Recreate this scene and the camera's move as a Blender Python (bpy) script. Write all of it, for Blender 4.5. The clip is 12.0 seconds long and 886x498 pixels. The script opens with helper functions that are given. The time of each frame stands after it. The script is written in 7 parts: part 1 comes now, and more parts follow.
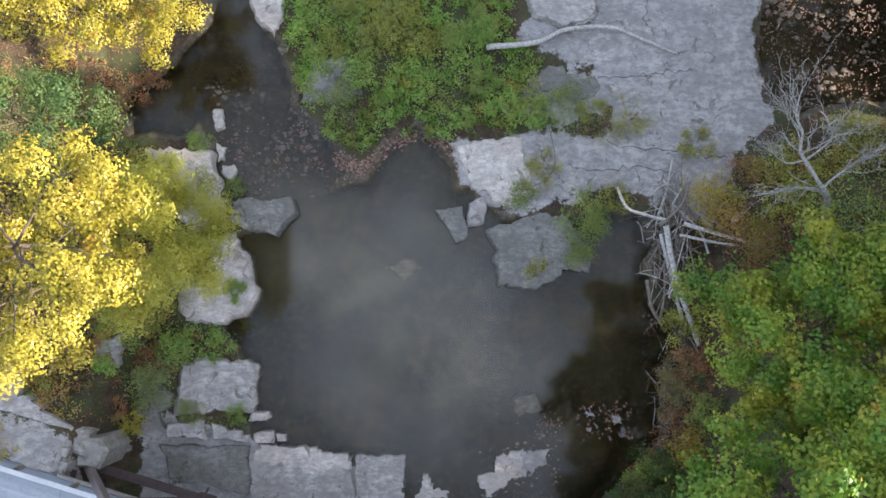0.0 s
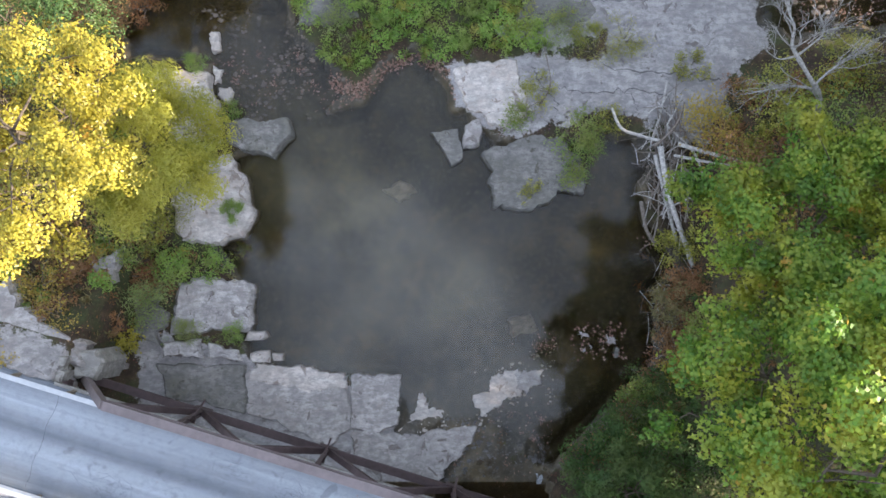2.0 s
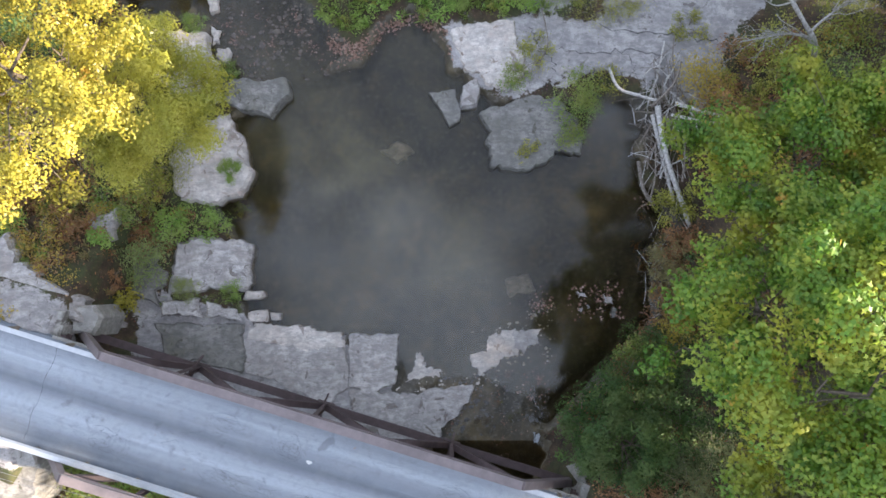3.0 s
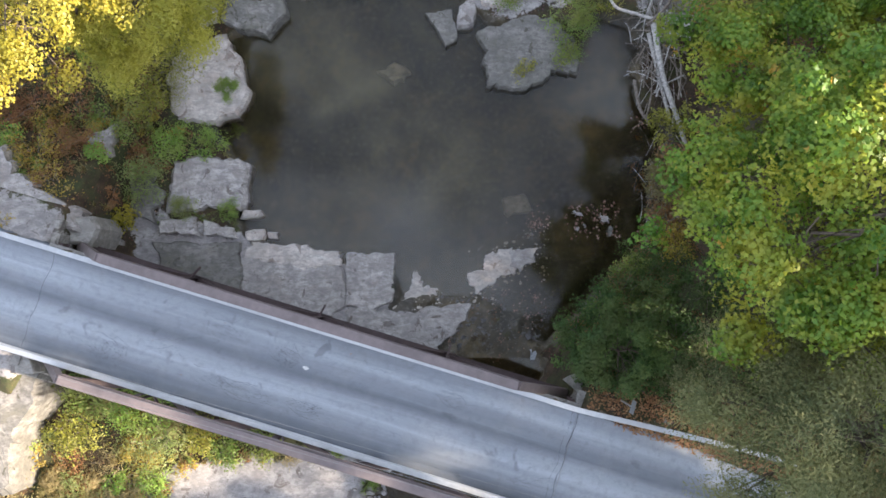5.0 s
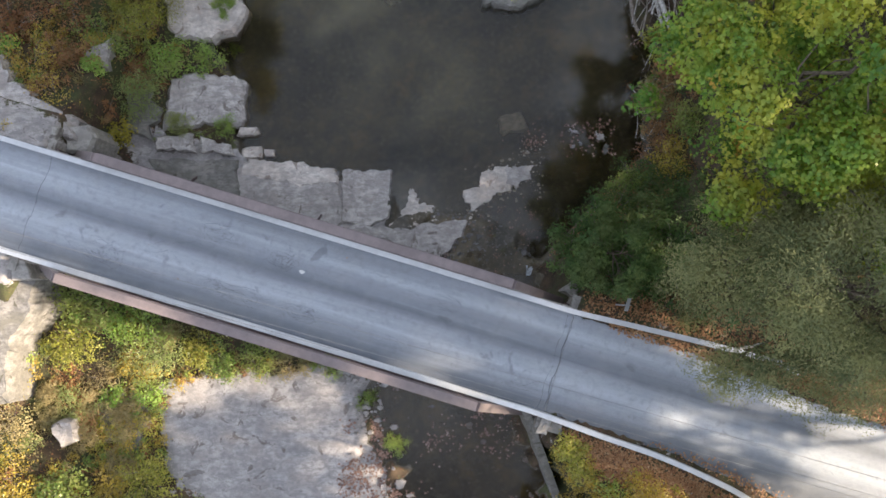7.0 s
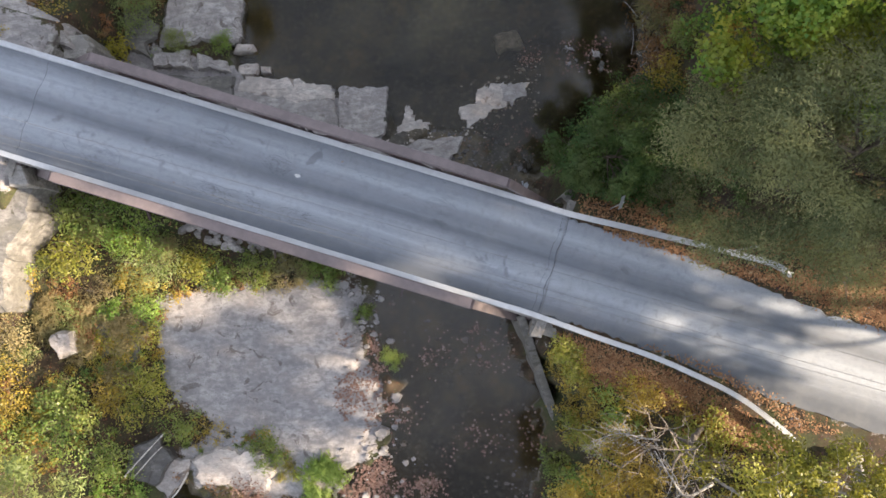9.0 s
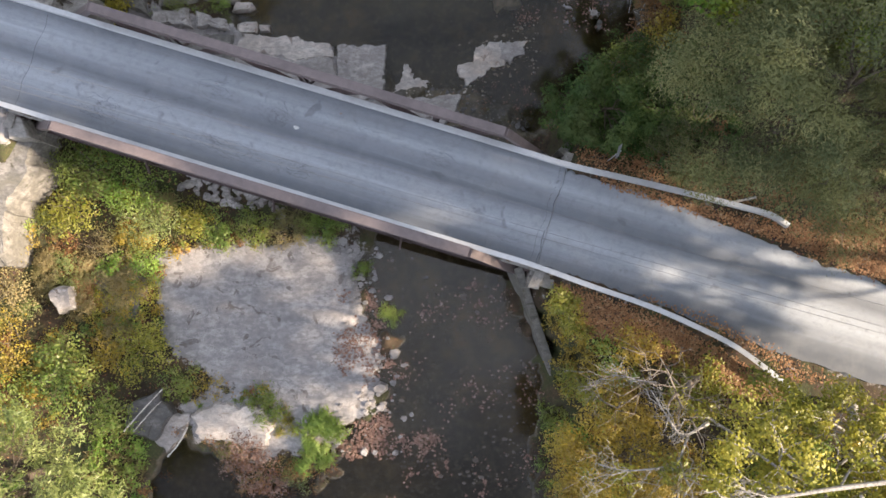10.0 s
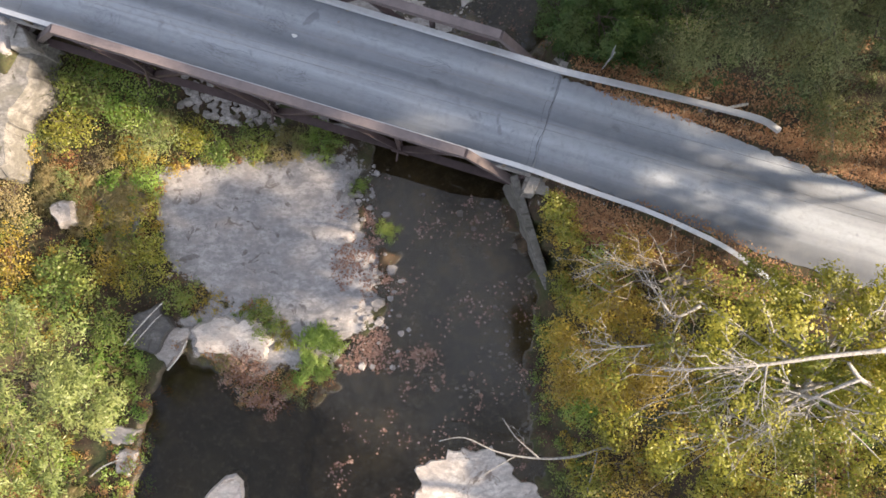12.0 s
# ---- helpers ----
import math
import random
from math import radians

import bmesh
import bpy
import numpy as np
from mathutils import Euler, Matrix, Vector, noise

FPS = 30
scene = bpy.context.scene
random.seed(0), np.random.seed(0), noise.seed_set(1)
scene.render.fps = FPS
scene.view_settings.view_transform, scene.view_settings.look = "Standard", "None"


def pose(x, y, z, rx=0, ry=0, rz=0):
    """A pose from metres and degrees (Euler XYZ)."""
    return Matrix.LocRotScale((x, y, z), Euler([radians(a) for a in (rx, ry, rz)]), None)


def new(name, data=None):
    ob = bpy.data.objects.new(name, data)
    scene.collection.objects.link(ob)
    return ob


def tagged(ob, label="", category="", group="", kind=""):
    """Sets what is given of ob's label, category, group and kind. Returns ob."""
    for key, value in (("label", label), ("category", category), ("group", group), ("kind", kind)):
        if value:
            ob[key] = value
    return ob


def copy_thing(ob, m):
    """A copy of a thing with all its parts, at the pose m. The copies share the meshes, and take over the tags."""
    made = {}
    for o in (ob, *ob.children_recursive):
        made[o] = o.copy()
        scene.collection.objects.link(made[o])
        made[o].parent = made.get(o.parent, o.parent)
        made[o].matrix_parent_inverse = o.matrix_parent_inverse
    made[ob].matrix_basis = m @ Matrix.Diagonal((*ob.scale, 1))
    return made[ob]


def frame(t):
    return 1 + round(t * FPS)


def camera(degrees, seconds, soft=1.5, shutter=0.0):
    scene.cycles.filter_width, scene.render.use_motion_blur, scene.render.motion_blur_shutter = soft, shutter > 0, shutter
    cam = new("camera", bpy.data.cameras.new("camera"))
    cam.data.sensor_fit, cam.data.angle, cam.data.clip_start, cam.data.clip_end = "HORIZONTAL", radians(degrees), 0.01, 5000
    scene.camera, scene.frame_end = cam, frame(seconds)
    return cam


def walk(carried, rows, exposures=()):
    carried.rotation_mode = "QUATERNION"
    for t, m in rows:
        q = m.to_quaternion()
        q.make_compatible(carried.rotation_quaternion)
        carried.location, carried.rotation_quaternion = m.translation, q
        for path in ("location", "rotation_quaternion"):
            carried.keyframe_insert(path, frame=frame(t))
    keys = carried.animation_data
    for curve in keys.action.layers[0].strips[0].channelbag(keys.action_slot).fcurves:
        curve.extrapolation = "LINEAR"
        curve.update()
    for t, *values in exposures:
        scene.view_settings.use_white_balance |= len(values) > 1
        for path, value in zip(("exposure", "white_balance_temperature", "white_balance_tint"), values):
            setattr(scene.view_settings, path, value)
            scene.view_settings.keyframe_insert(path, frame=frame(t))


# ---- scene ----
cam = camera(57.5, 12.0, soft=1.6)
METRES, EYE, TILT, LEAN, TURN = 26.4, 44.6, -86.5, 0.0, 0.0
ROWS = [
    (0.0, 0.0, 0.0, 0.0, 0.0, 0.0, -0.0),
    (0.5, 0.0009, -0.0021, -0.0396, -0.04, -0.07, -0.04),
    (1.0, 0.0038, -0.0041, -0.0797, -0.02, -0.1, -0.07),
    (1.5, 0.005, -0.0066, -0.1175, -0.08, -0.18, -0.1),
    (2.0, 0.0072, -0.0093, -0.1549, -0.08, -0.3, -0.1),
    (2.5, 0.01, -0.0113, -0.1948, -0.08, -0.36, -0.12),
    (3.0, 0.013, -0.0137, -0.2368, -0.06, -0.36, -0.12),
    (5.0, 0.0224, -0.0186, -0.4022, 0.02, -0.47, -0.05),
    (5.5, 0.022, -0.0204, -0.4443, -0.06, -0.51, -0.03),
    (6.0, 0.0245, -0.0211, -0.4874, -0.04, -0.52, -0.04),
    (6.5, 0.0255, -0.0229, -0.5297, -0.08, -0.54, -0.04),
    (7.0, 0.028, -0.0248, -0.5721, -0.07, -0.56, -0.06),
    (9.0, 0.0417, -0.0315, -0.7409, 0.11, -0.74, -0.04),
    (9.5, 0.0432, -0.0346, -0.7833, 0.1, -0.81, -0.06),
    (10.0, 0.0436, -0.0396, -0.8247, 0.04, -0.9, -0.07),
    (10.5, 0.047, -0.0443, -0.8662, 0.09, -0.94, -0.07),
    (11.0, 0.0467, -0.0504, -0.9084, 0.03, -0.94, -0.07),
    (11.5, 0.0478, -0.0561, -0.9513, 0.0, -0.95, -0.05),
    (12.0, 0.0482, -0.0617, -0.9957, -0.04, -0.91, -0.06),
]
walk(cam, [(t, pose(0, 0, EYE, TILT, LEAN, TURN) @ pose(METRES * x, METRES * y, METRES * z, 90 + pitch, roll, yaw)) for t, x, y, z, yaw, pitch, roll in ROWS],
     [(0.0, 1.13, 6200, 13), (1.5, 1.24, 6200, 13), (3.0, 1.31, 6250, 14), (5.0, 1.1, 6400, 14), (7.0, 0.93, 6600, 14), (9.0, 0.78, 6700, 15), (12.0, 0.68, 6750, 16)])

# ---- light ----
world = bpy.data.worlds.new("world")
scene.world = world
world.use_nodes = True
SUN_EL, SUN_AZ = 24.5, 100.0        # azimuth clockwise from +y
wn = world.node_tree.nodes
wl = world.node_tree.links
sky = wn.new("ShaderNodeTexSky")
sky.sky_type, sky.sun_disc = "NISHITA", False
sky.sun_elevation, sky.sun_rotation = radians(SUN_EL), radians(SUN_AZ)
sky.air_density, sky.dust_density, sky.ozone_density = 1.0, 2.0, 1.5
haze = wn.new("ShaderNodeMixRGB")
haze.blend_type = "MIX"
haze.inputs["Color2"].default_value = (10.0, 11.2, 13.0, 1)   # thin high cloud
cloud = wn.new("ShaderNodeTexNoise")
cloud.inputs["Scale"].default_value, cloud.inputs["Detail"].default_value = 3.4, 4.0
cloud_amount = wn.new("ShaderNodeMapRange")
cloud_amount.inputs["From Min"].default_value, cloud_amount.inputs["From Max"].default_value = 0.50, 0.68
cloud_amount.inputs["To Min"].default_value, cloud_amount.inputs["To Max"].default_value = 0.3, 1.0
sky_way = wn.new("ShaderNodeTexCoord")
cloud_shift = wn.new("ShaderNodeMapping")
cloud_shift.inputs["Location"].default_value = (4.72, 6.37, 7.88)
wl.new(sky_way.outputs["Generated"], cloud_shift.inputs["Vector"])
wl.new(cloud_shift.outputs["Vector"], cloud.inputs["Vector"])
wl.new(cloud.outputs["Fac"], cloud_amount.inputs["Value"])
wl.new(cloud_amount.outputs["Result"], haze.inputs["Fac"])
wl.new(sky.outputs["Color"], haze.inputs["Color1"])
wl.new(haze.outputs["Color"], wn["Background"].inputs["Color"])
wn["Background"].inputs["Strength"].default_value = 0.094

sun_data = bpy.data.lights.new("sun", "SUN")
sun_data.energy, sun_data.angle, sun_data.color = 7.8, radians(1.0), (1.0, 0.86, 0.66)
sun = new("sun", sun_data)
_el, _az = radians(SUN_EL), radians(SUN_AZ)
_toward = Vector((math.sin(_az) * math.cos(_el), math.cos(_az) * math.cos(_el), math.sin(_el)))
sun.matrix_world = Matrix.Translation((40, 0, 60)) @ _toward.to_track_quat("Z", "Y").to_matrix().to_4x4()


# ---- materials ----
class Mat:
    """A node material with short calls for the usual nodes."""

    def __init__(self, name):
        self.m = bpy.data.materials.new(name)
        self.m.use_nodes = True
        self.t = self.m.node_tree
        self.b = self.t.nodes["Principled BSDF"]
        self.out = self.t.nodes["Material Output"]

    def n(self, kind):
        return self.t.nodes.new("ShaderNode" + kind)

    def put(self, sock, v):
        if isinstance(v, bpy.types.NodeSocket):
            self.t.links.new(v, sock)
        elif isinstance(v, (tuple, list)):
            sock.default_value = (*v, 1) if len(v) == 3 and sock.type == "RGBA" else v
        else:
            sock.default_value = v

    def pos(self):
        return self.n("NewGeometry").outputs["Position"]

    def obj(self):
        return self.n("TexCoord").outputs["Object"]

    def scaled(self, v, s):
        nd = self.n("Mapping")
        self.put(nd.inputs["Vector"], v)
        nd.inputs["Scale"].default_value = s
        return nd.outputs["Vector"]

    def noise(self, v, scale, detail=4.0, rough=0.6, distort=0.0):
        nd = self.n("TexNoise")
        self.put(nd.inputs["Vector"], v)
        nd.inputs["Scale"].default_value = scale
        nd.inputs["Detail"].default_value = detail
        nd.inputs["Roughness"].default_value = rough
        nd.inputs["Distortion"].default_value = distort
        return nd.outputs["Fac"]

    def cells(self, v, scale, feature="F1"):
        nd = self.n("TexVoronoi")
        nd.feature = feature
        self.put(nd.inputs["Vector"], v)
        nd.inputs["Scale"].default_value = scale
        return nd

    def ramp(self, fac, *stops):
        nd = self.n("ValToRGB")
        self.put(nd.inputs["Fac"], fac)
        els = nd.color_ramp.elements
        while len(els) < len(stops):
            els.new(0.5)
        for e, (p, c) in zip(els, stops):
            e.position = p
            e.color = (c, c, c, 1) if isinstance(c, (int, float)) else (*c, 1)
        return nd.outputs["Color"]

    def mix(self, fac, a, b, mode="MIX"):
        nd = self.n("MixRGB")
        nd.blend_type = mode
        self.put(nd.inputs["Fac"], fac)
        self.put(nd.inputs["Color1"], a)
        self.put(nd.inputs["Color2"], b)
        return nd.outputs["Color"]

    def math(self, op, a, b=0.0):
        nd = self.n("Math")
        nd.operation = op
        self.put(nd.inputs[0], a)
        self.put(nd.inputs[1], b)
        return nd.outputs[0]

    def attr(self, name):
        nd = self.n("Attribute")
        nd.attribute_name = name
        return nd.outputs["Fac"]

    def island(self):
        return self.n("NewGeometry").outputs["Random Per Island"]

    def random(self):
        return self.n("ObjectInfo").outputs["Random"]

    def set(self, color=None, rough=None, metal=None, bump=None, strength=0.4, dist=0.02):
        if color is not None:
            self.put(self.b.inputs["Base Color"], color)
        if rough is not None:
            self.put(self.b.inputs["Roughness"], rough)
        if metal is not None:
            self.put(self.b.inputs["Metallic"], metal)
        if bump is not None:
            nd = self.n("Bump")
            nd.inputs["Strength"].default_value = strength
            nd.inputs["Distance"].default_value = dist
            self.put(nd.inputs["Height"], bump)
            self.t.links.new(nd.outputs["Normal"], self.b.inputs["Normal"])
        return self.m


def rock_color(k, p, light, dark, stain):
    big = k.noise(p, 0.26, 6, 0.62)
    mid = k.noise(p, 1.3, 8, 0.66)
    fine = k.noise(p, 16.0, 5, 0.7)
    c = k.mix(k.ramp(big, (0.38, 0), (0.62, 1)), light, dark)
    streak = k.noise(k.scaled(p, (0.4, 1.5, 1.0)), 1.5, 7, 0.68)
    c = k.mix(k.ramp(streak, (0.44, 0), (0.66, 0.7)), c, k.mix(0.5, dark, stain))
    c = k.mix(k.ramp(mid, (0.40, 0.65), (0.55, 0)), c, tuple(v * 0.6 for v in dark))
    wash = k.noise(k.scaled(p, (0.7, 1.4, 1.0)), 1.9, 6, 0.7, 0.3)
    c = k.mix(k.ramp(wash, (0.55, 0), (0.68, 0.5)), c, tuple(min(0.78, v * 1.15) for v in light))
    brown = k.noise(p, 0.62, 6, 0.7, 0.6)
    c = k.mix(k.ramp(brown, (0.53, 0), (0.64, 0.7)), c, k.mix(0.6, dark, stain))
    spot = k.noise(p, 1.15, 5, 0.66, 0.9)
    c = k.mix(k.ramp(spot, (0.60, 0), (0.63, 0.85)), c, tuple(v * 0.55 for v in stain))
    dab = k.noise(k.scaled(p, (0.8, 1.3, 1.0)), 3.4, 6, 0.72)
    c = k.mix(k.ramp(dab, (0.46, 0), (0.59, 0.72)), c, tuple(v * 0.58 for v in dark))
    c = k.mix(k.ramp(fine, (0.34, 0.4), (0.52, 0)), c, tuple(v * 0.6 for v in dark))
    bent = k.n("VectorMath")
    bent.operation = "ADD"
    k.put(bent.inputs[0], p)
    wave = k.n("TexNoise")
    k.put(wave.inputs["Vector"], p)
    wave.inputs["Scale"].default_value, wave.inputs["Detail"].default_value = 1.4, 4.0
    k.put(bent.inputs[1], wave.outputs["Color"])
    split = k.cells(bent.outputs[0], 0.42, "DISTANCE_TO_EDGE").outputs["Distance"]
    open_joint = k.math("MULTIPLY", k.ramp(split, (0.0, 1), (0.008, 0)), k.ramp(k.noise(p, 0.5, 3, 0.6), (0.54, 0), (0.62, 0.6)))
    c = k.mix(open_joint, c, tuple(v * 0.3 for v in stain))
    h = k.math("SUBTRACT", k.mix(0.35, k.mix(0.4, mid, dab), fine), k.math("MULTIPLY", open_joint, 0.5))
    return c, h


def rock_material(name, light, dark, stain, rough=0.85):
    k = Mat(name)
    c, h = rock_color(k, k.pos(), light, dark, stain)
    return k.set(c, rough, bump=h, strength=0.6, dist=0.06)


PALE_ROCK = rock_material("pale limestone", (0.75, 0.69, 0.63), (0.60, 0.54, 0.49), (0.36, 0.26, 0.2))
GREY_ROCK = rock_material("grey limestone", (0.60, 0.56, 0.53), (0.41, 0.38, 0.36), (0.22, 0.175, 0.145))
MOSSY_ROCK = rock_material("mossy grey limestone", (0.33, 0.31, 0.29), (0.215, 0.205, 0.185), (0.13, 0.12, 0.075))
DARK_ROCK = rock_material("dark damp limestone", (0.20, 0.19, 0.19), (0.12, 0.115, 0.11), (0.08, 0.06, 0.045), 0.55)
CONCRETE = rock_material("weathered concrete", (0.50, 0.48, 0.44), (0.38, 0.36, 0.33), (0.24, 0.21, 0.18))


def ground_material():
    k = Mat("valley ground")
    p = k.pos()
    soil_n = k.noise(p, 1.1, 6, 0.7)
    fine = k.noise(p, 9.0, 6, 0.75)
    cell = k.cells(p, 7.0)
    soil = k.ramp(soil_n, (0.3, (0.025, 0.019, 0.013)), (0.5, (0.065, 0.047, 0.03)), (0.7, (0.13, 0.095, 0.062)))
    speck = k.mix(k.ramp(cell.outputs["Distance"], (0.16, 0.75), (0.3, 0)), soil, k.mix(0.55, cell.outputs["Color"], (0.28, 0.17, 0.07), "MIX"))
    soil = k.mix(0.45, soil, k.mix(1.0, speck, (0.75, 0.6, 0.42), "MULTIPLY"))
    moss = k.ramp(fine, (0.35, (0.03, 0.045, 0.014)), (0.65, (0.085, 0.105, 0.035)))
    soil = k.mix(k.ramp(k.noise(p, 0.5, 4, 0.6), (0.45, 0), (0.62, 0.75)), soil, moss)
    rock, rh = rock_color(k, p, (0.50, 0.47, 0.45), (0.39, 0.37, 0.365), (0.25, 0.21, 0.185))
    bed_n = k.noise(p, 0.9, 6, 0.7)
    bed = k.ramp(bed_n, (0.3, (0.032, 0.027, 0.02)), (0.52, (0.075, 0.062, 0.042)), (0.72, (0.15, 0.118, 0.072)))
    bed = k.mix(k.ramp(k.noise(p, 0.16, 3, 0.5), (0.38, 0), (0.62, 1)), k.mix(1.0, bed, (0.62, 0.68, 0.78), "MULTIPLY"), k.mix(1.0, bed, (1.35, 1.25, 0.95), "MULTIPLY"))
    bed = k.mix(k.ramp(k.noise(p, 4.0, 5, 0.7), (0.52, 0), (0.68, 0.75)), bed, (0.17, 0.15, 0.125))
    edge = k.math("ADD", k.attr("rock"), k.math("MULTIPLY", k.math("SUBTRACT", k.noise(p, 1.3, 7, 0.75), 0.5), 1.7))
    c = k.mix(k.ramp(edge, (0.44, 0), (0.54, 1)), soil, rock)
    edge2 = k.math("ADD", k.attr("bed"), k.math("MULTIPLY", k.math("SUBTRACT", k.noise(p, 1.7, 7, 0.75), 0.5), 1.5))
    c = k.mix(k.ramp(edge2, (0.46, 0), (0.54, 1)), c, bed)
    h = k.mix(0.5, fine, rh)
    rough = k.ramp(edge2, (0.46, 0.9), (0.54, 0.45))
    return k.set(c, rough, bump=h, strength=0.6, dist=0.06)


GROUND = ground_material()


def leaf_material(name, stops, patch=None, shine=0.45, through_light=0.35, spot=None, mixed=0.0):
    """Leaves: a tone for each spray, varied leaf by leaf, out of stops, drifting towards patch in places."""
    k = Mat(name)
    spray = k.ramp(k.noise(k.pos(), 1.9, 4, 0.65), (0.3, 0), (0.7, 1))
    tone = k.attr("tone")
    c = k.ramp(k.mix(0.26, k.mix(0.55, spray, tone), k.island()), *stops)
    if patch:
        c = k.mix(k.ramp(k.noise(k.pos(), 0.45, 3, 0.6), (0.45, 0), (0.66, 0.8)), c, patch)
    if mixed:
        other = k.math("FRACT", k.math("MULTIPLY", k.math("ADD", tone, k.math("MULTIPLY", k.island(), 0.004)), 37.0))
        c = k.mix(k.ramp(other, (0.76, 0), (0.8, mixed)), c, (0.42, 0.34, 0.16))
        c = k.mix(k.ramp(other, (0.12, mixed), (0.16, 0)), c, (0.17, 0.11, 0.05))
    if spot:
        c = k.mix(k.ramp(k.noise(k.pos(), 0.85, 2, 0.5), (0.66, 0), (0.71, 0.85)), c, spot)
    k.set(c, shine)
    tr = k.n("BsdfTranslucent")
    k.put(tr.inputs["Color"], c)
    ms = k.n("MixShader")
    ms.inputs[0].default_value = through_light
    k.t.links.new(k.b.outputs[0], ms.inputs[1])
    k.t.links.new(tr.outputs[0], ms.inputs[2])
    k.t.links.new(ms.outputs[0], k.out.inputs["Surface"])
    return k.m


YELLOW = leaf_material("yellow leaves", [(0.1, (0.13, 0.12, 0.012)), (0.35, (0.3, 0.26, 0.028)), (0.65, (0.5, 0.42, 0.055)), (0.95, (0.64, 0.56, 0.12))], (0.33, 0.3, 0.035), spot=(0.42, 0.25, 0.035))
LEMON = leaf_material("sparse yellow leaves", [(0.1, (0.07, 0.085, 0.012)), (0.38, (0.22, 0.22, 0.028)), (0.68, (0.44, 0.4, 0.05)), (0.92, (0.62, 0.56, 0.12))], (0.2, 0.24, 0.035), spot=(0.46, 0.32, 0.045))
OLIVE = leaf_material("olive autumn leaves", [(0.15, (0.14, 0.15, 0.02)), (0.55, (0.36, 0.36, 0.05)), (0.95, (0.58, 0.54, 0.12))], (0.26, 0.29, 0.045), mixed=0.3)
OLIVE_GOLD = leaf_material("golden olive leaves", [(0.12, (0.2, 0.2, 0.025)), (0.45, (0.46, 0.43, 0.05)), (0.92, (0.66, 0.6, 0.13))], (0.36, 0.37, 0.05))
MAPLE = leaf_material("green maple leaves", [(0.0, (0.035, 0.1, 0.012)), (0.4, (0.1, 0.21, 0.022)), (0.72, (0.22, 0.34, 0.035)), (0.93, (0.48, 0.45, 0.05)), (1.0, (0.55, 0.25, 0.04))], (0.50, 0.46, 0.05), spot=(0.58, 0.31, 0.06))
TURNING = leaf_material("maple leaves turning yellow", [(0.0, (0.035, 0.1, 0.012)), (0.36, (0.1, 0.22, 0.022)), (0.68, (0.23, 0.34, 0.035)), (0.97, (0.55, 0.48, 0.06))], (0.50, 0.46, 0.05), spot=(0.6, 0.33, 0.06))
FRESH = leaf_material("bright green leaves", [(0.0, (0.08, 0.18, 0.03)), (0.45, (0.23, 0.4, 0.06)), (1.0, (0.44, 0.56, 0.13))], (0.34, 0.4, 0.09), mixed=0.2)
FEATHER = leaf_material("grey-green needle sprays", [(0.05, (0.045, 0.065, 0.025)), (0.5, (0.14, 0.165, 0.065)), (0.95, (0.42, 0.4, 0.17))], (0.26, 0.26, 0.095), 0.7, 0.3)
DEEP = leaf_material("dark green leaves", [(0.0, (0.018, 0.05, 0.012)), (0.55, (0.065, 0.135, 0.028)), (1.0, (0.19, 0.26, 0.065))], (0.12, 0.15, 0.04), 0.6)
TEAL = leaf_material("blue-green leaves", [(0.0, (0.03, 0.08, 0.022)), (0.6, (0.08, 0.15, 0.04)), (1.0, (0.17, 0.23, 0.07))], (0.13, 0.16, 0.035), 0.6)
GREEN = leaf_material("fresh green leaves", [(0.0, (0.075, 0.145, 0.028)), (0.5, (0.18, 0.28, 0.055)), (1.0, (0.38, 0.43, 0.1))], (0.3, 0.33, 0.07), mixed=0.3)
SAGE = leaf_material("pale willow leaves", [(0.0, (0.12, 0.165, 0.045)), (0.6, (0.26, 0.32, 0.1)), (1.0, (0.43, 0.46, 0.18))], (0.33, 0.36, 0.12))
GOLD = leaf_material("golden leaves", [(0.0, (0.15, 0.09, 0.02)), (0.4, (0.38, 0.27, 0.04)), (0.75, (0.56, 0.44, 0.065)), (1.0, (0.7, 0.54, 0.11))], (0.46, 0.34, 0.05), spot=(0.38, 0.19, 0.05), mixed=0.4)
RUST = leaf_material("rust-brown leaves", [(0.0, (0.15, 0.06, 0.03)), (0.5, (0.32, 0.15, 0.065)), (1.0, (0.5, 0.3, 0.13))], (0.3, 0.2, 0.09), 0.7)
STRAW = leaf_material("dry straw grass", [(0.0, (0.22, 0.17, 0.08)), (0.5, (0.36, 0.29, 0.13)), (1.0, (0.5, 0.42, 0.22))], (0.22, 0.23, 0.08), 0.7)
GRASS = leaf_material("green grass", [(0.0, (0.12, 0.21, 0.04)), (0.55, (0.25, 0.37, 0.07)), (1.0, (0.45, 0.5, 0.15))], (0.32, 0.36, 0.1), 0.6)
LITTER = leaf_material("fallen leaves", [(0.0, (0.16, 0.07, 0.035)), (0.4, (0.28, 0.13, 0.055)), (0.75, (0.42, 0.25, 0.12)), (0.93, (0.55, 0.42, 0.27)), (1.0, (0.62, 0.55, 0.45))], None, 0.7, 0.1)
PINK = leaf_material("faded pinkish fallen leaves", [(0.0, (0.13, 0.065, 0.045)), (0.5, (0.27, 0.155, 0.115)), (0.9, (0.4, 0.29, 0.23)), (1.0, (0.6, 0.5, 0.42))], None, 0.7, 0.1)


def bark_material(name, a, b):
    k = Mat(name)
    p = k.pos()
    n1 = k.noise(k.scaled(p, (1, 1, 0.3)), 9, 6, 0.7)
    return k.set(k.ramp(n1, (0.35, a), (0.65, b)), 0.9, bump=n1, strength=0.8, dist=0.03)


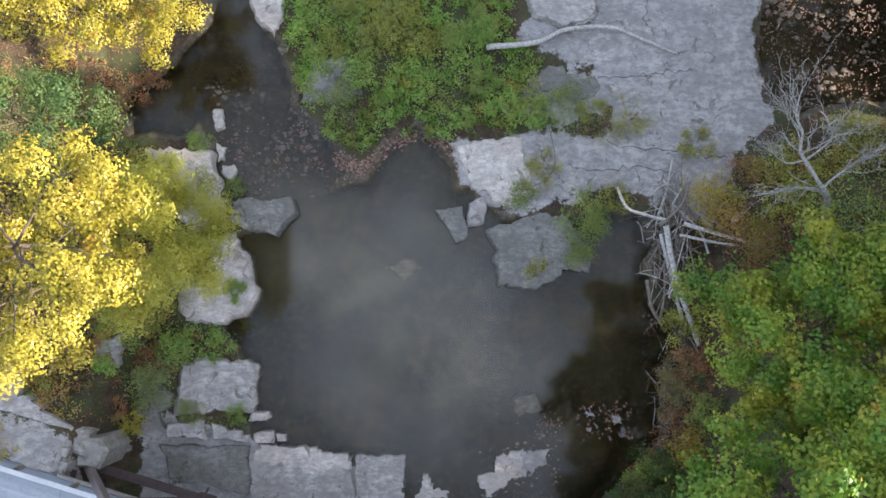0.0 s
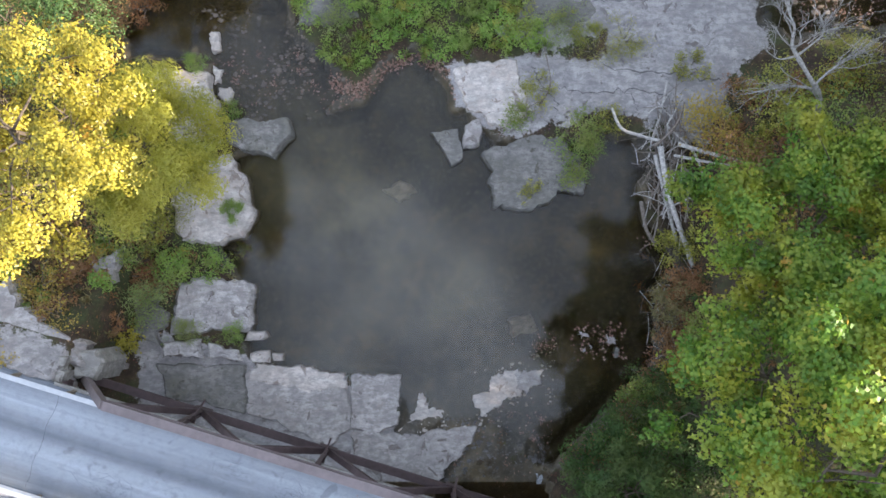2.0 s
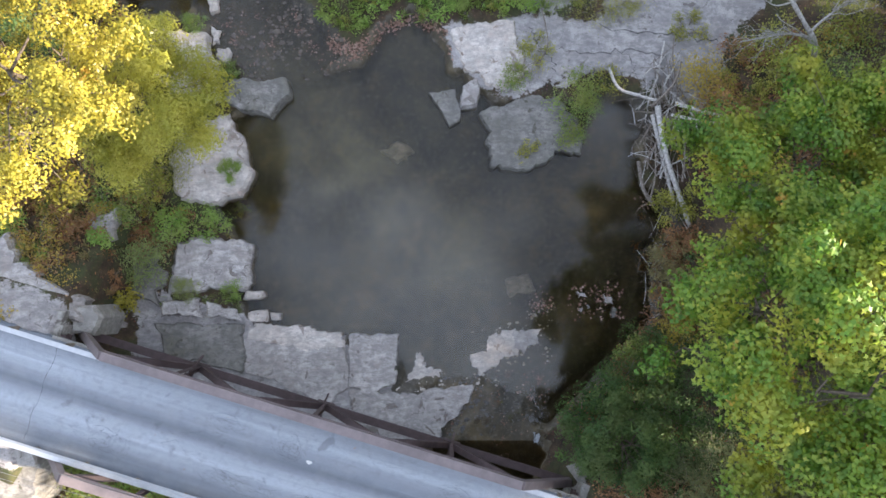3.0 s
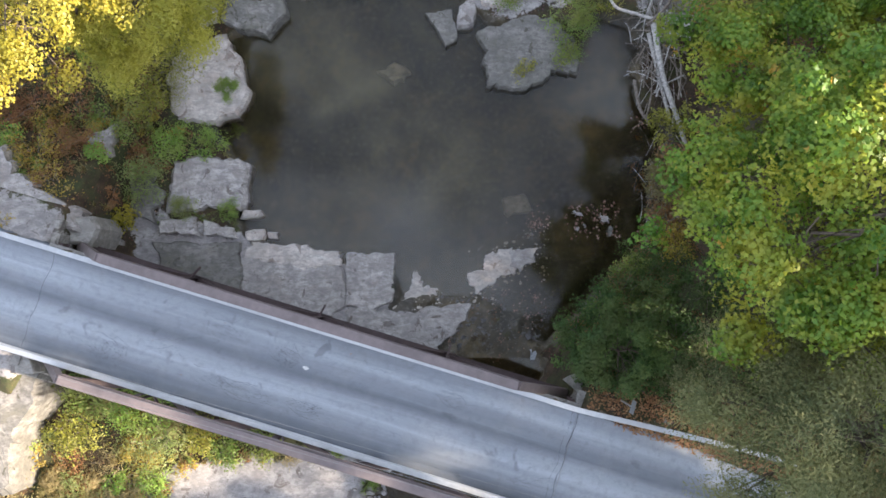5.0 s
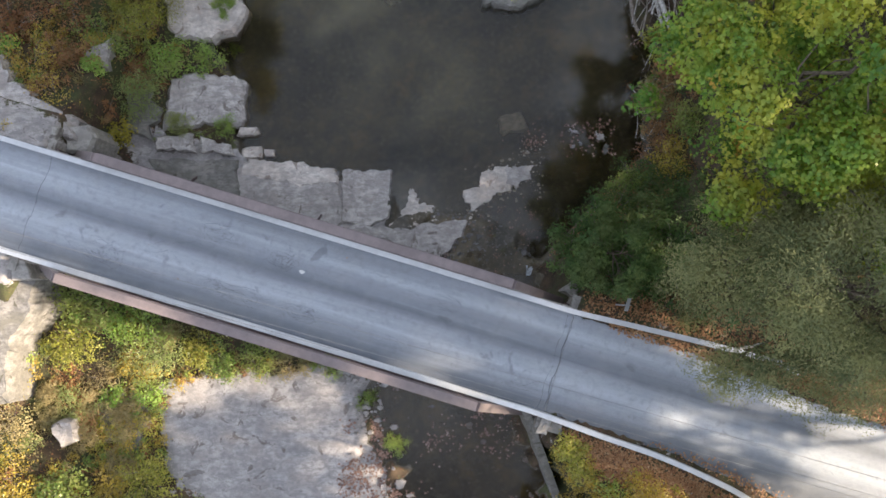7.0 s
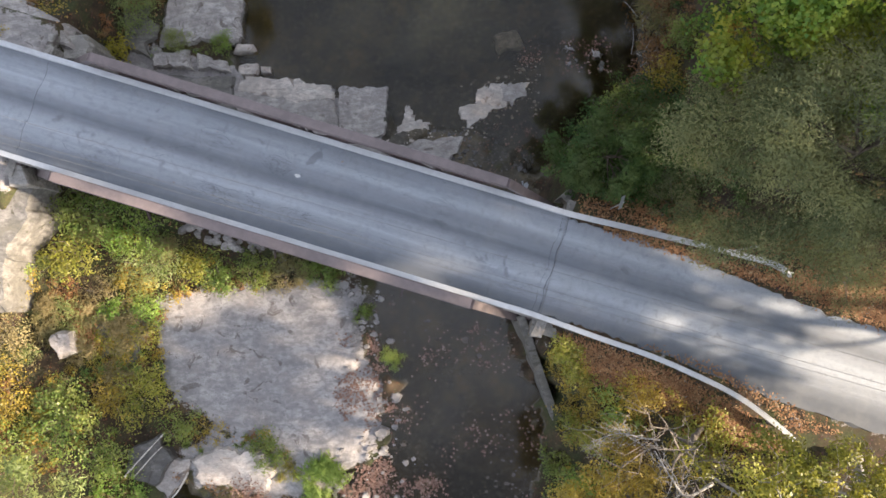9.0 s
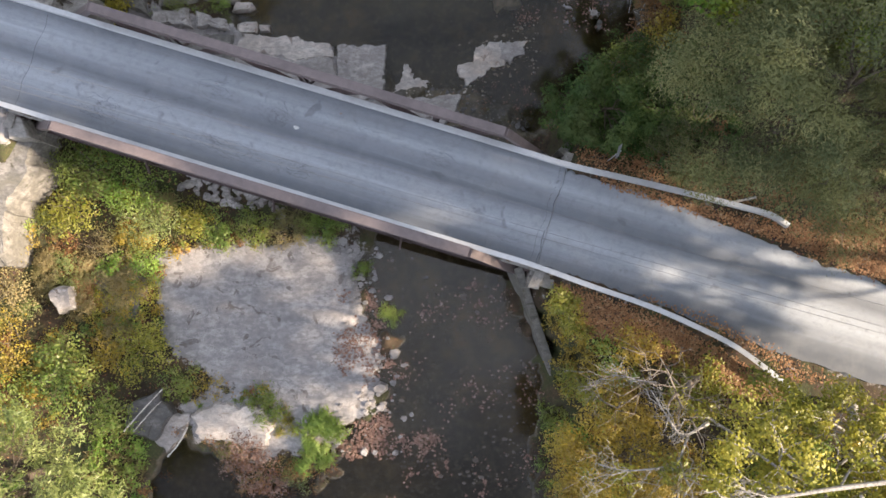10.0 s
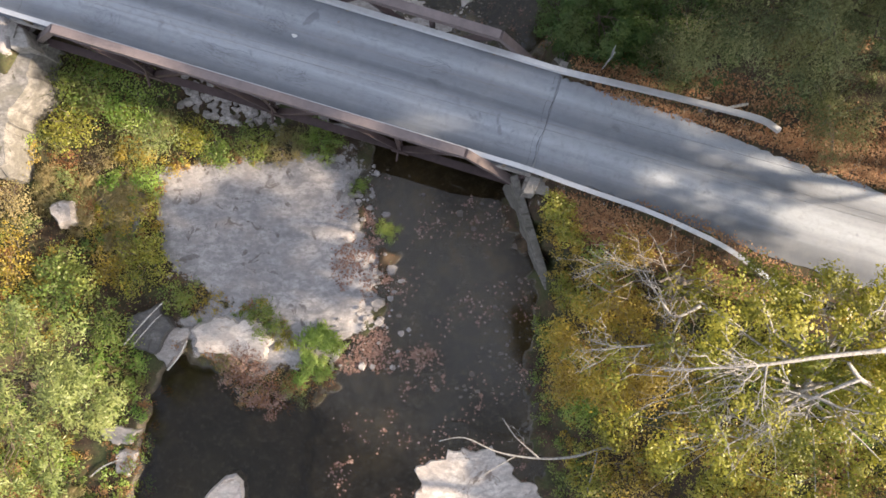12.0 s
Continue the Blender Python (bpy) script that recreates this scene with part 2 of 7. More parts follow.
BARK = bark_material("brown bark", (0.05, 0.038, 0.028), (0.16, 0.125, 0.09))
PALE_BARK = bark_material("pale grey bark", (0.2, 0.185, 0.17), (0.5, 0.475, 0.44))
BLEACHED = bark_material("bleached driftwood", (0.28, 0.26, 0.24), (0.68, 0.65, 0.61))
TWIG = bark_material("dull grey-brown twigs", (0.12, 0.095, 0.075), (0.3, 0.26, 0.22))


def asphalt_material():
    """Worn asphalt: grey, with wheel tracks along the object's own x axis."""
    k = Mat("worn asphalt")
    o = k.obj()
    sx = k.n("SeparateXYZ")
    k.put(sx.inputs[0], o)
    v = k.math("DIVIDE", k.math("ADD", sx.outputs["Y"], 2.6), 5.2)
    long = k.noise(k.scaled(o, (0.12, 1.3, 1)), 1.0, 4, 0.55)
    v2 = k.math("ADD", v, k.math("MULTIPLY", k.math("SUBTRACT", long, 0.5), 0.10))
    track = k.ramp(v2, (0.0, 0.05), (0.1, 0.2), (0.20, 0.5), (0.33, 0.95), (0.46, 0.6), (0.55, 0.2), (0.64, 0.45), (0.77, 0.9), (0.9, 0.5), (1.0, 0.15))
    c = k.mix(track, (0.095, 0.108, 0.13), (0.47, 0.51, 0.56))
    c = k.mix(k.ramp(k.noise(o, 0.8, 5, 0.65), (0.45, 0), (0.75, 0.25)), c, (0.40, 0.40, 0.38))
    rub = k.noise(k.scaled(o, (0.05, 1.5, 1)), 1.0, 4, 0.6, 0.2)
    c = k.mix(k.ramp(rub, (0.38, 0.3), (0.54, 0)), c, (0.12, 0.132, 0.15))
    c = k.mix(k.ramp(rub, (0.54, 0), (0.68, 0.2)), c, (0.52, 0.56, 0.6))
    worn = k.noise(o, 2.6, 7, 0.72)
    c = k.mix(k.ramp(worn, (0.36, 0.3), (0.5, 0)), c, (0.15, 0.16, 0.175))
    oil = k.noise(o, 0.9, 4, 0.6, 0.5)
    c = k.mix(k.ramp(oil, (0.63, 0), (0.7, 0.45)), c, (0.10, 0.105, 0.115))
    grain = k.noise(o, 60, 3, 0.7)
    c = k.mix(k.ramp(grain, (0.35, 0.35), (0.55, 0)), c, (0.07, 0.07, 0.072))
    return k.set(c, k.ramp(track, (0, 0.72), (1, 0.5)), bump=grain, strength=0.25, dist=0.01)


ASPHALT = asphalt_material()


def plain(name, color, rough, metal=0.0, scale=6.0, vary=0.35, strength=0.2):
    k = Mat(name)
    p = k.pos()
    n1 = k.noise(p, scale, 5, 0.7)
    n2 = k.noise(p, scale * 0.12, 4, 0.6)
    lo = tuple(v * (1 - vary) for v in color)
    c = k.mix(k.ramp(k.mix(0.5, n1, n2), (0.4, 0), (0.62, 1)), lo, color)
    return k.set(c, rough, metal, bump=n1, strength=strength, dist=0.01)


# WEB_STEEL is a darker brown than STEEL, for webs, bottom chords and floor framing
WEB_STEEL = plain("darker red-brown steel", (0.115, 0.08, 0.078), 0.75, 0.0, 3.0, 0.4)
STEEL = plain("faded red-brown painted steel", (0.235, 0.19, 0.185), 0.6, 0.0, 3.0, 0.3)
ZINC = plain("galvanised steel", (0.62, 0.63, 0.64), 0.42, 0.55, 4.0, 0.18)
TAR = plain("dark grit in cracks", (0.06, 0.062, 0.068), 0.8)
WIRE = plain("dull aluminium cable", (0.3, 0.3, 0.3), 0.45, 0.5)
FOAM = plain("white water", (0.6, 0.63, 0.66), 0.4, 0.0, 9.0, 0.7)
POST = plain("weathered timber post", (0.27, 0.225, 0.17), 0.85, 0.0, 8.0, 0.4)


def water_material(name, ior, tint, cloudy):
    k = Mat(name)
    p = k.pos()
    h = k.mix(0.25, k.noise(p, 0.8, 3, 0.5), k.noise(p, 2.6, 2, 0.5))
    bump = k.n("Bump")
    bump.inputs["Strength"].default_value = 0.045
    bump.inputs["Distance"].default_value = 0.03
    k.put(bump.inputs["Height"], h)
    gloss = k.n("BsdfGlossy")
    gloss.inputs["Roughness"].default_value = 0.035
    k.t.links.new(bump.outputs[0], gloss.inputs["Normal"])
    clear = k.n("BsdfTransparent")
    clear.inputs["Color"].default_value = (*tint, 1)
    murk = k.n("BsdfDiffuse")
    silt = k.noise(p, 0.17, 5, 0.58, 0.7)
    k.put(murk.inputs["Color"], k.mix(k.ramp(silt, (0.42, 0), (0.62, 1)), (0.07, 0.07, 0.058), (0.20, 0.18, 0.11)))
    body = k.n("MixShader")
    far = k.n("VectorMath")
    far.operation = "DISTANCE"
    k.put(far.inputs[0], p)
    far.inputs[1].default_value = (-3.5, 0.0, 0.0)
    drift = k.math("ADD", k.math("MULTIPLY", far.outputs["Value"], 0.05), k.math("MULTIPLY", k.noise(p, 0.3, 4, 0.6), 0.4))
    plume = k.ramp(drift, (0.3, 1.0), (0.78, 0.12))
    haze_n = k.ramp(k.mix(0.25, silt, k.noise(p, 0.55, 6, 0.65)), (0.36, cloudy[0]), (0.62, cloudy[1]))
    k.put(body.inputs[0], k.math("MULTIPLY", haze_n, plume))
    k.t.links.new(clear.outputs[0], body.inputs[1])
    k.t.links.new(murk.outputs[0], body.inputs[2])
    fres = k.n("Fresnel")
    fres.inputs["IOR"].default_value = ior
    ms = k.n("MixShader")
    k.t.links.new(fres.outputs[0], ms.inputs[0])
    k.t.links.new(body.outputs[0], ms.inputs[1])
    k.t.links.new(gloss.outputs[0], ms.inputs[2])
    k.t.links.new(ms.outputs[0], k.out.inputs["Surface"])
    return k.m


WATER = water_material("clear brown river water", 1.56, (0.72, 0.67, 0.55), (0.05, 0.42))
# darker tint and lower IOR stand in for a dimmer sky reflection here
STREAM = water_material("dark brown water with dimmed reflection", 1.47, (0.60, 0.53, 0.40), (0.1, 0.4))


# ---- mesh helpers ----
class Bag:
    """Collects vertices and faces for one mesh."""

    def __init__(self):
        self.v, self.f = [], []

    def add(self, verts, faces):
        o = len(self.v)
        self.v.extend(tuple(p) for p in verts)
        self.f.extend(tuple(i + o for i in q) for q in faces)

    def tube(self, pts, radii, sides=6, caps=True):
        pts = [Vector(p) for p in pts]
        rings = []
        for i, p in enumerate(pts):
            d = (pts[min(i + 1, len(pts) - 1)] - pts[max(i - 1, 0)]).normalized()
            a = d.orthogonal().normalized() if abs(d.z) > 0.9 else d.cross(Vector((0, 0, 1))).normalized()
            b = d.cross(a)
            rings.append([p + radii[i] * (math.cos(s) * a + math.sin(s) * b) for s in [2 * math.pi * j / sides for j in range(sides)]])
        faces = []
        for i in range(len(pts) - 1):
            for j in range(sides):
                k2 = (j + 1) % sides
                faces.append((i * sides + j, i * sides + k2, (i + 1) * sides + k2, (i + 1) * sides + j))
        if caps:
            faces.append(tuple(range(sides))[::-1])
            faces.append(tuple((len(pts) - 1) * sides + j for j in range(sides)))
        self.add([p for r in rings for p in r], faces)

    def beam(self, a, b, w, h, up=(0, 0, 1)):
        """A box from a to b, w wide and h high."""
        a, b, up = Vector(a), Vector(b), Vector(up)
        d = (b - a).normalized()
        s = d.cross(up).normalized()
        u = s.cross(d)
        c = [a, b]
        vs = [q + s * (sx * w / 2) + u * (sz * h / 2) for q in c for sx, sz in ((-1, -1), (1, -1), (1, 1), (-1, 1))]
        self.add(vs, [(0, 1, 2, 3), (7, 6, 5, 4), (0, 4, 5, 1), (1, 5, 6, 2), (2, 6, 7, 3), (3, 7, 4, 0)])

    def mesh(self, name, smooth=False):
        me = bpy.data.meshes.new(name)
        me.from_pydata(self.v, [], self.f)
        me.update()
        if smooth:
            me.polygons.foreach_set("use_smooth", [True] * len(me.polygons))
        return me


def part(name, data, material, parent=None, label=""):
    """One mesh object, a part of parent where there is one."""
    if isinstance(data, Bag):
        data = data.mesh(name)
    data.materials.append(material)
    ob = new(name, data)
    if parent:
        ob.parent = parent
    if label:
        ob["label"] = label
    return ob


def thing(name, label, category, group="", kind="", at=(0, 0, 0), turn=0.0):
    ob = new(name)
    ob.empty_display_size = 0.2
    ob.matrix_world = pose(*at, 0, 0, turn)
    return tagged(ob, label, category, group, kind)


SHAPES = {
    "oval": [(0.03, -0.5), (0.29, -0.02), (0.0, 0.46), (-0.28, 0.04)],
    "kite": [(0, -0.5), (0.3, 0.0), (0, 0.5), (-0.3, 0.0)],
    "maple": [(0, -0.42), (0.52, -0.1), (0.16, 0.08), (0.02, 0.62), (-0.15, 0.1), (-0.5, -0.06)],
    "blade": [(0, -0.5), (0.055, -0.1), (0, 0.5), (-0.055, -0.1)],
    "slim": [(0, -0.5), (0.12, 0.0), (0, 0.5), (-0.12, 0.0)],
    "spray": [(0, -0.5), (0.1, -0.15), (0.03, 0.0), (0.08, 0.2), (0, 0.5), (-0.08, 0.2), (-0.03, 0.0), (-0.1, -0.15)],
}


def leaf_mesh(name, at, normal, size, shape, rng, along=None, droop=0.25, tone=None):
    """Many single leaves, one polygon each. along: the way the leaf's length points; tone: light or dark sprays, 0 to 1."""
    T = np.array(SHAPES[shape])
    n, k = len(at), len(T)
    normal = normal / (np.linalg.norm(normal, axis=1, keepdims=True) + 1e-9)
    ref = rng.normal(size=(n, 3)) if along is None else along
    t = np.cross(ref, normal)
    t /= np.linalg.norm(t, axis=1, keepdims=True) + 1e-9
    b = np.cross(normal, t)
    bend = -droop * (T[:, 0] ** 2 + 0.6 * T[:, 1] ** 2)
    V = at[:, None, :] + size[:, None, None] * (T[None, :, 0, None] * t[:, None, :] + T[None, :, 1, None] * b[:, None, :] + bend[None, :, None] * normal[:, None, :])
    me = bpy.data.meshes.new(name)
    me.vertices.add(n * k)
    me.vertices.foreach_set("co", V.reshape(-1).astype(np.float32))
    me.loops.add(n * k)
    me.loops.foreach_set("vertex_index", np.arange(n * k, dtype=np.int32))
    me.polygons.add(n)
    me.polygons.foreach_set("loop_start", np.arange(0, n * k, k, dtype=np.int32))
    me.update(calc_edges=True)
    tone = rng.uniform(0, 1, n) if tone is None else tone
    me.attributes.new("tone", "FLOAT", "POINT").data.foreach_set("value", np.repeat(tone, k).astype(np.float32))
    return me


def lobes(cen, radius, n, rng, flat=0.6, lift=0.6, jitter=0.35, up=0.5):
    """Leaves laid over the upper shells of many small lobes: places, normals and one tone a lobe."""
    cen = np.asarray(cen, float)
    radius = np.asarray(radius, float)
    w = rng.choice(len(cen), n, p=radius ** 2 / (radius ** 2).sum())
    d = rng.normal(0, 1, (n, 3)) + np.array([0, 0, lift])
    d /= np.linalg.norm(d, axis=1, keepdims=True) + 1e-6
    knob = 1 + 0.28 * np.sin(5 * d[:, 0] + 3 * w) * np.sin(4 * d[:, 1] + 2 * w)
    far = radius[w] * knob * rng.uniform(0, 1, n) ** 0.42
    P = cen[w] + d * far[:, None] * np.array([1, 1, flat])
    N = d + rng.normal(0, jitter, (n, 3)) + np.array([0, 0, up])
    tone = np.clip(rng.uniform(0, 1, len(cen))[w] + rng.normal(0, 0.02, n), 0, 1)
    return P, N, tone, d


# ---- lie of the land ----
def signed(poly, X, Y):
    """Distance to a polygon's edge, negative inside."""
    X, Y = np.asarray(X, float), np.asarray(Y, float)
    best = np.full(X.shape, 1e9)
    inside = np.zeros(X.shape, bool)
    for (x0, y0), (x1, y1) in zip(poly, poly[1:] + poly[:1]):
        dx, dy = x1 - x0, y1 - y0
        s = np.clip(((X - x0) * dx + (Y - y0) * dy) / (dx * dx + dy * dy), 0, 1)
        best = np.minimum(best, np.hypot(X - x0 - s * dx, Y - y0 - s * dy))
        inside ^= ((y0 > Y) != (y1 > Y)) & (X < (x1 - x0) * (Y - y0) / (y1 - y0 + 1e-12) + x0)
    return np.where(inside, -best, best)


def step(a, b, v):
    s = np.clip((v - a) / (b - a), 0, 1)
    return s * s * (3 - 2 * s)


_wave = np.random.default_rng(5)
_WAVES = [(_wave.uniform(0, 6.28), 0.35 * 1.5 ** i * _wave.uniform(0.8, 1.2), _wave.uniform(0, 6.28), 0.75 ** i) for i in range(12)]


def rough_field(X, Y, waves=12):
    """A smooth random field of about -1 to 1."""
    s = 0
    for a, f, ph, amp in _WAVES[:waves]:
        s = s + amp * np.sin(f * (X * math.cos(a) + Y * math.sin(a)) + ph + 1.3 * np.sin(0.6 * f * (Y * math.cos(a) - X * math.sin(a))))
    return s / 2.2


VALLEY = [(-20, 40), (-18.5, 9), (-16.5, 4), (-15.5, -1), (-16, -6), (-18, -8), (-18.8, -13), (-19.2, -20), (-20, -28), (-19, -45), (10, -45), (6.8, -33), (7.3, -26),
          (5.3, -21.5), (5.8, -18), (6.3, -14), (9.8, -11), (12.9, -8), (13, -4), (14.8, -2), (15, 3), (16.5, 8), (21, 9.5), (29, 10), (29, 40)]
NORTH_POOL = [(-11.8, 3.0), (-8.6, 5.8), (-4.5, 6.4), (-3, 8.8), (-1.4, 9.6), (-0.1, 8.8), (1.0, 6.0), (3.5, 4.2), (8.3, 4.6), (11.3, 4.6), (11.6, 0), (13.2, -2.5),
              (11.9, -5), (12.0, -7.7), (10.3, -9.9), (8.1, -12.2), (6.0, -13.6), (4.5, -12.5), (2.2, -11.3), (-2.2, -11.6), (-2.4, -8.9), (-8.8, -9.0), (-10.6, -7.4), (-10.9, -3.6), (-12.2, -1.9), (-11.6, 0.4)]
SHALLOWS = [(-2.6, -7.6), (0.5, -7.4), (7, -5.6), (9.8, -5.8), (9.2, -9.5), (7.2, -12), (5.6, -13.2), (2, -14), (-2.6, -12)]
WEST_CHANNEL = [(-13.5, 30), (-12.6, 16.8), (-13.8, 14.9), (-15.7, 12.6), (-18.3, 11.3), (-17.2, 9.4), (-13.9, 8.8), (-13.2, 12.0), (-8.6, 11.8), (-9.3, 14.2), (-10.6, 16.8), (-10.6, 30)]
RIFFLE = [(-14.0, 12.6), (-9.0, 14.4), (-8.0, 10.6), (-5.7, 8.2), (-4.2, 6.6), (-8.2, 5.2), (-12.2, 5.2), (-13.2, 8.4), (-14.2, 8.8)]
EAST_STREAM = [(18.4, 30), (18.2, 16.8), (17.3, 13.8), (18.2, 11.2), (19.8, 10.2), (28.5, 11), (28.5, 30)]
EAST_SHELF = [(7, 17), (12, 30), (18.2, 30), (18.0, 16.8), (17.2, 13.8), (18.0, 11.2), (17.3, 9.2), (15.8, 7.6), (14.4, 4.2), (12.6, 5.2), (9.8, 6.2), (6.6, 5.8), (4, 4.8), (1.0, 5.8), (0.7, 8.5), (4.4, 8.8), (9.5, 8.3), (9.2, 10.5), (5.5, 9.8), (3.5, 10.6), (9.5, 12.6), (4.5, 14.8)]
SOUTH_LEDGE = [(-13.9, -20.3), (-4.5, -19.7), (-3.3, -19.0), (-3.6, -22.3), (-2.0, -26.2), (-2.9, -28.2), (-4.8, -30.6), (-7.5, -30.6), (-9, -31), (-12, -30), (-12.5, -28.4), (-9.6, -27.4), (-13.5, -25), (-14, -21.7)]
NORTH_LEDGE = [(-16, -6.4), (-10, -7.7), (-2.2, -8.7), (-2.3, -11.5), (2.2, -11.3), (2.0, -13), (-0.5, -15.5), (-3.5, -17.5), (-14, -13), (-16.5, -9.5)]
SOUTH_STREAM = [(-3.4, -19.2), (-3.0, -16), (-1, -14.4), (2, -12.8), (4.4, -12.8), (6.2, -14), (5.7, -18), (5.2, -21.6), (7.0, -26.2), (6.2, -33), (8, -45), (-9, -45), (-9, -38), (-5.3, -30.8), (-2.8, -28.2), (-1.8, -26.2), (-3.4, -22.3)]
SOUTH_POOL = [(-12.9, -30.0), (-11.2, -30.6), (-9.6, -32.8), (-6.8, -32.2), (-5.4, -31.2), (-6, -38), (-9, -46), (-16, -46), (-15.3, -36.8), (-14.9, -33.6), (-13.8, -31)]

# the bridge: its left end, its way, its length
DECK_Z, SPAN, HALF = 5.95, 26.4, 2.45
BRIDGE_TURN = -16.8
BU = Vector((math.cos(radians(BRIDGE_TURN)), math.sin(radians(BRIDGE_TURN)), 0))
BN = Vector((-BU.y, BU.x, 0))
BO = Vector((-19.0, -10.88, DECK_Z))
ROAD_EAST = [tuple((BO + BU * 26.42)[:2]), tuple((BO + BU * 28.0)[:2]), (9.6, -19.55), (12.0, -20.4), (15.0, -21.65), (18.0, -22.8), (22.0, -24.1), (28.0, -26.0), (40.0, -29.5), (80, -40)]
ROAD_WEST = [tuple((BO - BU * d)[:2]) for d in (0, 4, 9, 20, 60)]


def bed_band(X, Y, line, half):
    best = np.full(np.shape(X), 1e9)
    for (x0, y0), (x1, y1) in zip(line, line[1:]):
        dx, dy = x1 - x0, y1 - y0
        s = np.clip(((X - x0) * dx + (Y - y0) * dy) / (dx * dx + dy * dy), 0, 1)
        best = np.minimum(best, np.hypot(X - x0 - s * dx, Y - y0 - s * dy))
    return best - half


def land(X, Y):
    """Height, and how far the ground is bare rock or stream bed, at plan places."""
    X, Y = np.asarray(X, float), np.asarray(Y, float)
    rf = rough_field(X, Y, 8)
    wob = 0.28 * rough_field(X * 3.1 + 7, Y * 3.1, 6) + 0.2 * rough_field(X * 8.3, Y * 8.3 + 4, 4)
    d = signed(VALLEY, X, Y)
    dout = np.maximum(d, 0)
    west = 0.30 * np.minimum(dout, 14) + 0.10 * np.maximum(dout - 14, 0)
    east = 0.75 * np.minimum(dout, 7) + 0.28 * np.clip(dout - 7, 0, 60)
    side = step(-6, 2, X)
    h = 0.42 + 0.33 * step(-12, -16, Y) + (1 - side) * west + side * east + 0.10 * rf + 0.05 * rough_field(X * 3, Y * 3, 6)
    h = h * (1 - step(60, 220, np.hypot(X, Y + 12))) + 16 * step(60, 220, np.hypot(X, Y + 12))
    # fill under the road on either side of the bridge
    shoulder = np.zeros(X.shape)
    for line in (ROAD_EAST, ROAD_WEST):
        e = bed_band(X, Y, line, 3.1)
        u = (X - BO.x) * BU.x + (Y - BO.y) * BU.y
        front = np.maximum(u + 0.3, 0) if line is ROAD_WEST else np.maximum(SPAN + 0.3 - u, 0)
        fill = DECK_Z - 0.12 - 0.75 * np.maximum(e, 0) - 3.0 * front
        h = np.where(fill > h, fill, h)
        shoulder = np.maximum(shoulder, (0.75 if line is ROAD_WEST else 0.3) * step(2.0, 0.6, e + 3.0 * front))
        cut = step(3.0, 0.0, e)
        h = h * (1 - cut) + np.minimum(h, DECK_Z - 0.12) * cut
    rock = shoulder
    bed = np.zeros(X.shape)
    for poly, z in ((EAST_SHELF, 0.5), (SOUTH_LEDGE, 0.85), (NORTH_LEDGE, 0.16)):
        s = signed(poly, X, Y) + wob
        m = step(0.5, -0.3, s)
        h = h * (1 - m) + (z + 0.05 * rf) * m
        rock = np.maximum(rock, step(1.5, -0.9, s))
    for poly, z, soft in ((SOUTH_STREAM, 0.36, 0.9), (EAST_STREAM, -0.07, 0.5), (RIFFLE, -0.05, 0.6), (NORTH_POOL, -0.75, 0.9), (SOUTH_POOL, -0.35, 0.7), (WEST_CHANNEL, -0.9, 0.8)):
        s = signed(poly, X, Y) + (2.2 if poly is SOUTH_STREAM else 1.0) * wob
        m = step(1.3 if poly is SOUTH_STREAM else 0.25, -soft, s)
        shelf = z + 0.03 * rf + 0.03 * rough_field(X * 4, Y * 4, 5)
        if poly is NORTH_POOL:
            shallow = step(0.8, -1.2, signed(SHALLOWS, X, Y) + wob)
            shelf = shelf * (1 - shallow) + (-0.10 + 0.05 * rf) * shallow
        h = h * (1 - m) + np.minimum(h, shelf) * m
        if poly is SOUTH_STREAM:
            h = h + 0.8 * m * (1 - m) * rough_field(X * 5.5, Y * 5.5, 7) * step(-17.5, -19, Y)
        wet = step(0.55, 0.36, h) * step(2.5, 1.5, s) if poly is SOUTH_STREAM else step(0.9, -0.5, s)
        bed = np.maximum(bed, wet)
    return h, rock, bed


def gz(x, y):
    return float(land(np.array([x]), np.array([y]))[0][0])


def spaced(lo, hi, fine_lo, fine_hi, dx):
    mid = np.arange(fine_lo, fine_hi + dx / 2, dx)
    left = [fine_lo]
    g = dx
    while left[-1] > lo:
        g *= 1.22
        left.append(left[-1] - g)
    right = [fine_hi]
    g = dx
    while right[-1] < hi:
        g *= 1.22
        right.append(right[-1] + g)
    return np.concatenate([np.array(left[:0:-1]), mid, np.array(right[1:])])


def build_ground():
    xs = spaced(-900, 900, -26, 26, 0.17)
    ys = spaced(-900, 900, -42, 20, 0.17)
    X, Y = np.meshgrid(xs, ys)
    h, rock, bed = land(X, Y)
    ny, nx = X.shape
    me = bpy.data.meshes.new("ground")
    me.vertices.add(nx * ny)
    me.vertices.foreach_set("co", np.stack([X, Y, h], -1).reshape(-1).astype(np.float32))
    i = np.arange(ny - 1)[:, None] * nx + np.arange(nx - 1)[None, :]
    q = np.stack([i, i + 1, i + nx + 1, i + nx], -1).reshape(-1).astype(np.int32)
    n = len(q) // 4
    me.loops.add(len(q))
    me.loops.foreach_set("vertex_index", q)
    me.polygons.add(n)
    me.polygons.foreach_set("loop_start", np.arange(0, 4 * n, 4, dtype=np.int32))
    me.polygons.foreach_set("use_smooth", np.ones(n, bool))
    me.update(calc_edges=True)
    for key, val in (("rock", rock), ("bed", bed)):
        me.attributes.new(key, "FLOAT", "POINT").data.foreach_set("value", val.reshape(-1).astype(np.float32))
    ob = part("ground", me, GROUND)
    tagged(ob, "river valley ground of soil, pale limestone and dark stream bed", "ground", kind="structure")


build_ground()


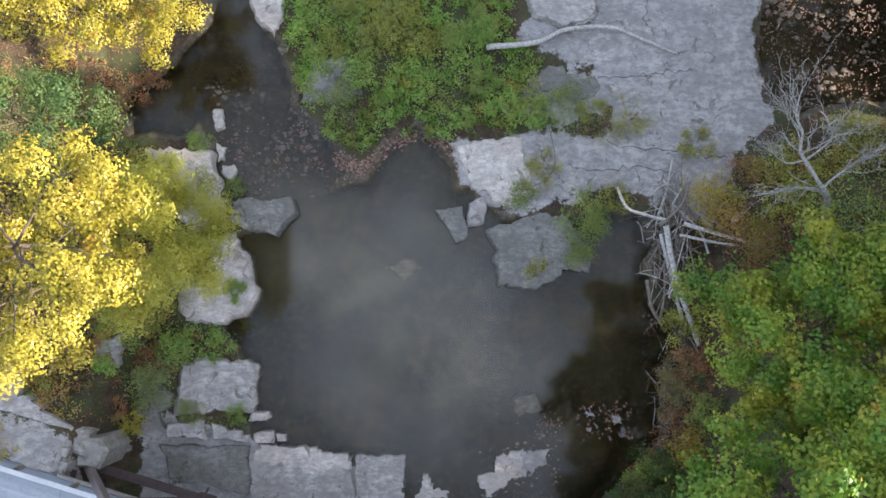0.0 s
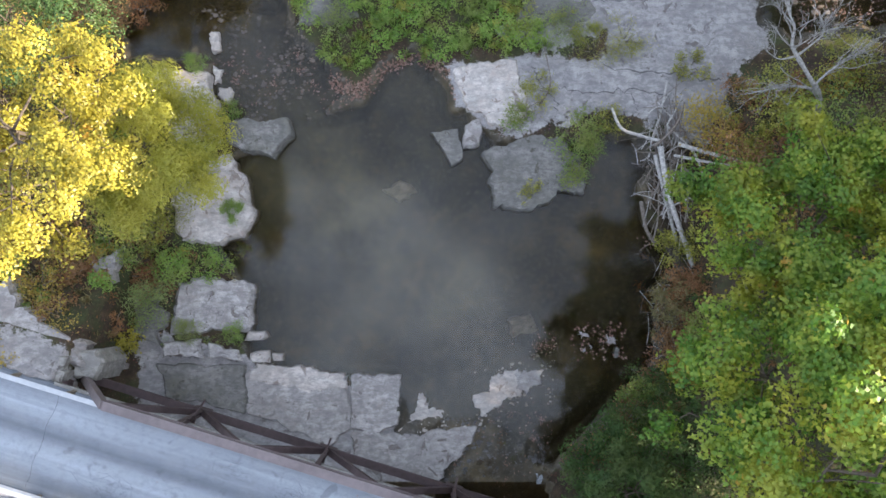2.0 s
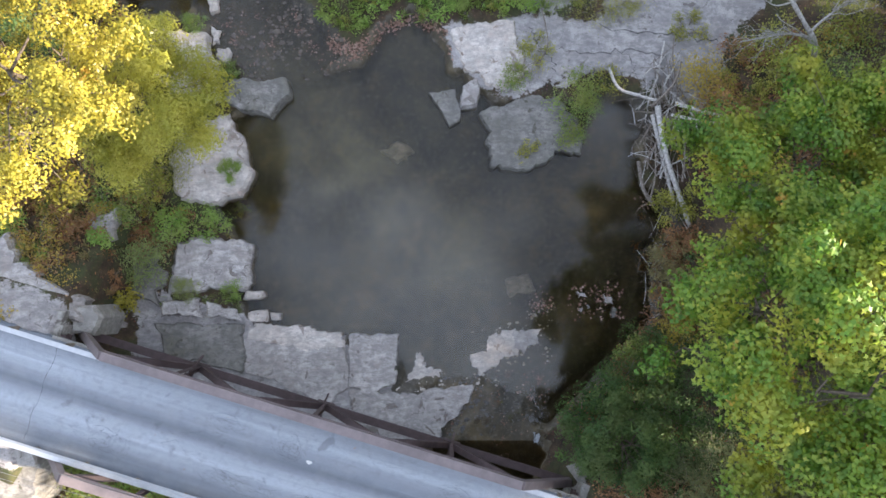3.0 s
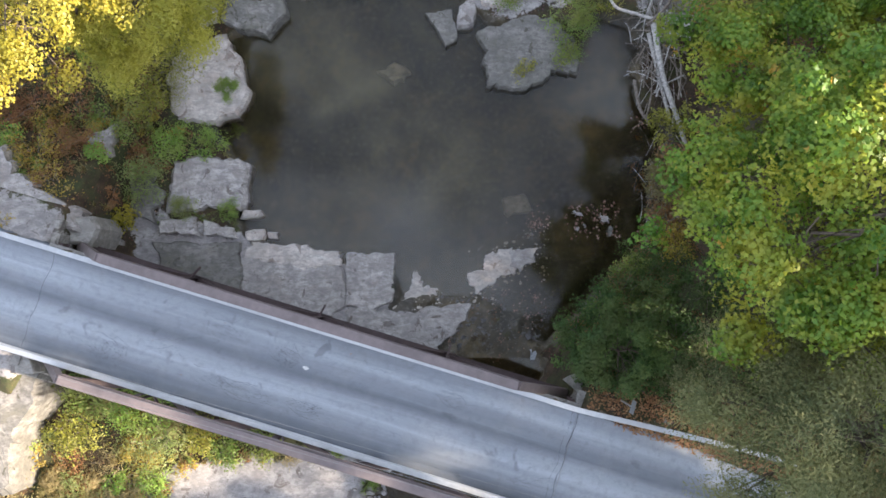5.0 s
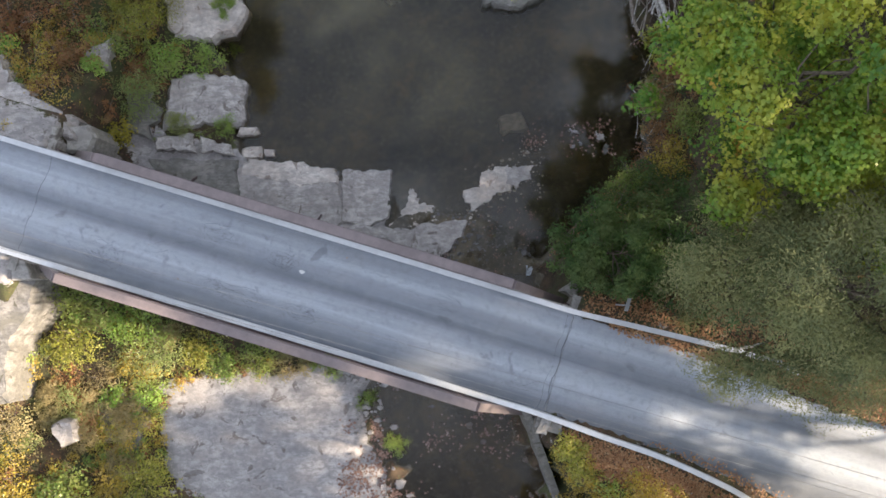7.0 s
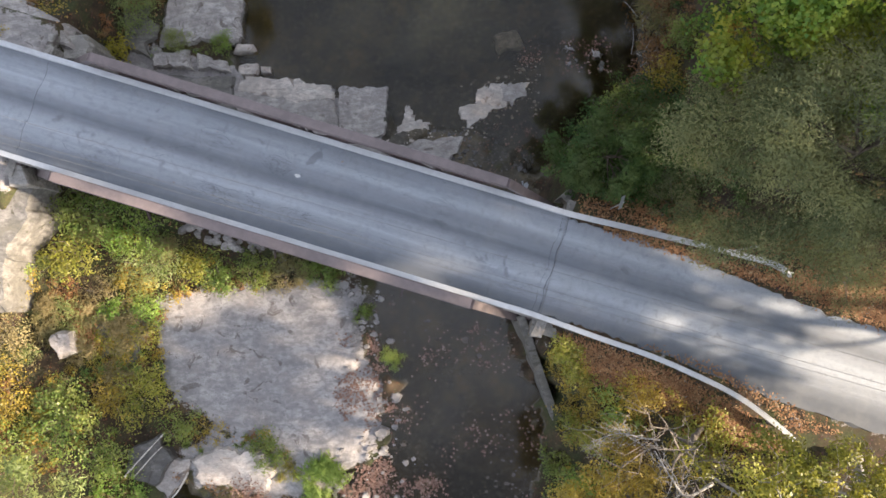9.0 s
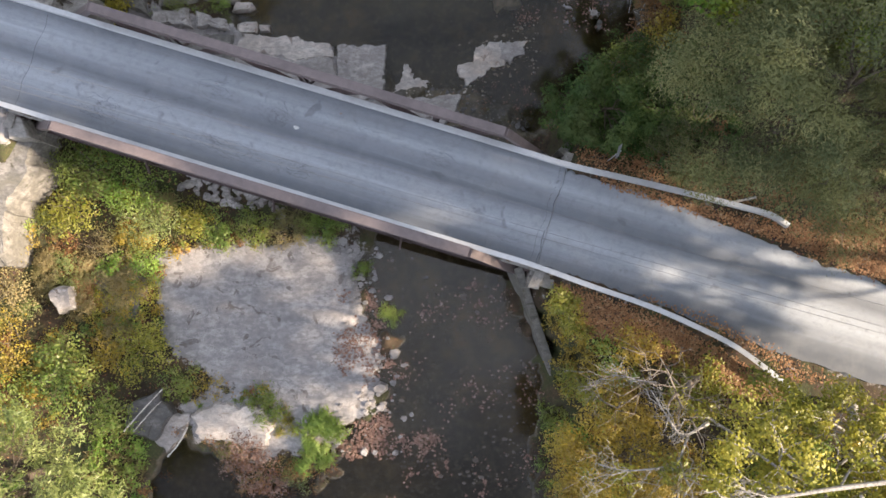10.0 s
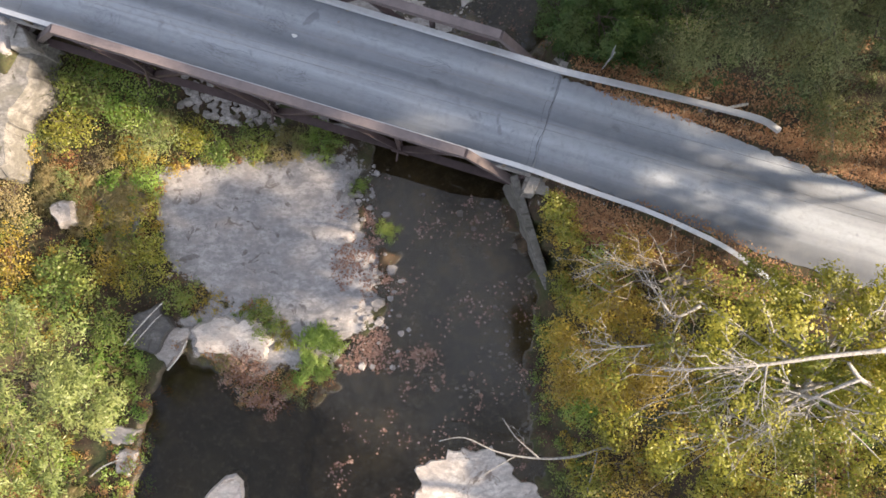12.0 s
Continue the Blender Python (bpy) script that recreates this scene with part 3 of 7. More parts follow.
def sheet(name, x0, y0, x1, y1, z, label, material=WATER):
    b = Bag()
    b.add([(x0, y0, z), (x1, y0, z), (x1, y1, z), (x0, y1, z)], [(0, 1, 2, 3)])
    tagged(part(name, b, material), label, "water", kind="structure")


sheet("water", -21, -14.6, 29, 32, 0.0, "still brownish river pool reflecting grey sky and trees")
sheet("water_upper", -18, -46, 9, -14.2, 0.42, "thin dark stream water over a leafy rock bed", STREAM)


# ---- bridge ----
def on_bridge(u, v, w=0.0):
    return BO + BU * u + BN * v + Vector((0, 0, w))


def sweep(bag, line, profile, closed=True):
    """Extrude a profile of (side, up) pairs along a line of 3D points."""
    line = [Vector(p) for p in line]
    vs, k = [], len(profile)
    for i, p in enumerate(line):
        d = line[min(i + 1, len(line) - 1)] - line[max(i - 1, 0)]
        d.z = 0
        d.normalize()
        s = Vector((-d.y, d.x, 0))
        vs += [p + s * a + Vector((0, 0, c)) for a, c in profile]
    fs = []
    for i in range(len(line) - 1):
        for j in range(k if closed else k - 1):
            j2 = (j + 1) % k
            fs.append((i * k + j, i * k + j2, (i + 1) * k + j2, (i + 1) * k + j))
    if closed:
        fs += [tuple(range(k))[::-1], tuple((len(line) - 1) * k + j for j in range(k))]
    bag.add(vs, fs)


def smooth_line(pts, per=6):
    pts = [Vector(p) for p in pts]
    out = []
    for i in range(len(pts) - 1):
        p0, p1, p2, p3 = pts[max(i - 1, 0)], pts[i], pts[i + 1], pts[min(i + 2, len(pts) - 1)]
        for j in range(per):
            t = j / per
            out.append(0.5 * ((2 * p1) + (p2 - p0) * t + (2 * p0 - 5 * p1 + 4 * p2 - p3) * t * t + (3 * p1 - p0 - 3 * p2 + p3) * t ** 3))
    return out + [pts[-1]]


def build_bridge():
    br = thing("truss_bridge", "red-brown steel pony truss bridge with asphalt deck over the river", "bridge", at=tuple(BO), turn=BRIDGE_TURN)
    b = Bag()
    b.beam((0, 0, -0.19), (SPAN, 0, -0.19), 2 * HALF + 0.5, 0.22)
    part("deck_slab", b, CONCRETE, br)
    b = Bag()
    n = 60
    prof = [(-2.55, -0.08), (-2.55, -0.012), (-1.3, 0.01), (0, 0.03), (1.3, 0.01), (2.55, -0.012), (2.55, -0.08)]
    vs = [(SPAN * i / n, a, c) for i in range(n + 1) for a, c in prof]
    k = len(prof)
    fs = [(i * k + j, (i + 1) * k + j, (i + 1) * k + j + 1, i * k + j + 1) for i in range(n) for j in range(k - 1)]
    b.add(vs, fs)
    part("road_surface", b, ASPHALT, br, "worn grey asphalt with cracks and wheel tracks")
    top, bot = 2.0, -2.45
    panel = SPAN / 4
    for side in (1, -1):
        v = side * (HALF + 0.40)
        b = Bag()
        b.beam((panel / 2, v, top), (SPAN - panel / 2, v, top), 0.42, 0.3)
        b.beam((panel / 2, v, top - 0.16), (SPAN - panel / 2, v, top - 0.16), 0.5, 0.03)
        part("top_chord", b, STEEL, br)
        b = Bag()
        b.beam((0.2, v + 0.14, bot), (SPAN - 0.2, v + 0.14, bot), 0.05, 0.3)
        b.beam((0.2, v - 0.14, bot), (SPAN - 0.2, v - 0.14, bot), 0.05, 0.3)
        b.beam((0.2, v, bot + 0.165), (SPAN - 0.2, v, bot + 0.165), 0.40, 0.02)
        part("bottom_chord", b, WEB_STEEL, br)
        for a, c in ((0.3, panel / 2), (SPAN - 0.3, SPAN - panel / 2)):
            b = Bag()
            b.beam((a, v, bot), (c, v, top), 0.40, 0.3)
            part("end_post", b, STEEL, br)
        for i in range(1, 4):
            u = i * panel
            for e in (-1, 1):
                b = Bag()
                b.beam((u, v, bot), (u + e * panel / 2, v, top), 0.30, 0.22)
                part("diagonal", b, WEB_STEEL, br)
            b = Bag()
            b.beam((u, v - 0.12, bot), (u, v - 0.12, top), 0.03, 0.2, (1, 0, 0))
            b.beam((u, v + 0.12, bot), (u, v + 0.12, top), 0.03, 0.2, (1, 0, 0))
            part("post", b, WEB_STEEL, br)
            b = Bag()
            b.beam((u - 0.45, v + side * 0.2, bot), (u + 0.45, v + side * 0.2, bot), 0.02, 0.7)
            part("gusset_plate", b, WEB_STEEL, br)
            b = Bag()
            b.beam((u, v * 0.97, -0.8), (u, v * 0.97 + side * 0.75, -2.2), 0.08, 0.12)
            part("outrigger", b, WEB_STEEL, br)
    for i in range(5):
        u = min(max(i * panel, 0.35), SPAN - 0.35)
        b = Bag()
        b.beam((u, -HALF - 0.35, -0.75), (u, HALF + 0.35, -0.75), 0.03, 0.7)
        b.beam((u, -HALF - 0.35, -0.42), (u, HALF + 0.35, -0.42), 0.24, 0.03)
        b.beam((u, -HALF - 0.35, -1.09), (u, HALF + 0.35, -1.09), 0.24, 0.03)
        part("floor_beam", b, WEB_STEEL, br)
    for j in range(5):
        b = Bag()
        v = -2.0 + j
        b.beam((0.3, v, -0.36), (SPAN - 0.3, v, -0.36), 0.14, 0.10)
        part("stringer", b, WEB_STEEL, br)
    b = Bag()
    ring = [(13.5 + 0.14 * math.cos(a) * (1 + 0.25 * math.sin(3 * a)), 0.56 + 0.09 * math.sin(a), 0.027) for a in [0.5236 * i for i in range(12)]]
    b.add(ring + [(13.5, 0.56, 0.034)], [(i, (i + 1) % 12, 12) for i in range(12)])
    part("paint_spot", b, plain("white road paint", (0.8, 0.8, 0.78), 0.6), br, "small splash of white paint")
    # expansion joints and crack lines
    rng = np.random.default_rng(3)

    def crack(pts, w, z=0.036):
        b = Bag()
        vs = []
        pts = [Vector(p) for p in pts]
        for i, p in enumerate(pts):
            d = (pts[min(i + 1, len(pts) - 1)] - pts[max(i - 1, 0)])
            s = Vector((-d.y, d.x)).normalized() if d.length else Vector((0, 1))
            ww = w * rng.uniform(0.5, 1.3)
            crown = 0.03 - 0.0165 * abs(p.y) if abs(p.y) > 1.3 else 0.03 - 0.0154 * abs(p.y)
            zz = max(crown, -0.012) + 0.006
            vs += [(p.x + s.x * ww / 2, p.y + s.y * ww / 2, zz), (p.x - s.x * ww / 2, p.y - s.y * ww / 2, zz)]
        b.add(vs, [(2 * i, 2 * i + 1, 2 * i + 3, 2 * i + 2) for i in range(len(pts) - 1)])
        part("crack", b, TAR, br)

    for u0, w in ((0.35, 0.016), (SPAN - 0.02, 0.02), (SPAN - 0.3, 0.012)):
        pts = [(u0 + 0.05 * math.sin(0.7 * i) + 0.10 * (i - 12) / 12 + rng.normal(0, 0.012), -2.35 + i * 4.7 / 24) for i in range(25)]
        crack(pts, w)
    for u, v, ru, rv in ((3.9, -1.2, 0.8, 0.6), (4.6, -1.25, 0.6, 0.65), (11.0, -1.35, 1.4, 0.5), (9.6, -1.3, 1.0, 0.4), (12.6, 0.9, 0.5, 0.7), (12.4, 0.85, 0.8, 0.4), (14.0, -1.3, 0.9, 0.4), (9.2, 1.1, 0.9, 0.45), (20.5, 1.1, 0.8, 0.4)):
        for ring in range(3):
            sc = 0.45 + 0.28 * ring
            m = 9
            pts = []
            a0 = rng.uniform(0, 6.28)
            for i in range(m + 1):
                a = a0 + 5.2 * i / m
                r = sc * rng.uniform(0.75, 1.15)
                pts.append((u + ru * r * math.cos(a), max(-2.3, min(2.3, v + rv * r * math.sin(a)))))
            crack(pts, 0.008)
        for ray in range(6):
            a = rng.uniform(0, 6.28)
            pts = [(u + ru * s * math.cos(a) + rng.normal(0, 0.05), max(-2.3, min(2.3, v + rv * s * math.sin(a) + rng.normal(0, 0.05)))) for s in (0.1, 0.35, 0.6, 0.85, 1.1)]
            crack(pts, 0.006)
    for i in range(14):
        u, v = rng.uniform(1, 25), rng.uniform(-2, 2)
        pts = [(u, v)]
        for j in range(6):
            u += rng.uniform(0.1, 0.4)
            v = max(-2.3, min(2.3, v + rng.normal(0, 0.12)))
            pts.append((u, v))
        crack(pts, 0.006)


build_bridge()

W_BEAM = [(0.0, -0.155), (0.04, -0.14), (0.085, -0.10), (0.085, -0.06), (0.02, -0.02), (0.02, 0.02), (0.085, 0.06), (0.085, 0.10), (0.04, 0.14), (0.0, 0.155),
          (-0.012, 0.155), (0.028, 0.13), (0.07, 0.095), (0.07, 0.065), (0.005, 0.025), (0.005, -0.025), (0.07, -0.065), (0.07, -0.095), (0.028, -0.13), (-0.012, -0.155)]


def guard_rail(label, line, inward, post_gap, timber=False):
    """A W-beam rail on posts along a plan line at rail height. inward: 1 if the road is on its left."""
    gr = thing("guard_rail", label, "guard rail", "guard rails along the road")
    pts = smooth_line(line, 5)
    prof = [(inward * a, c) for a, c in W_BEAM]
    if inward < 0:
        prof = prof[::-1]
    for i in range(0, len(pts) - 1, 5):
        b = Bag()
        sweep(b, pts[i:i + 6], [(a + 0.004 * (i // 5 % 2), c) for a, c in prof])
        rail = part("rail", b, ZINC, gr)
        d = (pts[i + 1] - pts[i]).normalized()
        s = Vector((-d.y, d.x, 0)) * inward
        b = Bag()
        b.beam(pts[i] - d * 0.12 + s * 0.035, pts[i] + d * 0.12 + s * 0.035, 0.012, 0.04)
        part("splice_plate", b, ZINC, rail)
    b = Bag()
    sweep(b, pts, [(-inward * 0.16, 0.15), (inward * 0.07, 0.15), (inward * 0.07, 0.19), (-inward * 0.16, 0.19)][:: 1 if inward < 0 else -1])
    part("top_cap", b, ZINC, gr, "pale galvanised channel")
    acc, last = 0.0, pts[0]
    for p in pts[1:]:
        acc += (p - last).length
        if acc >= post_gap:
            acc = 0.0
            d = (p - last)
            d.z = 0
            d.normalize()
            s = Vector((-d.y, d.x, 0)) * (-inward * 0.1)
            b = Bag()
            b.beam(p + s + Vector((0, 0, -1.0)), p + s + Vector((0, 0, 0.14)), 0.16, 0.15, tuple(d))
            part("post", b, POST if timber else ZINC, gr)
        last = p


RZ = DECK_Z + 0.62
n_rail = [(*on_bridge(u, HALF)[:2], RZ) for u in (-9, -4, 0, 6, 12, 18, 24, 26.4)]
guard_rail("galvanised steel guard rail ending in leaf litter beside the road", n_rail + [(9.6, -16.78, RZ), (12.2, -17.4, RZ), (14.8, -18.05, RZ), (16.4, -18.5, RZ), (17.3, -19.0, RZ - 0.15)], -1, 1.9, True)
s_rail = [(*on_bridge(u, -HALF)[:2], RZ) for u in (-9, -4, 0, 6, 12, 18, 24, 26.0)]
guard_rail("galvanised steel guard rail curving beside the road, half rusted below", s_rail + [(8.0, -21.75, RZ), (10.6, -22.65, RZ), (12.6, -23.5, RZ), (14.6, -24.5, RZ), (16.4, -25.8, RZ), (17.2, -26.5, RZ)], 1, 1.9, True)


def build_roads():
    for name, line, w0 in (("road", ROAD_EAST, 2.35), ("road_west", ROAD_WEST, 2.6)):
        pts = smooth_line([(x, y, DECK_Z) for x, y in line], 8)
        b = Bag()
        prof = [(-w0, -0.2), (-w0, -0.03), (-1.3, 0.005), (0, 0.02), (1.3, 0.005), (w0, -0.03), (w0, -0.2)]
        rng = np.random.default_rng(4)
        vs, k = [], len(prof)
        for i, p in enumerate(pts):
            d = pts[min(i + 1, len(pts) - 1)] - pts[max(i - 1, 0)]
            d.z = 0
            d.normalize()
            s = Vector((-d.y, d.x, 0))
            for a, c in prof:
                e = rng.normal(0, 0.07) if abs(a) == w0 else 0
                vs.append(p + s * (a + e) + Vector((0, 0, c)))
        fs = [(i * k + j, (i + 1) * k + j, (i + 1) * k + j + 1, i * k + j + 1) for i in range(len(pts) - 1) for j in range(k - 1)]
        # in the bridge's own frame, so that the tracks run on
        inv = pose(*BO, 0, 0, BRIDGE_TURN).inverted()
        b.add([inv @ v for v in vs], fs)
        ob = part(name, b, ASPHALT)
        ob.matrix_world = pose(*BO, 0, 0, BRIDGE_TURN)
        tagged(ob, "worn grey asphalt road with sunlit patches and leaf-strewn edges", "road", kind="structure")


build_roads()


def block(name, outline, z0, z1, material, label, category, inset=0.05, seed=0, jag=0.05, parent=None, gap=0.2, tilt=(0, 0), kind=""):
    """A block or slab of stone: an outline with a ragged edge, worn top edges and an uneven top."""
    rng = np.random.default_rng(seed + 11)
    ring = []
    for (x0, y0), (x1, y1) in zip(outline, outline[1:] + outline[:1]):
        m = max(1, int(math.hypot(x1 - x0, y1 - y0) / gap))
        for i in range(m):
            t = i / m
            ring.append((x0 + (x1 - x0) * t, y0 + (y1 - y0) * t))
    ring = np.array(ring)
    cen = ring.mean(0)
    rx, ry = ring[:, 0] + seed, ring[:, 1]
    shift = 2.0 * jag * (rough_field(rx * 1.7, ry * 1.7) + rough_field(rx * 4.2 + 1, ry * 4.2) + 0.7 * rough_field(rx * 10 + 3, ry * 10))
    away = ring - cen
    away = away / (np.linalg.norm(away, axis=1, keepdims=True) + 1e-6)
    ring = ring + away * shift[:, None] + rng.normal(0, 0.25 * jag, ring.shape)
    n = len(ring)
    if signed([tuple(p) for p in outline], np.array([cen[0]]), np.array([cen[1]]))[0] > 0:
        cen = np.array(outline).mean(0)
    vs, fs = [], []
    size = np.hypot(*(ring - cen).T).mean()
    levels = [(1.0 + 0.03, z0), (1.0, z0 * 0.4 + z1 * 0.6), (1.0, z1 - inset), (1.0 - inset / size, z1), (0.78, z1), (0.55, z1), (0.3, z1)]
    for li, (s, z) in enumerate(levels):
        for j in range(n):
            p = cen + (ring[j] - cen) * s
            dz = 0.0
            if li >= 2:
                dz = 0.05 * float(rough_field(p[0] * 4 + seed, p[1] * 4)) + tilt[0] * (p[0] - cen[0]) + tilt[1] * (p[1] - cen[1])
            if li == 2:
                dz -= abs(rng.normal(0, inset * 0.8))
            vs.append((p[0], p[1], z + dz))
        if li:
            for j in range(n):
                j2 = (j + 1) % n
                fs.append(((li - 1) * n + j, (li - 1) * n + j2, li * n + j2, li * n + j))
    vs.append((cen[0], cen[1], z1 + 0.03))
    o = (len(levels) - 1) * n
    fs += [(o + j, o + (j + 1) % n, len(vs) - 1) for j in range(n)]
    area = sum(a[0] * b[1] - b[0] * a[1] for a, b in zip(outline, outline[1:] + outline[:1]))
    if area < 0:
        fs = [f[::-1] for f in fs]
    b = Bag()
    b.add(vs, fs)
    ob = part(name, b, material, parent)
    if not parent:
        tagged(ob, label, category, kind=kind)
    return ob


# abutments and wing walls
def wall(name, line, thick, z_bot, tops, label, material=CONCRETE):
    b = Bag()
    vs = []
    line = [Vector((*p, 0)) for p in line]
    for i, p in enumerate(line):
        d = (line[min(i + 1, len(line) - 1)] - line[max(i - 1, 0)]).normalized()
        s = Vector((-d.y, d.x, 0)) * thick / 2
        for q, z in ((p - s * 1.2, z_bot), (p - s, tops[i] - 0.05), (p - s * 0.85, tops[i]), (p + s * 0.85, tops[i]), (p + s, tops[i] - 0.05), (p + s * 1.2, z_bot)):
            vs.append((q.x, q.y, z))
    k = 6
    fs = [(i * k + j, i * k + (j + 1) % k, (i + 1) * k + (j + 1) % k, (i + 1) * k + j) for i in range(len(line) - 1) for j in range(k)]
    fs += [tuple(range(k))[::-1], tuple((len(line) - 1) * k + j for j in range(k))]
    b.add(vs, [f[::-1] for f in fs])
    tagged(part(name, b, material), label, "wall", kind="structure")


wall("abutment_east", [tuple(on_bridge(SPAN + 0.5, 3.3)[:2]), tuple(on_bridge(SPAN + 0.5, -3.3)[:2])], 1.3, -0.5, (5.5, 5.5), "weathered concrete bridge abutment with stained faces")
wall("abutment_west", [tuple(on_bridge(-0.5, 3.2)[:2]), tuple(on_bridge(-0.5, -3.4)[:2])], 1.3, -0.5, (5.5, 5.5), "weathered concrete bridge abutment with stained faces")
wall("wing_wall_southeast", [(4.8, -20.9), (5.5, -22.7), (6.25, -24.6), (7.0, -26.5)], 0.42, -0.3, (5.0, 3.7, 2.4, 1.2), "sloping dark-stained concrete wing wall running down to the stream", MOSSY_ROCK)
wall("wing_wall_northeast", [(7.0, -15.4), (8.2, -14.2), (8.6, -12.8)], 0.7, -0.3, (5.2, 3.6, 1.8), "sloping concrete wing wall beside the cascade")
block("bearing_block", [(-19.0, -7.9), (-18.2, -8.1), (-17.95, -7.2), (-18.7, -7.0)], 2.5, 5.4, CONCRETE, "square pale weathered concrete bearing block beside the bridge end", "concrete block", 0.06, 1, 0.02)
block("bearing_block", [(-18.0, -8.2), (-16.9, -8.4), (-16.5, -7.5), (-16.9, -6.9), (-17.9, -6.9)], 1.5, 4.5, CONCRETE, "rounded mossy concrete footing below the end post", "concrete block", 0.15, 2, 0.04)
block("bearing_block", [(5.1, -21.9), (5.7, -22.0), (6.1, -21.1), (5.5, -20.95)], 3.0, 5.75, CONCRETE, "narrow pale concrete bearing block beside the rail", "concrete block", 0.05, 2, 0.02)

block("wing_wall_northwest", [(-17.3, -7.7), (-17.7, -6.6), (-20.0, -4.6), (-24.5, -2.4), (-25, -4.6), (-20.8, -6.3), (-18.6, -7.7)], 0.0, 4.75, GREY_ROCK, "broad rough grey stone wing wall with moss and weeds", "wall", 0.4, 51, 0.2, tilt=(-0.03, -0.06), kind="structure")
block("wing_wall_southwest", [(-23.5, -13.0), (-20.6, -13.4), (-19.3, -14.1), (-19.7, -15.8), (-20.3, -18.0), (-21.0, -20.6), (-23.5, -21.0)], 0.0, 4.3, MOSSY_ROCK, "rough pale broken concrete wing wall catching sun", "wall", 0.35, 48, 0.16, tilt=(-0.1, 0.08), kind="structure")
block("bearing_block", [(-20.2, -13.5), (-19.4, -13.6), (-19.2, -14.5), (-20.0, -14.6)], 2.0, 5.3, CONCRETE, "pale concrete bearing block below the south rail", "concrete block", 0.06, 49, 0.03)

# ---- rock slabs ----
SLAB = "flat weathered grey limestone slab at the water's edge"
block("rock_slab", [(-10.3, -7.9), (-8.4, -8.2), (-6.6, -8.45), (-4.85, -8.55), (-4.85, -11.4), (-6, -12.4), (-10.4, -10.6)], -0.6, 0.32, GREY_ROCK, SLAB + " with a pale ragged lip", "rock", 0.12, 3, 0.08)
block("rock_slab", [(-10.2, -7.75), (-8.4, -8.05), (-6.6, -8.35), (-4.95, -8.4), (-4.95, -9.2), (-6.4, -9.35), (-8.2, -9.0), (-10.2, -8.7)], -0.4, 0.37, PALE_ROCK, "pale ragged layer along the lip of the ledge", "rock", 0.08, 50, 0.12)
block("rock_slab", [(-4.7, -8.55), (-2.0, -8.5), (-2.15, -11.2), (-3.2, -11.5), (-4.7, -11.3)], -0.6, 0.33, GREY_ROCK, "square grey limestone slab split off by a crack", "rock", 0.08, 4, 0.05)
block("rock_slab", [(-15.4, -7.9), (-10.45, -7.95), (-10.55, -10.5), (-14.6, -9.6)], -0.2, 0.42, MOSSY_ROCK, "wide dark-stained limestone slab under the bridge edge", "rock", 0.1, 5, 0.07)
block("rock_slab", [(-15.1, -6.7), (-12.9, -6.55), (-12.75, -7.6), (-14.9, -7.5)], -0.2, 0.66, GREY_ROCK, SLAB + " with moss in the joints", "rock", 0.1, 6, 0.07)
block("rock_slab", [(-12.6, -6.6), (-10.7, -7.15), (-10.6, -7.75), (-12.5, -7.6)], -0.2, 0.6, GREY_ROCK, SLAB + " with moss in the joints", "rock", 0.1, 7, 0.06)
block("rock_slab", [(-14.2, -3.5), (-12.6, -3.2), (-10.4, -3.5), (-9.9, -4.3), (-10.0, -6.2), (-12, -6.35), (-14.6, -6.3)], -0.6, 0.72, GREY_ROCK, "broad grey limestone slab with a pale rounded edge over the pool", "rock", 0.2, 8, 0.08)
block("rock", [(-10.5, -6.05), (-9.4, -6.1), (-9.2, -6.45), (-9.5, -6.7), (-10.6, -6.65)], -0.5, 0.42, PALE_ROCK, "small rounded pale rock in the pool", "rock", 0.14, 9, 0.04)
block("rock", [(-10.2, -7.4), (-9.3, -7.25), (-9.25, -7.8), (-10.1, -7.8)], -0.5, 0.35, PALE_ROCK, "small pale limestone block", "rock", 0.1, 10, 0.04)
block("rock", [(-9.1, -7.35), (-8.5, -7.35), (-8.5, -7.75), (-9.05, -7.8)], -0.5, 0.3, PALE_ROCK, "small pale limestone block", "rock", 0.1, 12, 0.04)
block("rock_slab", [(-14.8, 1.2), (-13.7, 2.9), (-11.6, 3.6), (-10.6, 2.2), (-10.1, 0.2), (-10.7, -1.0), (-12.4, -1.65), (-14.0, -1.2)], -0.6, 0.75, PALE_ROCK, "pale cream limestone slab with brown stains beside the pool", "rock", 0.18, 13, 0.1)
block("rock_slab", [(-16.4, 8.2), (-12.7, 8.2), (-12.2, 5.6), (-11.9, 4.2), (-13.4, 3.4), (-15.6, 5.8)], -0.4, 0.95, PALE_ROCK, "pale limestone shelf under the yellow tree", "rock", 0.12, 14, 0.1)
block("rock", [(-12.8, 10.4), (-12.3, 10.5), (-12.2, 9.5), (-12.6, 9.3)], -0.4, 0.3, PALE_ROCK, "small pale rock beside the shallow riffle", "rock", 0.08, 15, 0.07, gap=0.1)
block("rock", [(-12.6, 8.6), (-12.0, 8.4), (-12.1, 7.6), (-12.5, 7.5)], -0.4, 0.26, PALE_ROCK, "small pale rock beside the shallow riffle", "rock", 0.08, 58, 0.09, gap=0.1)
block("rock", [(-12.2, 7.4), (-11.6, 7.3), (-11.5, 6.5), (-12.0, 6.4)], -0.4, 0.3, PALE_ROCK, "small pale rock beside the shallow riffle", "rock", 0.08, 59, 0.08, gap=0.1)
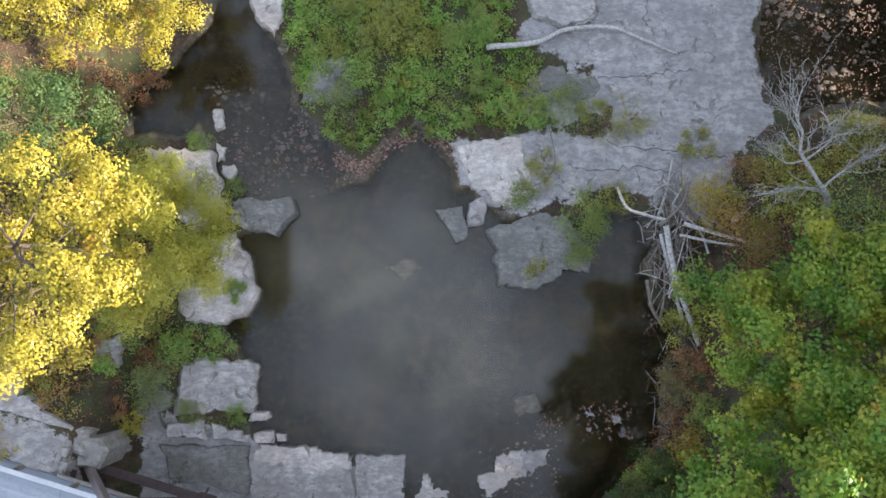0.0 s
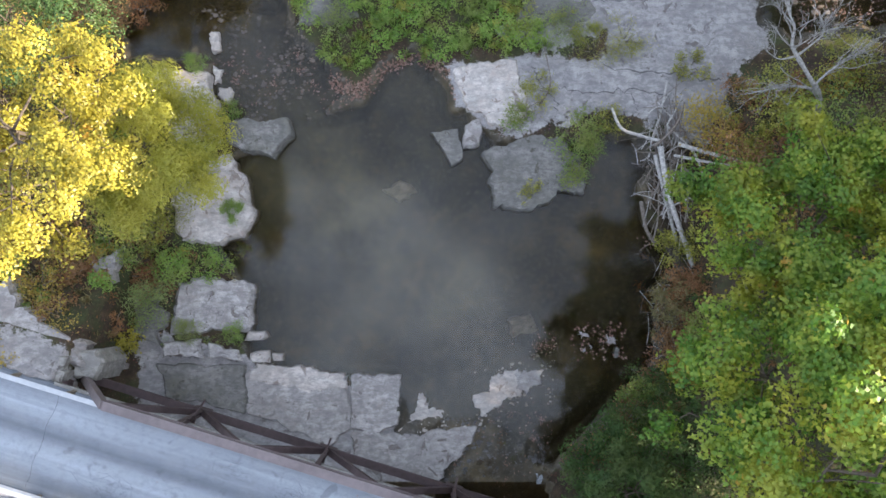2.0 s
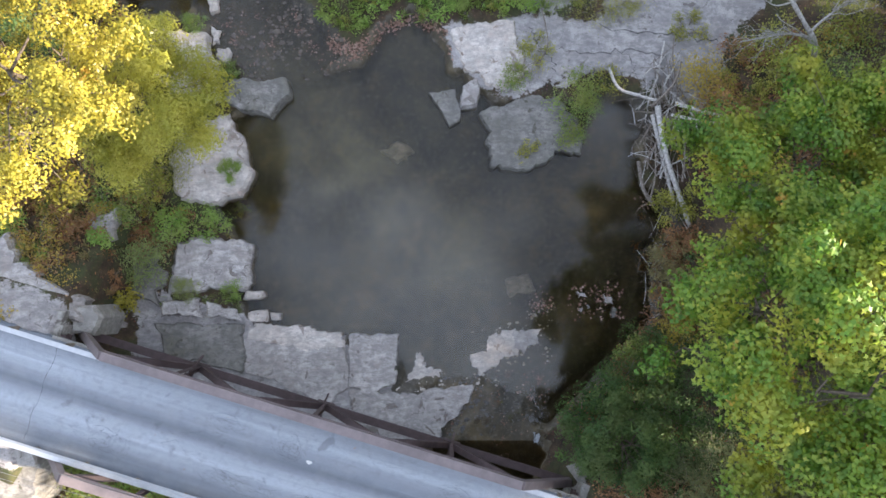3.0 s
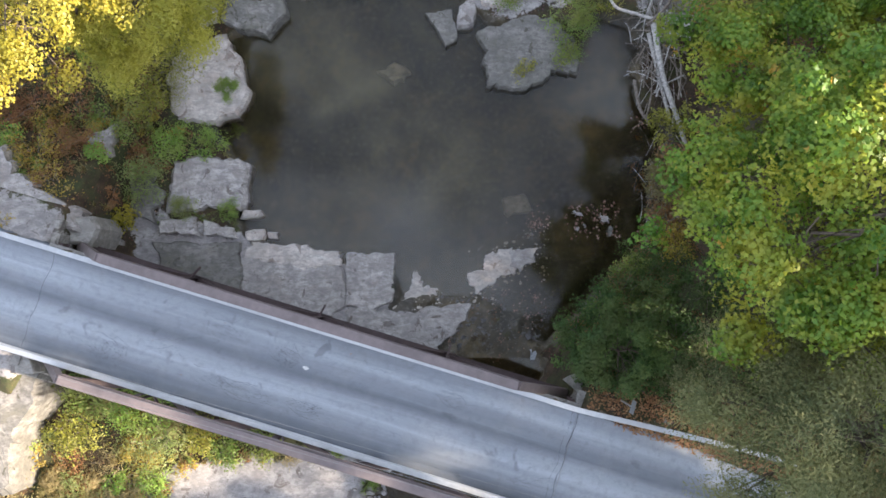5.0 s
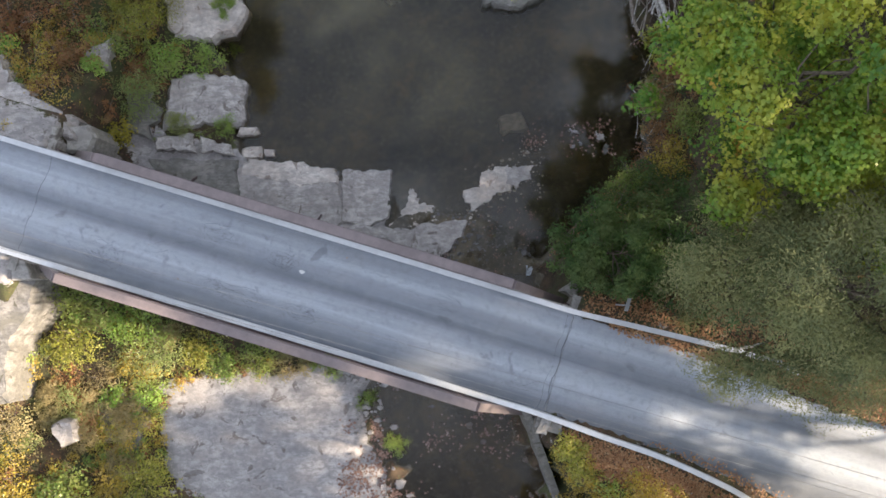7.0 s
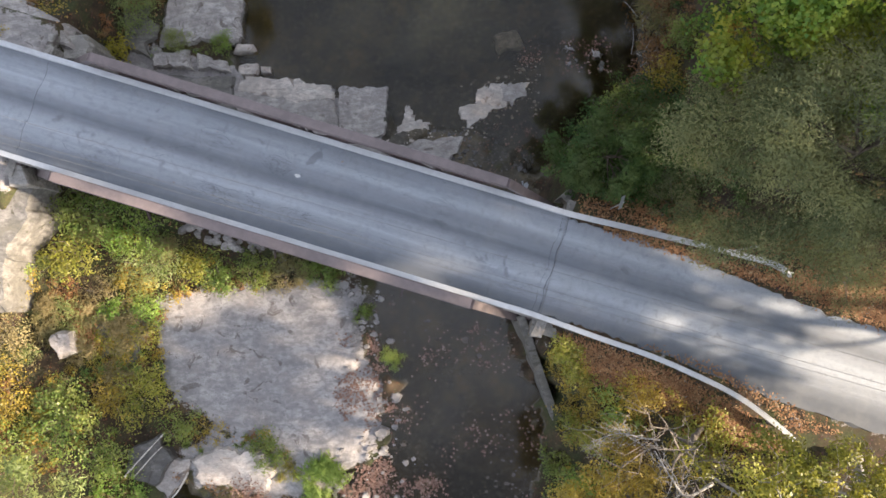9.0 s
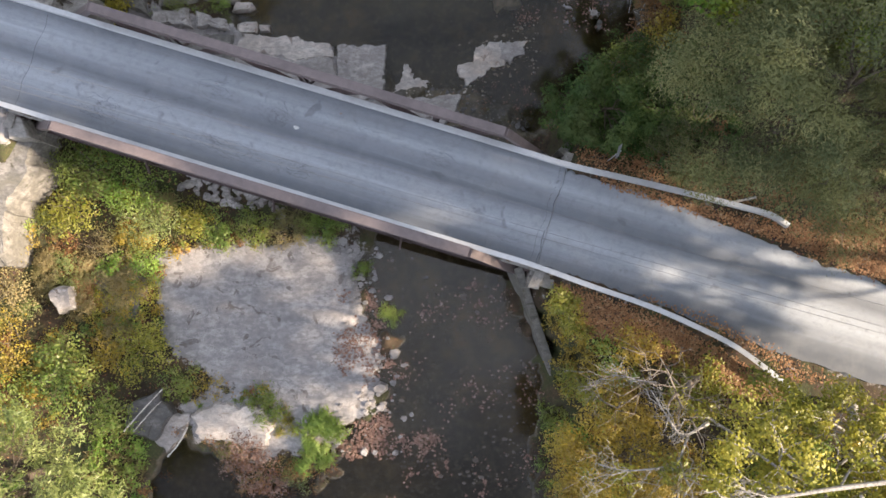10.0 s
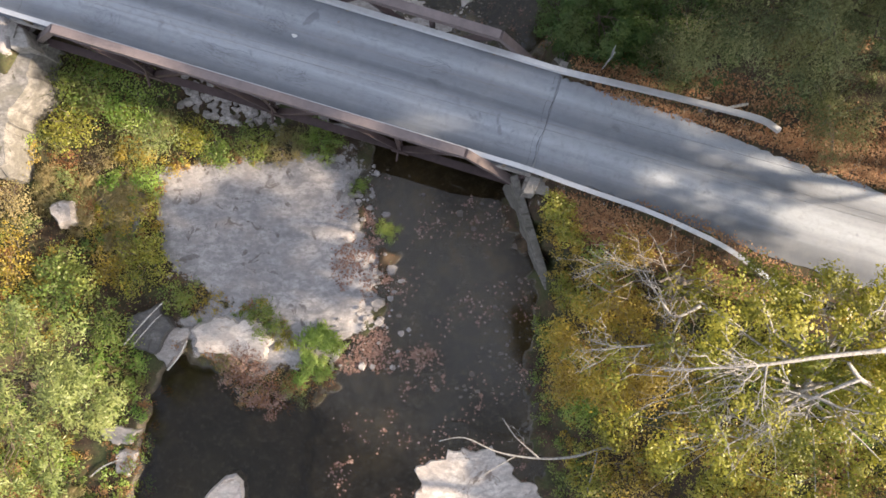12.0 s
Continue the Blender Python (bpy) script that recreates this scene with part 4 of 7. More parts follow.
block("rock_slab", [(-11.6, 5.3), (-8.3, 5.5), (-8.2, 4.6), (-9.1, 3.4), (-10.5, 3.6), (-11.6, 4.3)], -0.3, 1.05, MOSSY_ROCK, "tilted grey rock slab overhanging the pool", "rock", 0.08, 16, 0.08, tilt=(-0.03, 0.05))
block("rock_slab", [(-0.5, 4.9), (1.1, 5.1), (1.3, 3.4), (0.7, 3.1)], -0.6, 0.36, MOSSY_ROCK, "flat triangular grey rock standing in the pool", "rock", 0.06, 17, 0.04)
block("rock", [(1.4, 5.3), (2.3, 5.7), (2.5, 4.9), (2.2, 4.2), (1.4, 4.0)], -0.6, 0.55, GREY_ROCK, "angular grey rock at the pool's edge", "rock", 0.1, 18, 0.06)
block("rock_slab", [(2.7, 3.7), (4.5, 4.5), (6.7, 4.8), (8.1, 2.8), (7.9, 1.5), (6.4, 1.7), (5.2, 0.6), (3.1, 0.8)], -0.6, 0.52, MOSSY_ROCK, "large flat grey rock in the pool with plants growing on it", "rock", 0.1, 19, 0.1)
block("rock_slab", [(0.7, 8.5), (4.2, 8.7), (5.3, 6.0), (3.7, 5.0), (1.2, 5.9)], -0.6, 0.68, PALE_ROCK, "pale stained limestone shelf above the pool", "rock", 0.12, 20, 0.1)
block("rock", [(4.2, 17.4), (5.0, 15.4), (6.8, 15.0), (8.2, 15.3), (8.3, 17.4)], 0, 0.95, GREY_ROCK, "grey boulder with a hollow behind the log", "rock", 0.2, 21, 0.1)
block("rock", [(-10.9, 17.5), (-8.8, 17.3), (-8.7, 15.3), (-9.4, 14.4), (-10.5, 15.6)], -0.4, 0.6, PALE_ROCK, "smooth pale rock beside the dark channel", "rock", 0.2, 22, 0.06)
block("rock", [(-8.1, 11.8), (-6.7, 13.5), (-5.3, 13.7), (-4.5, 11.5), (-5.7, 10.8), (-7.6, 11.1)], 0, 0.72, MOSSY_ROCK, "grey weathered rock among green weeds", "rock", 0.25, 23, 0.16, tilt=(0.02, 0.06))
block("rock_slab", [(-2.1, -11.5), (-1.3, -10.6), (-0.95, -9.3), (-0.6, -10.3), (0.4, -10.5), (0.1, -11.3)], -0.4, 0.06, PALE_ROCK, "thin pale rock just above the shallow water", "rock", 0.04, 24, 0.14, gap=0.1)
block("rock_slab", [(1.9, -9.6), (2.6, -9.3), (3.0, -8.6), (4.4, -8.4), (4.4, -9.6), (3.6, -9.9), (2.9, -10.6), (2.2, -10.9)], -0.4, 0.14, PALE_ROCK, "pale flat rock in the shallows", "rock", 0.05, 25, 0.12, gap=0.1)
block("rock_slab", [(4.2, -8.4), (5.8, -8.2), (5.7, -9.0), (4.8, -9.6), (4.2, -9.3)], -0.4, 0.17, GREY_ROCK, "thin grey slab lying on a paler one", "rock", 0.05, 26, 0.09, gap=0.1)
block("rock_slab", [(-4.6, -11.6), (-2.2, -11.55), (0.5, -11.45), (2.2, -11.1), (2.1, -12.1), (0.4, -13.6), (-0.4, -15.5), (-4.2, -14.0)], -0.4, 0.36, GREY_ROCK, "large flat limestone slab running under the bridge", "rock", 0.08, 27, 0.1)
block("rock", [(-3.2, 1.7), (-2.0, 2.1), (-1.2, 1.6), (-2.2, 1.2)], -1.2, -0.2, PALE_ROCK, "pale rock lying under the water of the pool", "rock", 0.15, 52, 0.1)
block("rock", [(4.0, -5.6), (5.0, -5.3), (5.2, -6.0), (4.3, -6.3)], -1.0, -0.06, GREY_ROCK, "brownish slab just under the shallow water", "rock", 0.1, 53, 0.1)
for i, (x, y, r) in enumerate([(7.9, -6.3, 0.45), (8.4, -7.0, 0.35), (9.3, -6.5, 0.5), (9.7, -7.3, 0.38), (8.0, -7.2, 0.3)]):
    block("rock", [(x - r, y), (x - 0.3 * r, y + 0.8 * r), (x + 0.8 * r, y + 0.5 * r), (x + r, y - 0.4 * r), (x, y - 0.9 * r)], -0.4, 0.10, MOSSY_ROCK if i % 2 else GREY_ROCK, "small pale rock with fallen leaves in the shallows", "rock", 0.06, 30 + i, 0.13, gap=0.09)
block("boulder", [(-19.6, -22.2), (-18.9, -21.8), (-18.5, -21.9), (-18.2, -23.0), (-19.0, -23.3)], 0.2, 2.05, GREY_ROCK, "angular pale boulder among dry weeds", "rock", 0.15, 40, 0.05, tilt=(-0.15, 0.0))
block("rock_slab", [(-15.6, -28.2), (-13.8, -27.3), (-13.1, -28.6), (-14.2, -29.7), (-15.6, -29.4)], 0.2, 1.35, DARK_ROCK, "tilted dark rock slab beside bleached sticks", "rock", 0.1, 41, 0.08, tilt=(0.1, 0.1))
block("rock_slab", [(-13.6, -30.8), (-12.6, -29.7), (-12.2, -28.5), (-13.2, -28.6), (-14.1, -29.9)], 0.0, 1.0, GREY_ROCK, "grey rock slab dipping into the dark pool", "rock", 0.1, 42, 0.06)
block("rock", [(-17.4, -34.0), (-15.8, -33.7), (-14.8, -34.1), (-15.1, -35.0), (-16.6, -35.1)], 0.0, 0.95, GREY_ROCK, "dark rounded rock at the pool's edge", "rock", 0.2, 43, 0.06)
block("rock", [(-16.3, -35.3), (-15.7, -35.0), (-15.1, -35.3), (-15.05, -36.0), (-15.5, -36.5), (-16.2, -36.4)], 0.0, 1.0, GREY_ROCK, "round grey rock with a hollow on top", "rock", 0.15, 44, 0.03)
block("rock", [(-12.0, -38.6), (-11.4, -37.4), (-10.4, -36.5), (-9.8, -36.4), (-9.4, -36.9), (-9.4, -38.6)], -0.3, 0.75, PALE_ROCK, "smooth pale rock rising out of the dark pool", "rock", 0.15, 45, 0.04)
block("rock_slab", [(-0.3, -36.3), (1.6, -35.2), (3.9, -35.2), (5.2, -36.4), (6.6, -37.8), (6.4, -40), (-0.6, -40)], 0.0, 0.52, PALE_ROCK, "pale limestone ledge under the bare branch", "rock", 0.06, 46, 0.12)
block("rock_slab", [(-12.3, -28.7), (-10.4, -27.9), (-8.4, -28.3), (-7.5, -29.4), (-8.1, -30.6), (-10.2, -30.3), (-12.0, -30.0)], 0.0, 1.15, PALE_ROCK, "layered pale limestone ledge above the dark pool", "rock", 0.15, 47, 0.1)


block("rock_slab", [(-17.5, -3.9), (-15.2, -3.7), (-14.8, -5.2), (-15.0, -7.2), (-16.8, -6.9)], -0.2, gz(-16.2, -5.4) + 0.12, MOSSY_ROCK, "dark lichen-stained limestone slab among weeds", "rock", 0.1, 54, 0.14)
block("rock_slab", [(-18.2, -2.6), (-17.1, -2.3), (-16.9, -3.6), (-17.9, -3.8)], -0.2, gz(-17.5, -3.1) + 0.12, GREY_ROCK, "grey limestone slab half hidden by weeds", "rock", 0.1, 55, 0.14)
block("rock_slab", [(-18.4, -20.6), (-16.2, -20.2), (-14.6, -21.4), (-15.4, -23.6), (-17.6, -23.2)], 0.0, gz(-16.4, -21.8) + 0.1, MOSSY_ROCK, "grey flat bedrock between dry weeds", "rock", 0.1, 56, 0.2)
block("rock_slab", [(3.6, 11.2), (5.8, 12.6), (8.6, 12.4), (8.8, 10.9), (6.2, 10.4)], 0.0, gz(6.2, 11.5) + 0.1, MOSSY_ROCK, "dull grey bedrock step between weeds", "rock", 0.1, 57, 0.2)


# ---- joints in the bedrock ----
def rock_joint(pts, w, seed):
    """A dark open joint in the bedrock, following the ground."""
    rng = np.random.default_rng(seed)
    line = smooth_line([(x, y, 0) for x, y in pts], 8)
    b = Bag()
    vs = []
    for i, p in enumerate(line):
        d = line[min(i + 1, len(line) - 1)] - line[max(i - 1, 0)]
        s = Vector((-d.y, d.x, 0)).normalized()
        q = p + s * rng.normal(0, 0.09)
        ww = w * rng.uniform(0.35, 1.4)
        for e in (1, -1):
            g = q + s * (e * ww / 2)
            vs.append((g.x, g.y, gz(g.x, g.y) + 0.018))
    b.add(vs, [(2 * i, 2 * i + 1, 2 * i + 3, 2 * i + 2) for i in range(len(line) - 1)])
    part("rock_joint", b, DARK_ROCK, bpy.data.objects["ground"])


rock_joint([(8.6, 12.2), (10.5, 12.3), (12.2, 12.5), (13.8, 12.7)], 0.060, 1)
rock_joint([(6.6, 7.3), (8.5, 7.0), (10.8, 7.2), (12.8, 6.9)], 0.060, 2)
rock_joint([(9.0, 8.6), (11.5, 8.2), (14.0, 8.0), (15.6, 7.7)], 0.072, 3)
rock_joint([(11.6, 16.8), (11.3, 15.5), (11.8, 14.6)], 0.060, 4)
rock_joint([(5.2, 8.5), (5.6, 7.6), (6.4, 6.8), (6.6, 6.0)], 0.072, 5)
rock_joint([(10.4, 7.2), (10.9, 6.4), (11.0, 5.8)], 0.048, 6)


# ---- plants ----
UP = np.array([0.0, 0.0, 1.0])


def bend_line(a, b, n, rise, jitter, rng):
    a, b = np.array(a, float), np.array(b, float)
    out = []
    for i in range(n):
        t = i / (n - 1)
        p = a + (b - a) * t
        p[2] += rise * math.sin(math.pi * t)
        if 0 < i < n - 1:
            p = p + rng.normal(0, jitter, 3)
        out.append(p)
    return out


def tree(name, label, base, crown, radii, leaf, n_leaf, size, shape, seed, bark=BARK, trunk_r=0.28, limbs=14, clumps=90, clump=0.9, flat=0.55, bias=1.0, bare=0, group="", droop=0.25, hang=False):
    """A tree: a bent tapering trunk, limbs with branches and a crown of single leaves in uneven clumps."""
    rng = np.random.default_rng(seed)
    bx, by, bz = base
    at = Vector((bx, by, bz))
    th = thing(name, label, "tree", group, at=tuple(at))
    c, r = np.array(crown) - np.array(base), np.array(radii)
    b = Bag()
    top = c + np.array([0, 0, 0.55 * r[2]])
    spine = bend_line((0, 0, -0.4), top, 9, 0.0, trunk_r * 0.9, rng)
    rad = [trunk_r * (1.25 - 1.15 * (i / 8)) + 0.02 for i in range(9)]
    rad[0] *= 1.35
    b.tube(spine, rad, 8)
    tips = []
    for i in range(limbs):
        f = rng.uniform(0.38, 0.95)
        k = f * 8
        i0 = int(k)
        p0 = spine[i0] + (spine[min(i0 + 1, 8)] - spine[i0]) * (k - i0)
        ang = i * 2.4 + rng.uniform(-0.4, 0.4)
        el = rng.uniform(-0.35, 0.85)
        reach = rng.uniform(0.65, 0.98)
        p1 = c + r * reach * np.array([math.cos(ang) * math.cos(el), math.sin(ang) * math.cos(el), math.sin(el)])
        ln = bend_line(p0, p1, 6, 0.25, 0.10 * np.linalg.norm(p1 - p0) * 0.35, rng)
        r0 = trunk_r * 0.42 * (1.15 - f * 0.6)
        b.tube(ln, [r0 * (1 - 0.85 * j / 5) + 0.008 for j in range(6)], 6)
        tips.append(p1)
        for s in range(3 + bare):
            j = int(rng.integers(2, 5))
            p2 = ln[j] + rng.normal(0, 1, 3) * r * (0.26 if not bare else 0.34) + (p1 - ln[j]) * 0.55
            far = np.linalg.norm((p2 - c) / r)
            p2 = c + (p2 - c) * min(1.0, 1.08 / far)
            l2 = bend_line(ln[j], p2, 5, 0.1, 0.06 * np.linalg.norm(p2 - ln[j]), rng)
            b.tube(l2, [r0 * 0.4 * (1 - 0.85 * q / 4) + 0.006 for q in range(5)], 5, False)
            tips.append(p2)
            for s2 in range(bare * 2):
                q = int(rng.integers(1, 4))
                p3 = l2[q] + rng.normal(0, 1, 3) * r * 0.16 + (p2 - l2[q]) * 0.5
                b.tube(bend_line(l2[q], p3, 4, 0.05, 0.05, rng), [r0 * 0.17 + 0.004, r0 * 0.12 + 0.003, 0.007, 0.003], 4, False)
    part("trunk", b.mesh("trunk", True), bark, th)
    if not n_leaf:
        return th
    cen = list(tips)
    while len(cen) < clumps:
        ang, sz = rng.uniform(0, 2 * math.pi), rng.uniform(-0.45, 1)
        q = math.sqrt(max(0, 1 - sz * sz))
        s = rng.uniform(0.35, 1.0) ** 0.5
        p = c + r * s * np.array([math.cos(ang) * q, math.sin(ang) * q, sz])
        if float(rough_field(p[0] * 1.3 + seed, p[1] * 1.3 + p[2])) > -0.35:
            cen.append(p)
    size_of = clump * rng.uniform(0.55, 1.45, len(cen))
    P, N, tone, d = lobes(cen, size_of, n_leaf, rng, flat + 0.15, 0.45, 0.4, 0.45 * bias)
    out = d
    S = size * rng.uniform(0.65, 1.25, n_leaf)
    along = None
    if hang:
        along = out * 0.9 + rng.normal(0, 0.4, (n_leaf, 3)) - 0.35 * UP
    part("crown", leaf_mesh("crown", P, N, S, shape, rng, along, droop, tone), leaf, th)
    return th


def bush(x, y, r, h, leaf, label, n=900, size=0.13, shape="oval", seed=0, z=None, name="bush", hang=False, twigs=9):
    """A bush: stems fanning from the foot and clumps of single leaves."""
    rng = np.random.default_rng(seed + int(1000 * abs(x)) + int(77 * abs(y)))
    z0 = gz(x, y) if z is None else z
    th = thing(name, label, "bush", at=(x, y, z0))
    tips = []
    for i in range(twigs):
        b = Bag()
        a = 2 * math.pi * i / twigs + rng.uniform(-0.4, 0.4)
        s = rng.uniform(0.3, 1.25)
        p = np.array([r * s * math.cos(a), r * s * math.sin(a), h * rng.uniform(0.5, 0.98) * max(0.35, 1.1 - 0.5 * s)])
        ln = bend_line((0.1 * math.cos(a), 0.1 * math.sin(a), -0.15), p, 5, 0.1 * h, 0.05, rng)
        b.tube(ln, [0.03, 0.024, 0.018, 0.012, 0.006], 5, False)
        tips.append(p)
        p2 = ln[3] + rng.normal(0, 0.3, 3) * np.array([r, r, 0.5 * h])
        b.tube([ln[2], (ln[2] + p2) / 2 + rng.normal(0, 0.04, 3), p2], [0.014, 0.01, 0.004], 4, False)
        tips.append(np.array([p2[0], p2[1], max(p2[2], 0.15 * h)]))
        part("stem", b, TWIG, th)
    tips = np.array(tips)
    n, size = int(1.25 * n), 1.05 * size
    wide = 0.5 * (r + 0.4 * h) * rng.uniform(0.35, 0.95, len(tips))
    P, N, tone, out = lobes(tips * rng.uniform(0.7, 1.0, (len(tips), 1)), wide, n, rng, 0.75, 0.4, 0.45, 0.75)
    P[:, 2] = np.maximum(P[:, 2], 0.05)
    along = (out + rng.normal(0, 0.4, (n, 3))) if hang else None
    part("foliage", leaf_mesh("foliage", P, N, size * rng.uniform(0.6, 1.3, n), shape, rng, along, 0.25, tone), leaf, th)


def inside_points(poly, n, rng):
    xs, ys = [p[0] for p in poly], [p[1] for p in poly]
    got = np.zeros((0, 2))
    while len(got) < n:
        q = np.stack([rng.uniform(min(xs), max(xs), 2 * n), rng.uniform(min(ys), max(ys), 2 * n)], -1)
        got = np.concatenate([got, q[signed(poly, q[:, 0], q[:, 1]) < 0.15 * rng.normal(0, 1, len(q))]])
    return got[:n]


def surface(q, level=None):
    z = land(q[:, 0], q[:, 1])[0]
    return z if level is None else np.maximum(z, level)


def weeds(name, label, poly, n, size, h, leaf, shape="oval", seed=0, patchy=0.3, upright=False, z=None):
    """Low plants over a stretch of ground, each a small dome of leaves or a fan of blades."""
    rng = np.random.default_rng(seed + 500)
    n = int(1.25 * n)
    m = max(6, n // (16 if upright else 30))
    q = inside_points(poly, m, rng)
    keep = rough_field(q[:, 0] * 1.5 + seed, q[:, 1] * 1.5) > patchy - 0.45 + rng.normal(0, 0.12, m)
    q = q[keep] if keep.sum() > 5 else q
    m = len(q)
    tall = h * np.clip(0.75 + 0.6 * rough_field(q[:, 0] * 1.1 + 3, q[:, 1] * 1.1 + seed), 0.2, 1.7) * rng.uniform(0.5, 1.3, m)
    base = surface(q) if z is None else np.full(m, z)
    if upright:
        w = rng.integers(0, m, n)
        lean = rng.normal(0, 0.5, (n, 3))
        al = UP + lean
        L = size * rng.uniform(0.5, 1.25, n)
        P = np.column_stack([q, base])[w] + rng.normal(0, 0.05, (n, 3)) * np.array([1, 1, 0]) + 0.42 * L[:, None] * al
        N = np.cross(al, rng.normal(0, 1, (n, 3)))
        me = leaf_mesh(name, P, N, L, shape, rng, al, 0.5, rng.uniform(0, 1, m)[w])
    else:
        wide = rng.uniform(0.14, 0.42, m) + 0.15 * tall
        P, N, tone, d = lobes(np.column_stack([q, base + 0.45 * tall]), wide, n, rng, 0.9, 0.4, 0.45, 0.9)
        w_floor = surface(P[:, :2]) if z is None else np.full(n, z)
        P[:, 2] = np.maximum(P[:, 2], w_floor + 0.02)
        me = leaf_mesh(name, P, N, size * rng.uniform(0.6, 1.3, n), shape, rng, None, 0.25, tone)
    tagged(part(name, me, leaf), label, "undergrowth", kind="stuff")


def litter(name, label, poly, n, size, leaf, seed=0, level=None, lift=0.02, patchy=None, z=None):
    """Fallen leaves lying on the ground or floating on the water, many of them drifted together."""
    rng = np.random.default_rng(seed + 900)
    q = inside_points(poly, n, rng)
    if patchy is not None:
        q = q[rough_field(q[:, 0] * 3.3 + seed, q[:, 1] * 3.3) > patchy]
        heap = q[rng.integers(0, len(q), max(3, len(q) // 16))]
        drawn = rng.uniform(0, 1, len(q)) < 0.55
        w = rng.integers(0, len(heap), len(q))
        spread = rng.uniform(0.08, 0.3, len(heap))[w][:, None]
        q = np.where(drawn[:, None], heap[w] + rng.normal(0, 1, q.shape) * spread, q)
    n = len(q)
    base = surface(q, level) if z is None else np.full(n, z)
    P = np.column_stack([q, base + lift + rng.uniform(0, 0.03, n)])
    N = rng.normal(0, 0.22, (n, 3)) + UP
    me = leaf_mesh(name, P, N, size * rng.uniform(0.5, 1.35, n), "maple" if size > 0.13 else "oval", rng)
    tagged(part(name, me, leaf), label, "fallen leaves", kind="stuff")


# trees of the west bank
tree("yellow_tree", "tall tree with bright yellow autumn leaves on the bank", (-17.2, 1.0, gz(-17.2, 1.0)), (-15.4, 1.8, 13.6), (4.3, 4.6, 4.9), YELLOW, 30000, 0.15, "oval", 21, limbs=14, clumps=70, clump=0.8, flat=0.4, bias=1.4, trunk_r=0.24)
tree("olive_tree", "smaller tree with olive and yellowing leaves beside the pale rock", (-16.0, 4.4, gz(-16, 4.4)), (-13.6, 2.4, 7.4), (3.4, 3.7, 4.0), OLIVE_GOLD, 46000, 0.2, "slim", 22, limbs=14, clumps=90, clump=0.85, trunk_r=0.16)
tree("yellow_tree", "broad low tree with dense golden-yellow leaves", (-18.5, 15.5, gz(-18.5, 15.5)), (-16.9, 15.5, 5.8), (5.4, 4.2, 3.0), YELLOW, 36000, 0.15, "oval", 23, limbs=16, clumps=95, clump=0.85, flat=0.4, bias=1.4, trunk_r=0.2)
tree("green_tree", "blue-green leafy tree between yellow trees", (-20.5, 8.2, gz(-20.5, 8.2)), (-18.6, 8.0, 7.3), (3.2, 2.8, 3.6), TEAL, 12000, 0.14, "oval", 24, limbs=12, clumps=70, clump=0.8, trunk_r=0.15)
tree("willow_tree", "pale green willow with fine narrow leaves", (-20.0, -31.5, gz(-20, -31.5)), (-18.3, -31.6, 7.6), (4.3, 4.2, 3.9), SAGE, 22000, 0.24, "slim", 25, limbs=16, clumps=120, clump=0.75, trunk_r=0.2, hang=True)

# trees of the east bank
tree("maple_tree", "green maple with a few orange sprays over the water", (18.0, -2.2, gz(18.0, -2.2)), (14.6, -2.0, 11.8), (4.9, 4.6, 4.4), MAPLE, 40000, 0.17, "maple", 31, limbs=18, clumps=80, clump=1.0, flat=0.35, bias=1.15, trunk_r=0.26, group="maples on the steep bank")
tree("maple_tree", "tall green maple turning yellow at the top", (18.2, -8.4, gz(18.2, -8.4)), (13.6, -8.2, 18.6), (5.6, 5.4, 6.8), TURNING, 60000, 0.17, "maple", 32, limbs=24, clumps=120, clump=1.05, flat=0.35, bias=1.15, trunk_r=0.32, group="maples on the steep bank")
tree("hemlock_tree", "grey-green feathery tree leaning over the road's edge", (17.0, -14.6, gz(17, -14.6)), (13.7, -15.2, 17.4), (5.0, 3.7, 5.4), FEATHER, 125000, 0.14, "slim", 33, limbs=22, clumps=105, clump=1.05, trunk_r=0.24, hang=True, bias=0.8)
tree("shade_tree", "low dark green leafy tree beside the cascade", (9.6, -12.8, gz(9.6, -12.8)), (8.7, -13.4, 5.2), (2.6, 2.0, 2.6), DEEP, 17000, 0.13, "oval", 34, limbs=12, clumps=36, clump=0.55, trunk_r=0.1)
sparse = tree("yellow_green_tree", "tall tree with sparse yellow-green leaves and pale limbs", (18.5, -30.5, gz(18.5, -30.5)), (14.0, -30.2, 12.6), (6.2, 4.4, 4.6), LEMON, 19000, 0.15, "oval", 35, bark=PALE_BARK, limbs=16, clumps=80, clump=0.72, trunk_r=0.24, bare=1)
tree("yellow_green_tree", "leafy yellow-green tree beside the road", (20.5, -27.6, gz(20.5, -27.6)), (17.0, -28.2, 11.8), (3.9, 2.5, 4.2), LEMON, 15000, 0.15, "oval", 46, bark=PALE_BARK, limbs=12, clumps=56, clump=0.62, trunk_r=0.2)
tree("golden_tree", "low tree with golden and rusty small leaves on the bank", (10.5, -29.0, gz(10.5, -29)), (8.7, -28.8, 9.6), (2.9, 3.2, 3.0), GOLD, 22000, 0.12, "oval", 37, bark=TWIG, limbs=14, clumps=90, clump=0.7, trunk_r=0.12)
tree("bare_tree", "leafless pale-limbed tree reaching over the stream bank", (13.5, -26.2, gz(13.5, -26.2)), (9.3, -26.2, 13.0), (3.0, 2.8, 3.2), OLIVE, 0, 0.1, "oval", 39, bark=TWIG, limbs=7, trunk_r=0.11, bare=1)

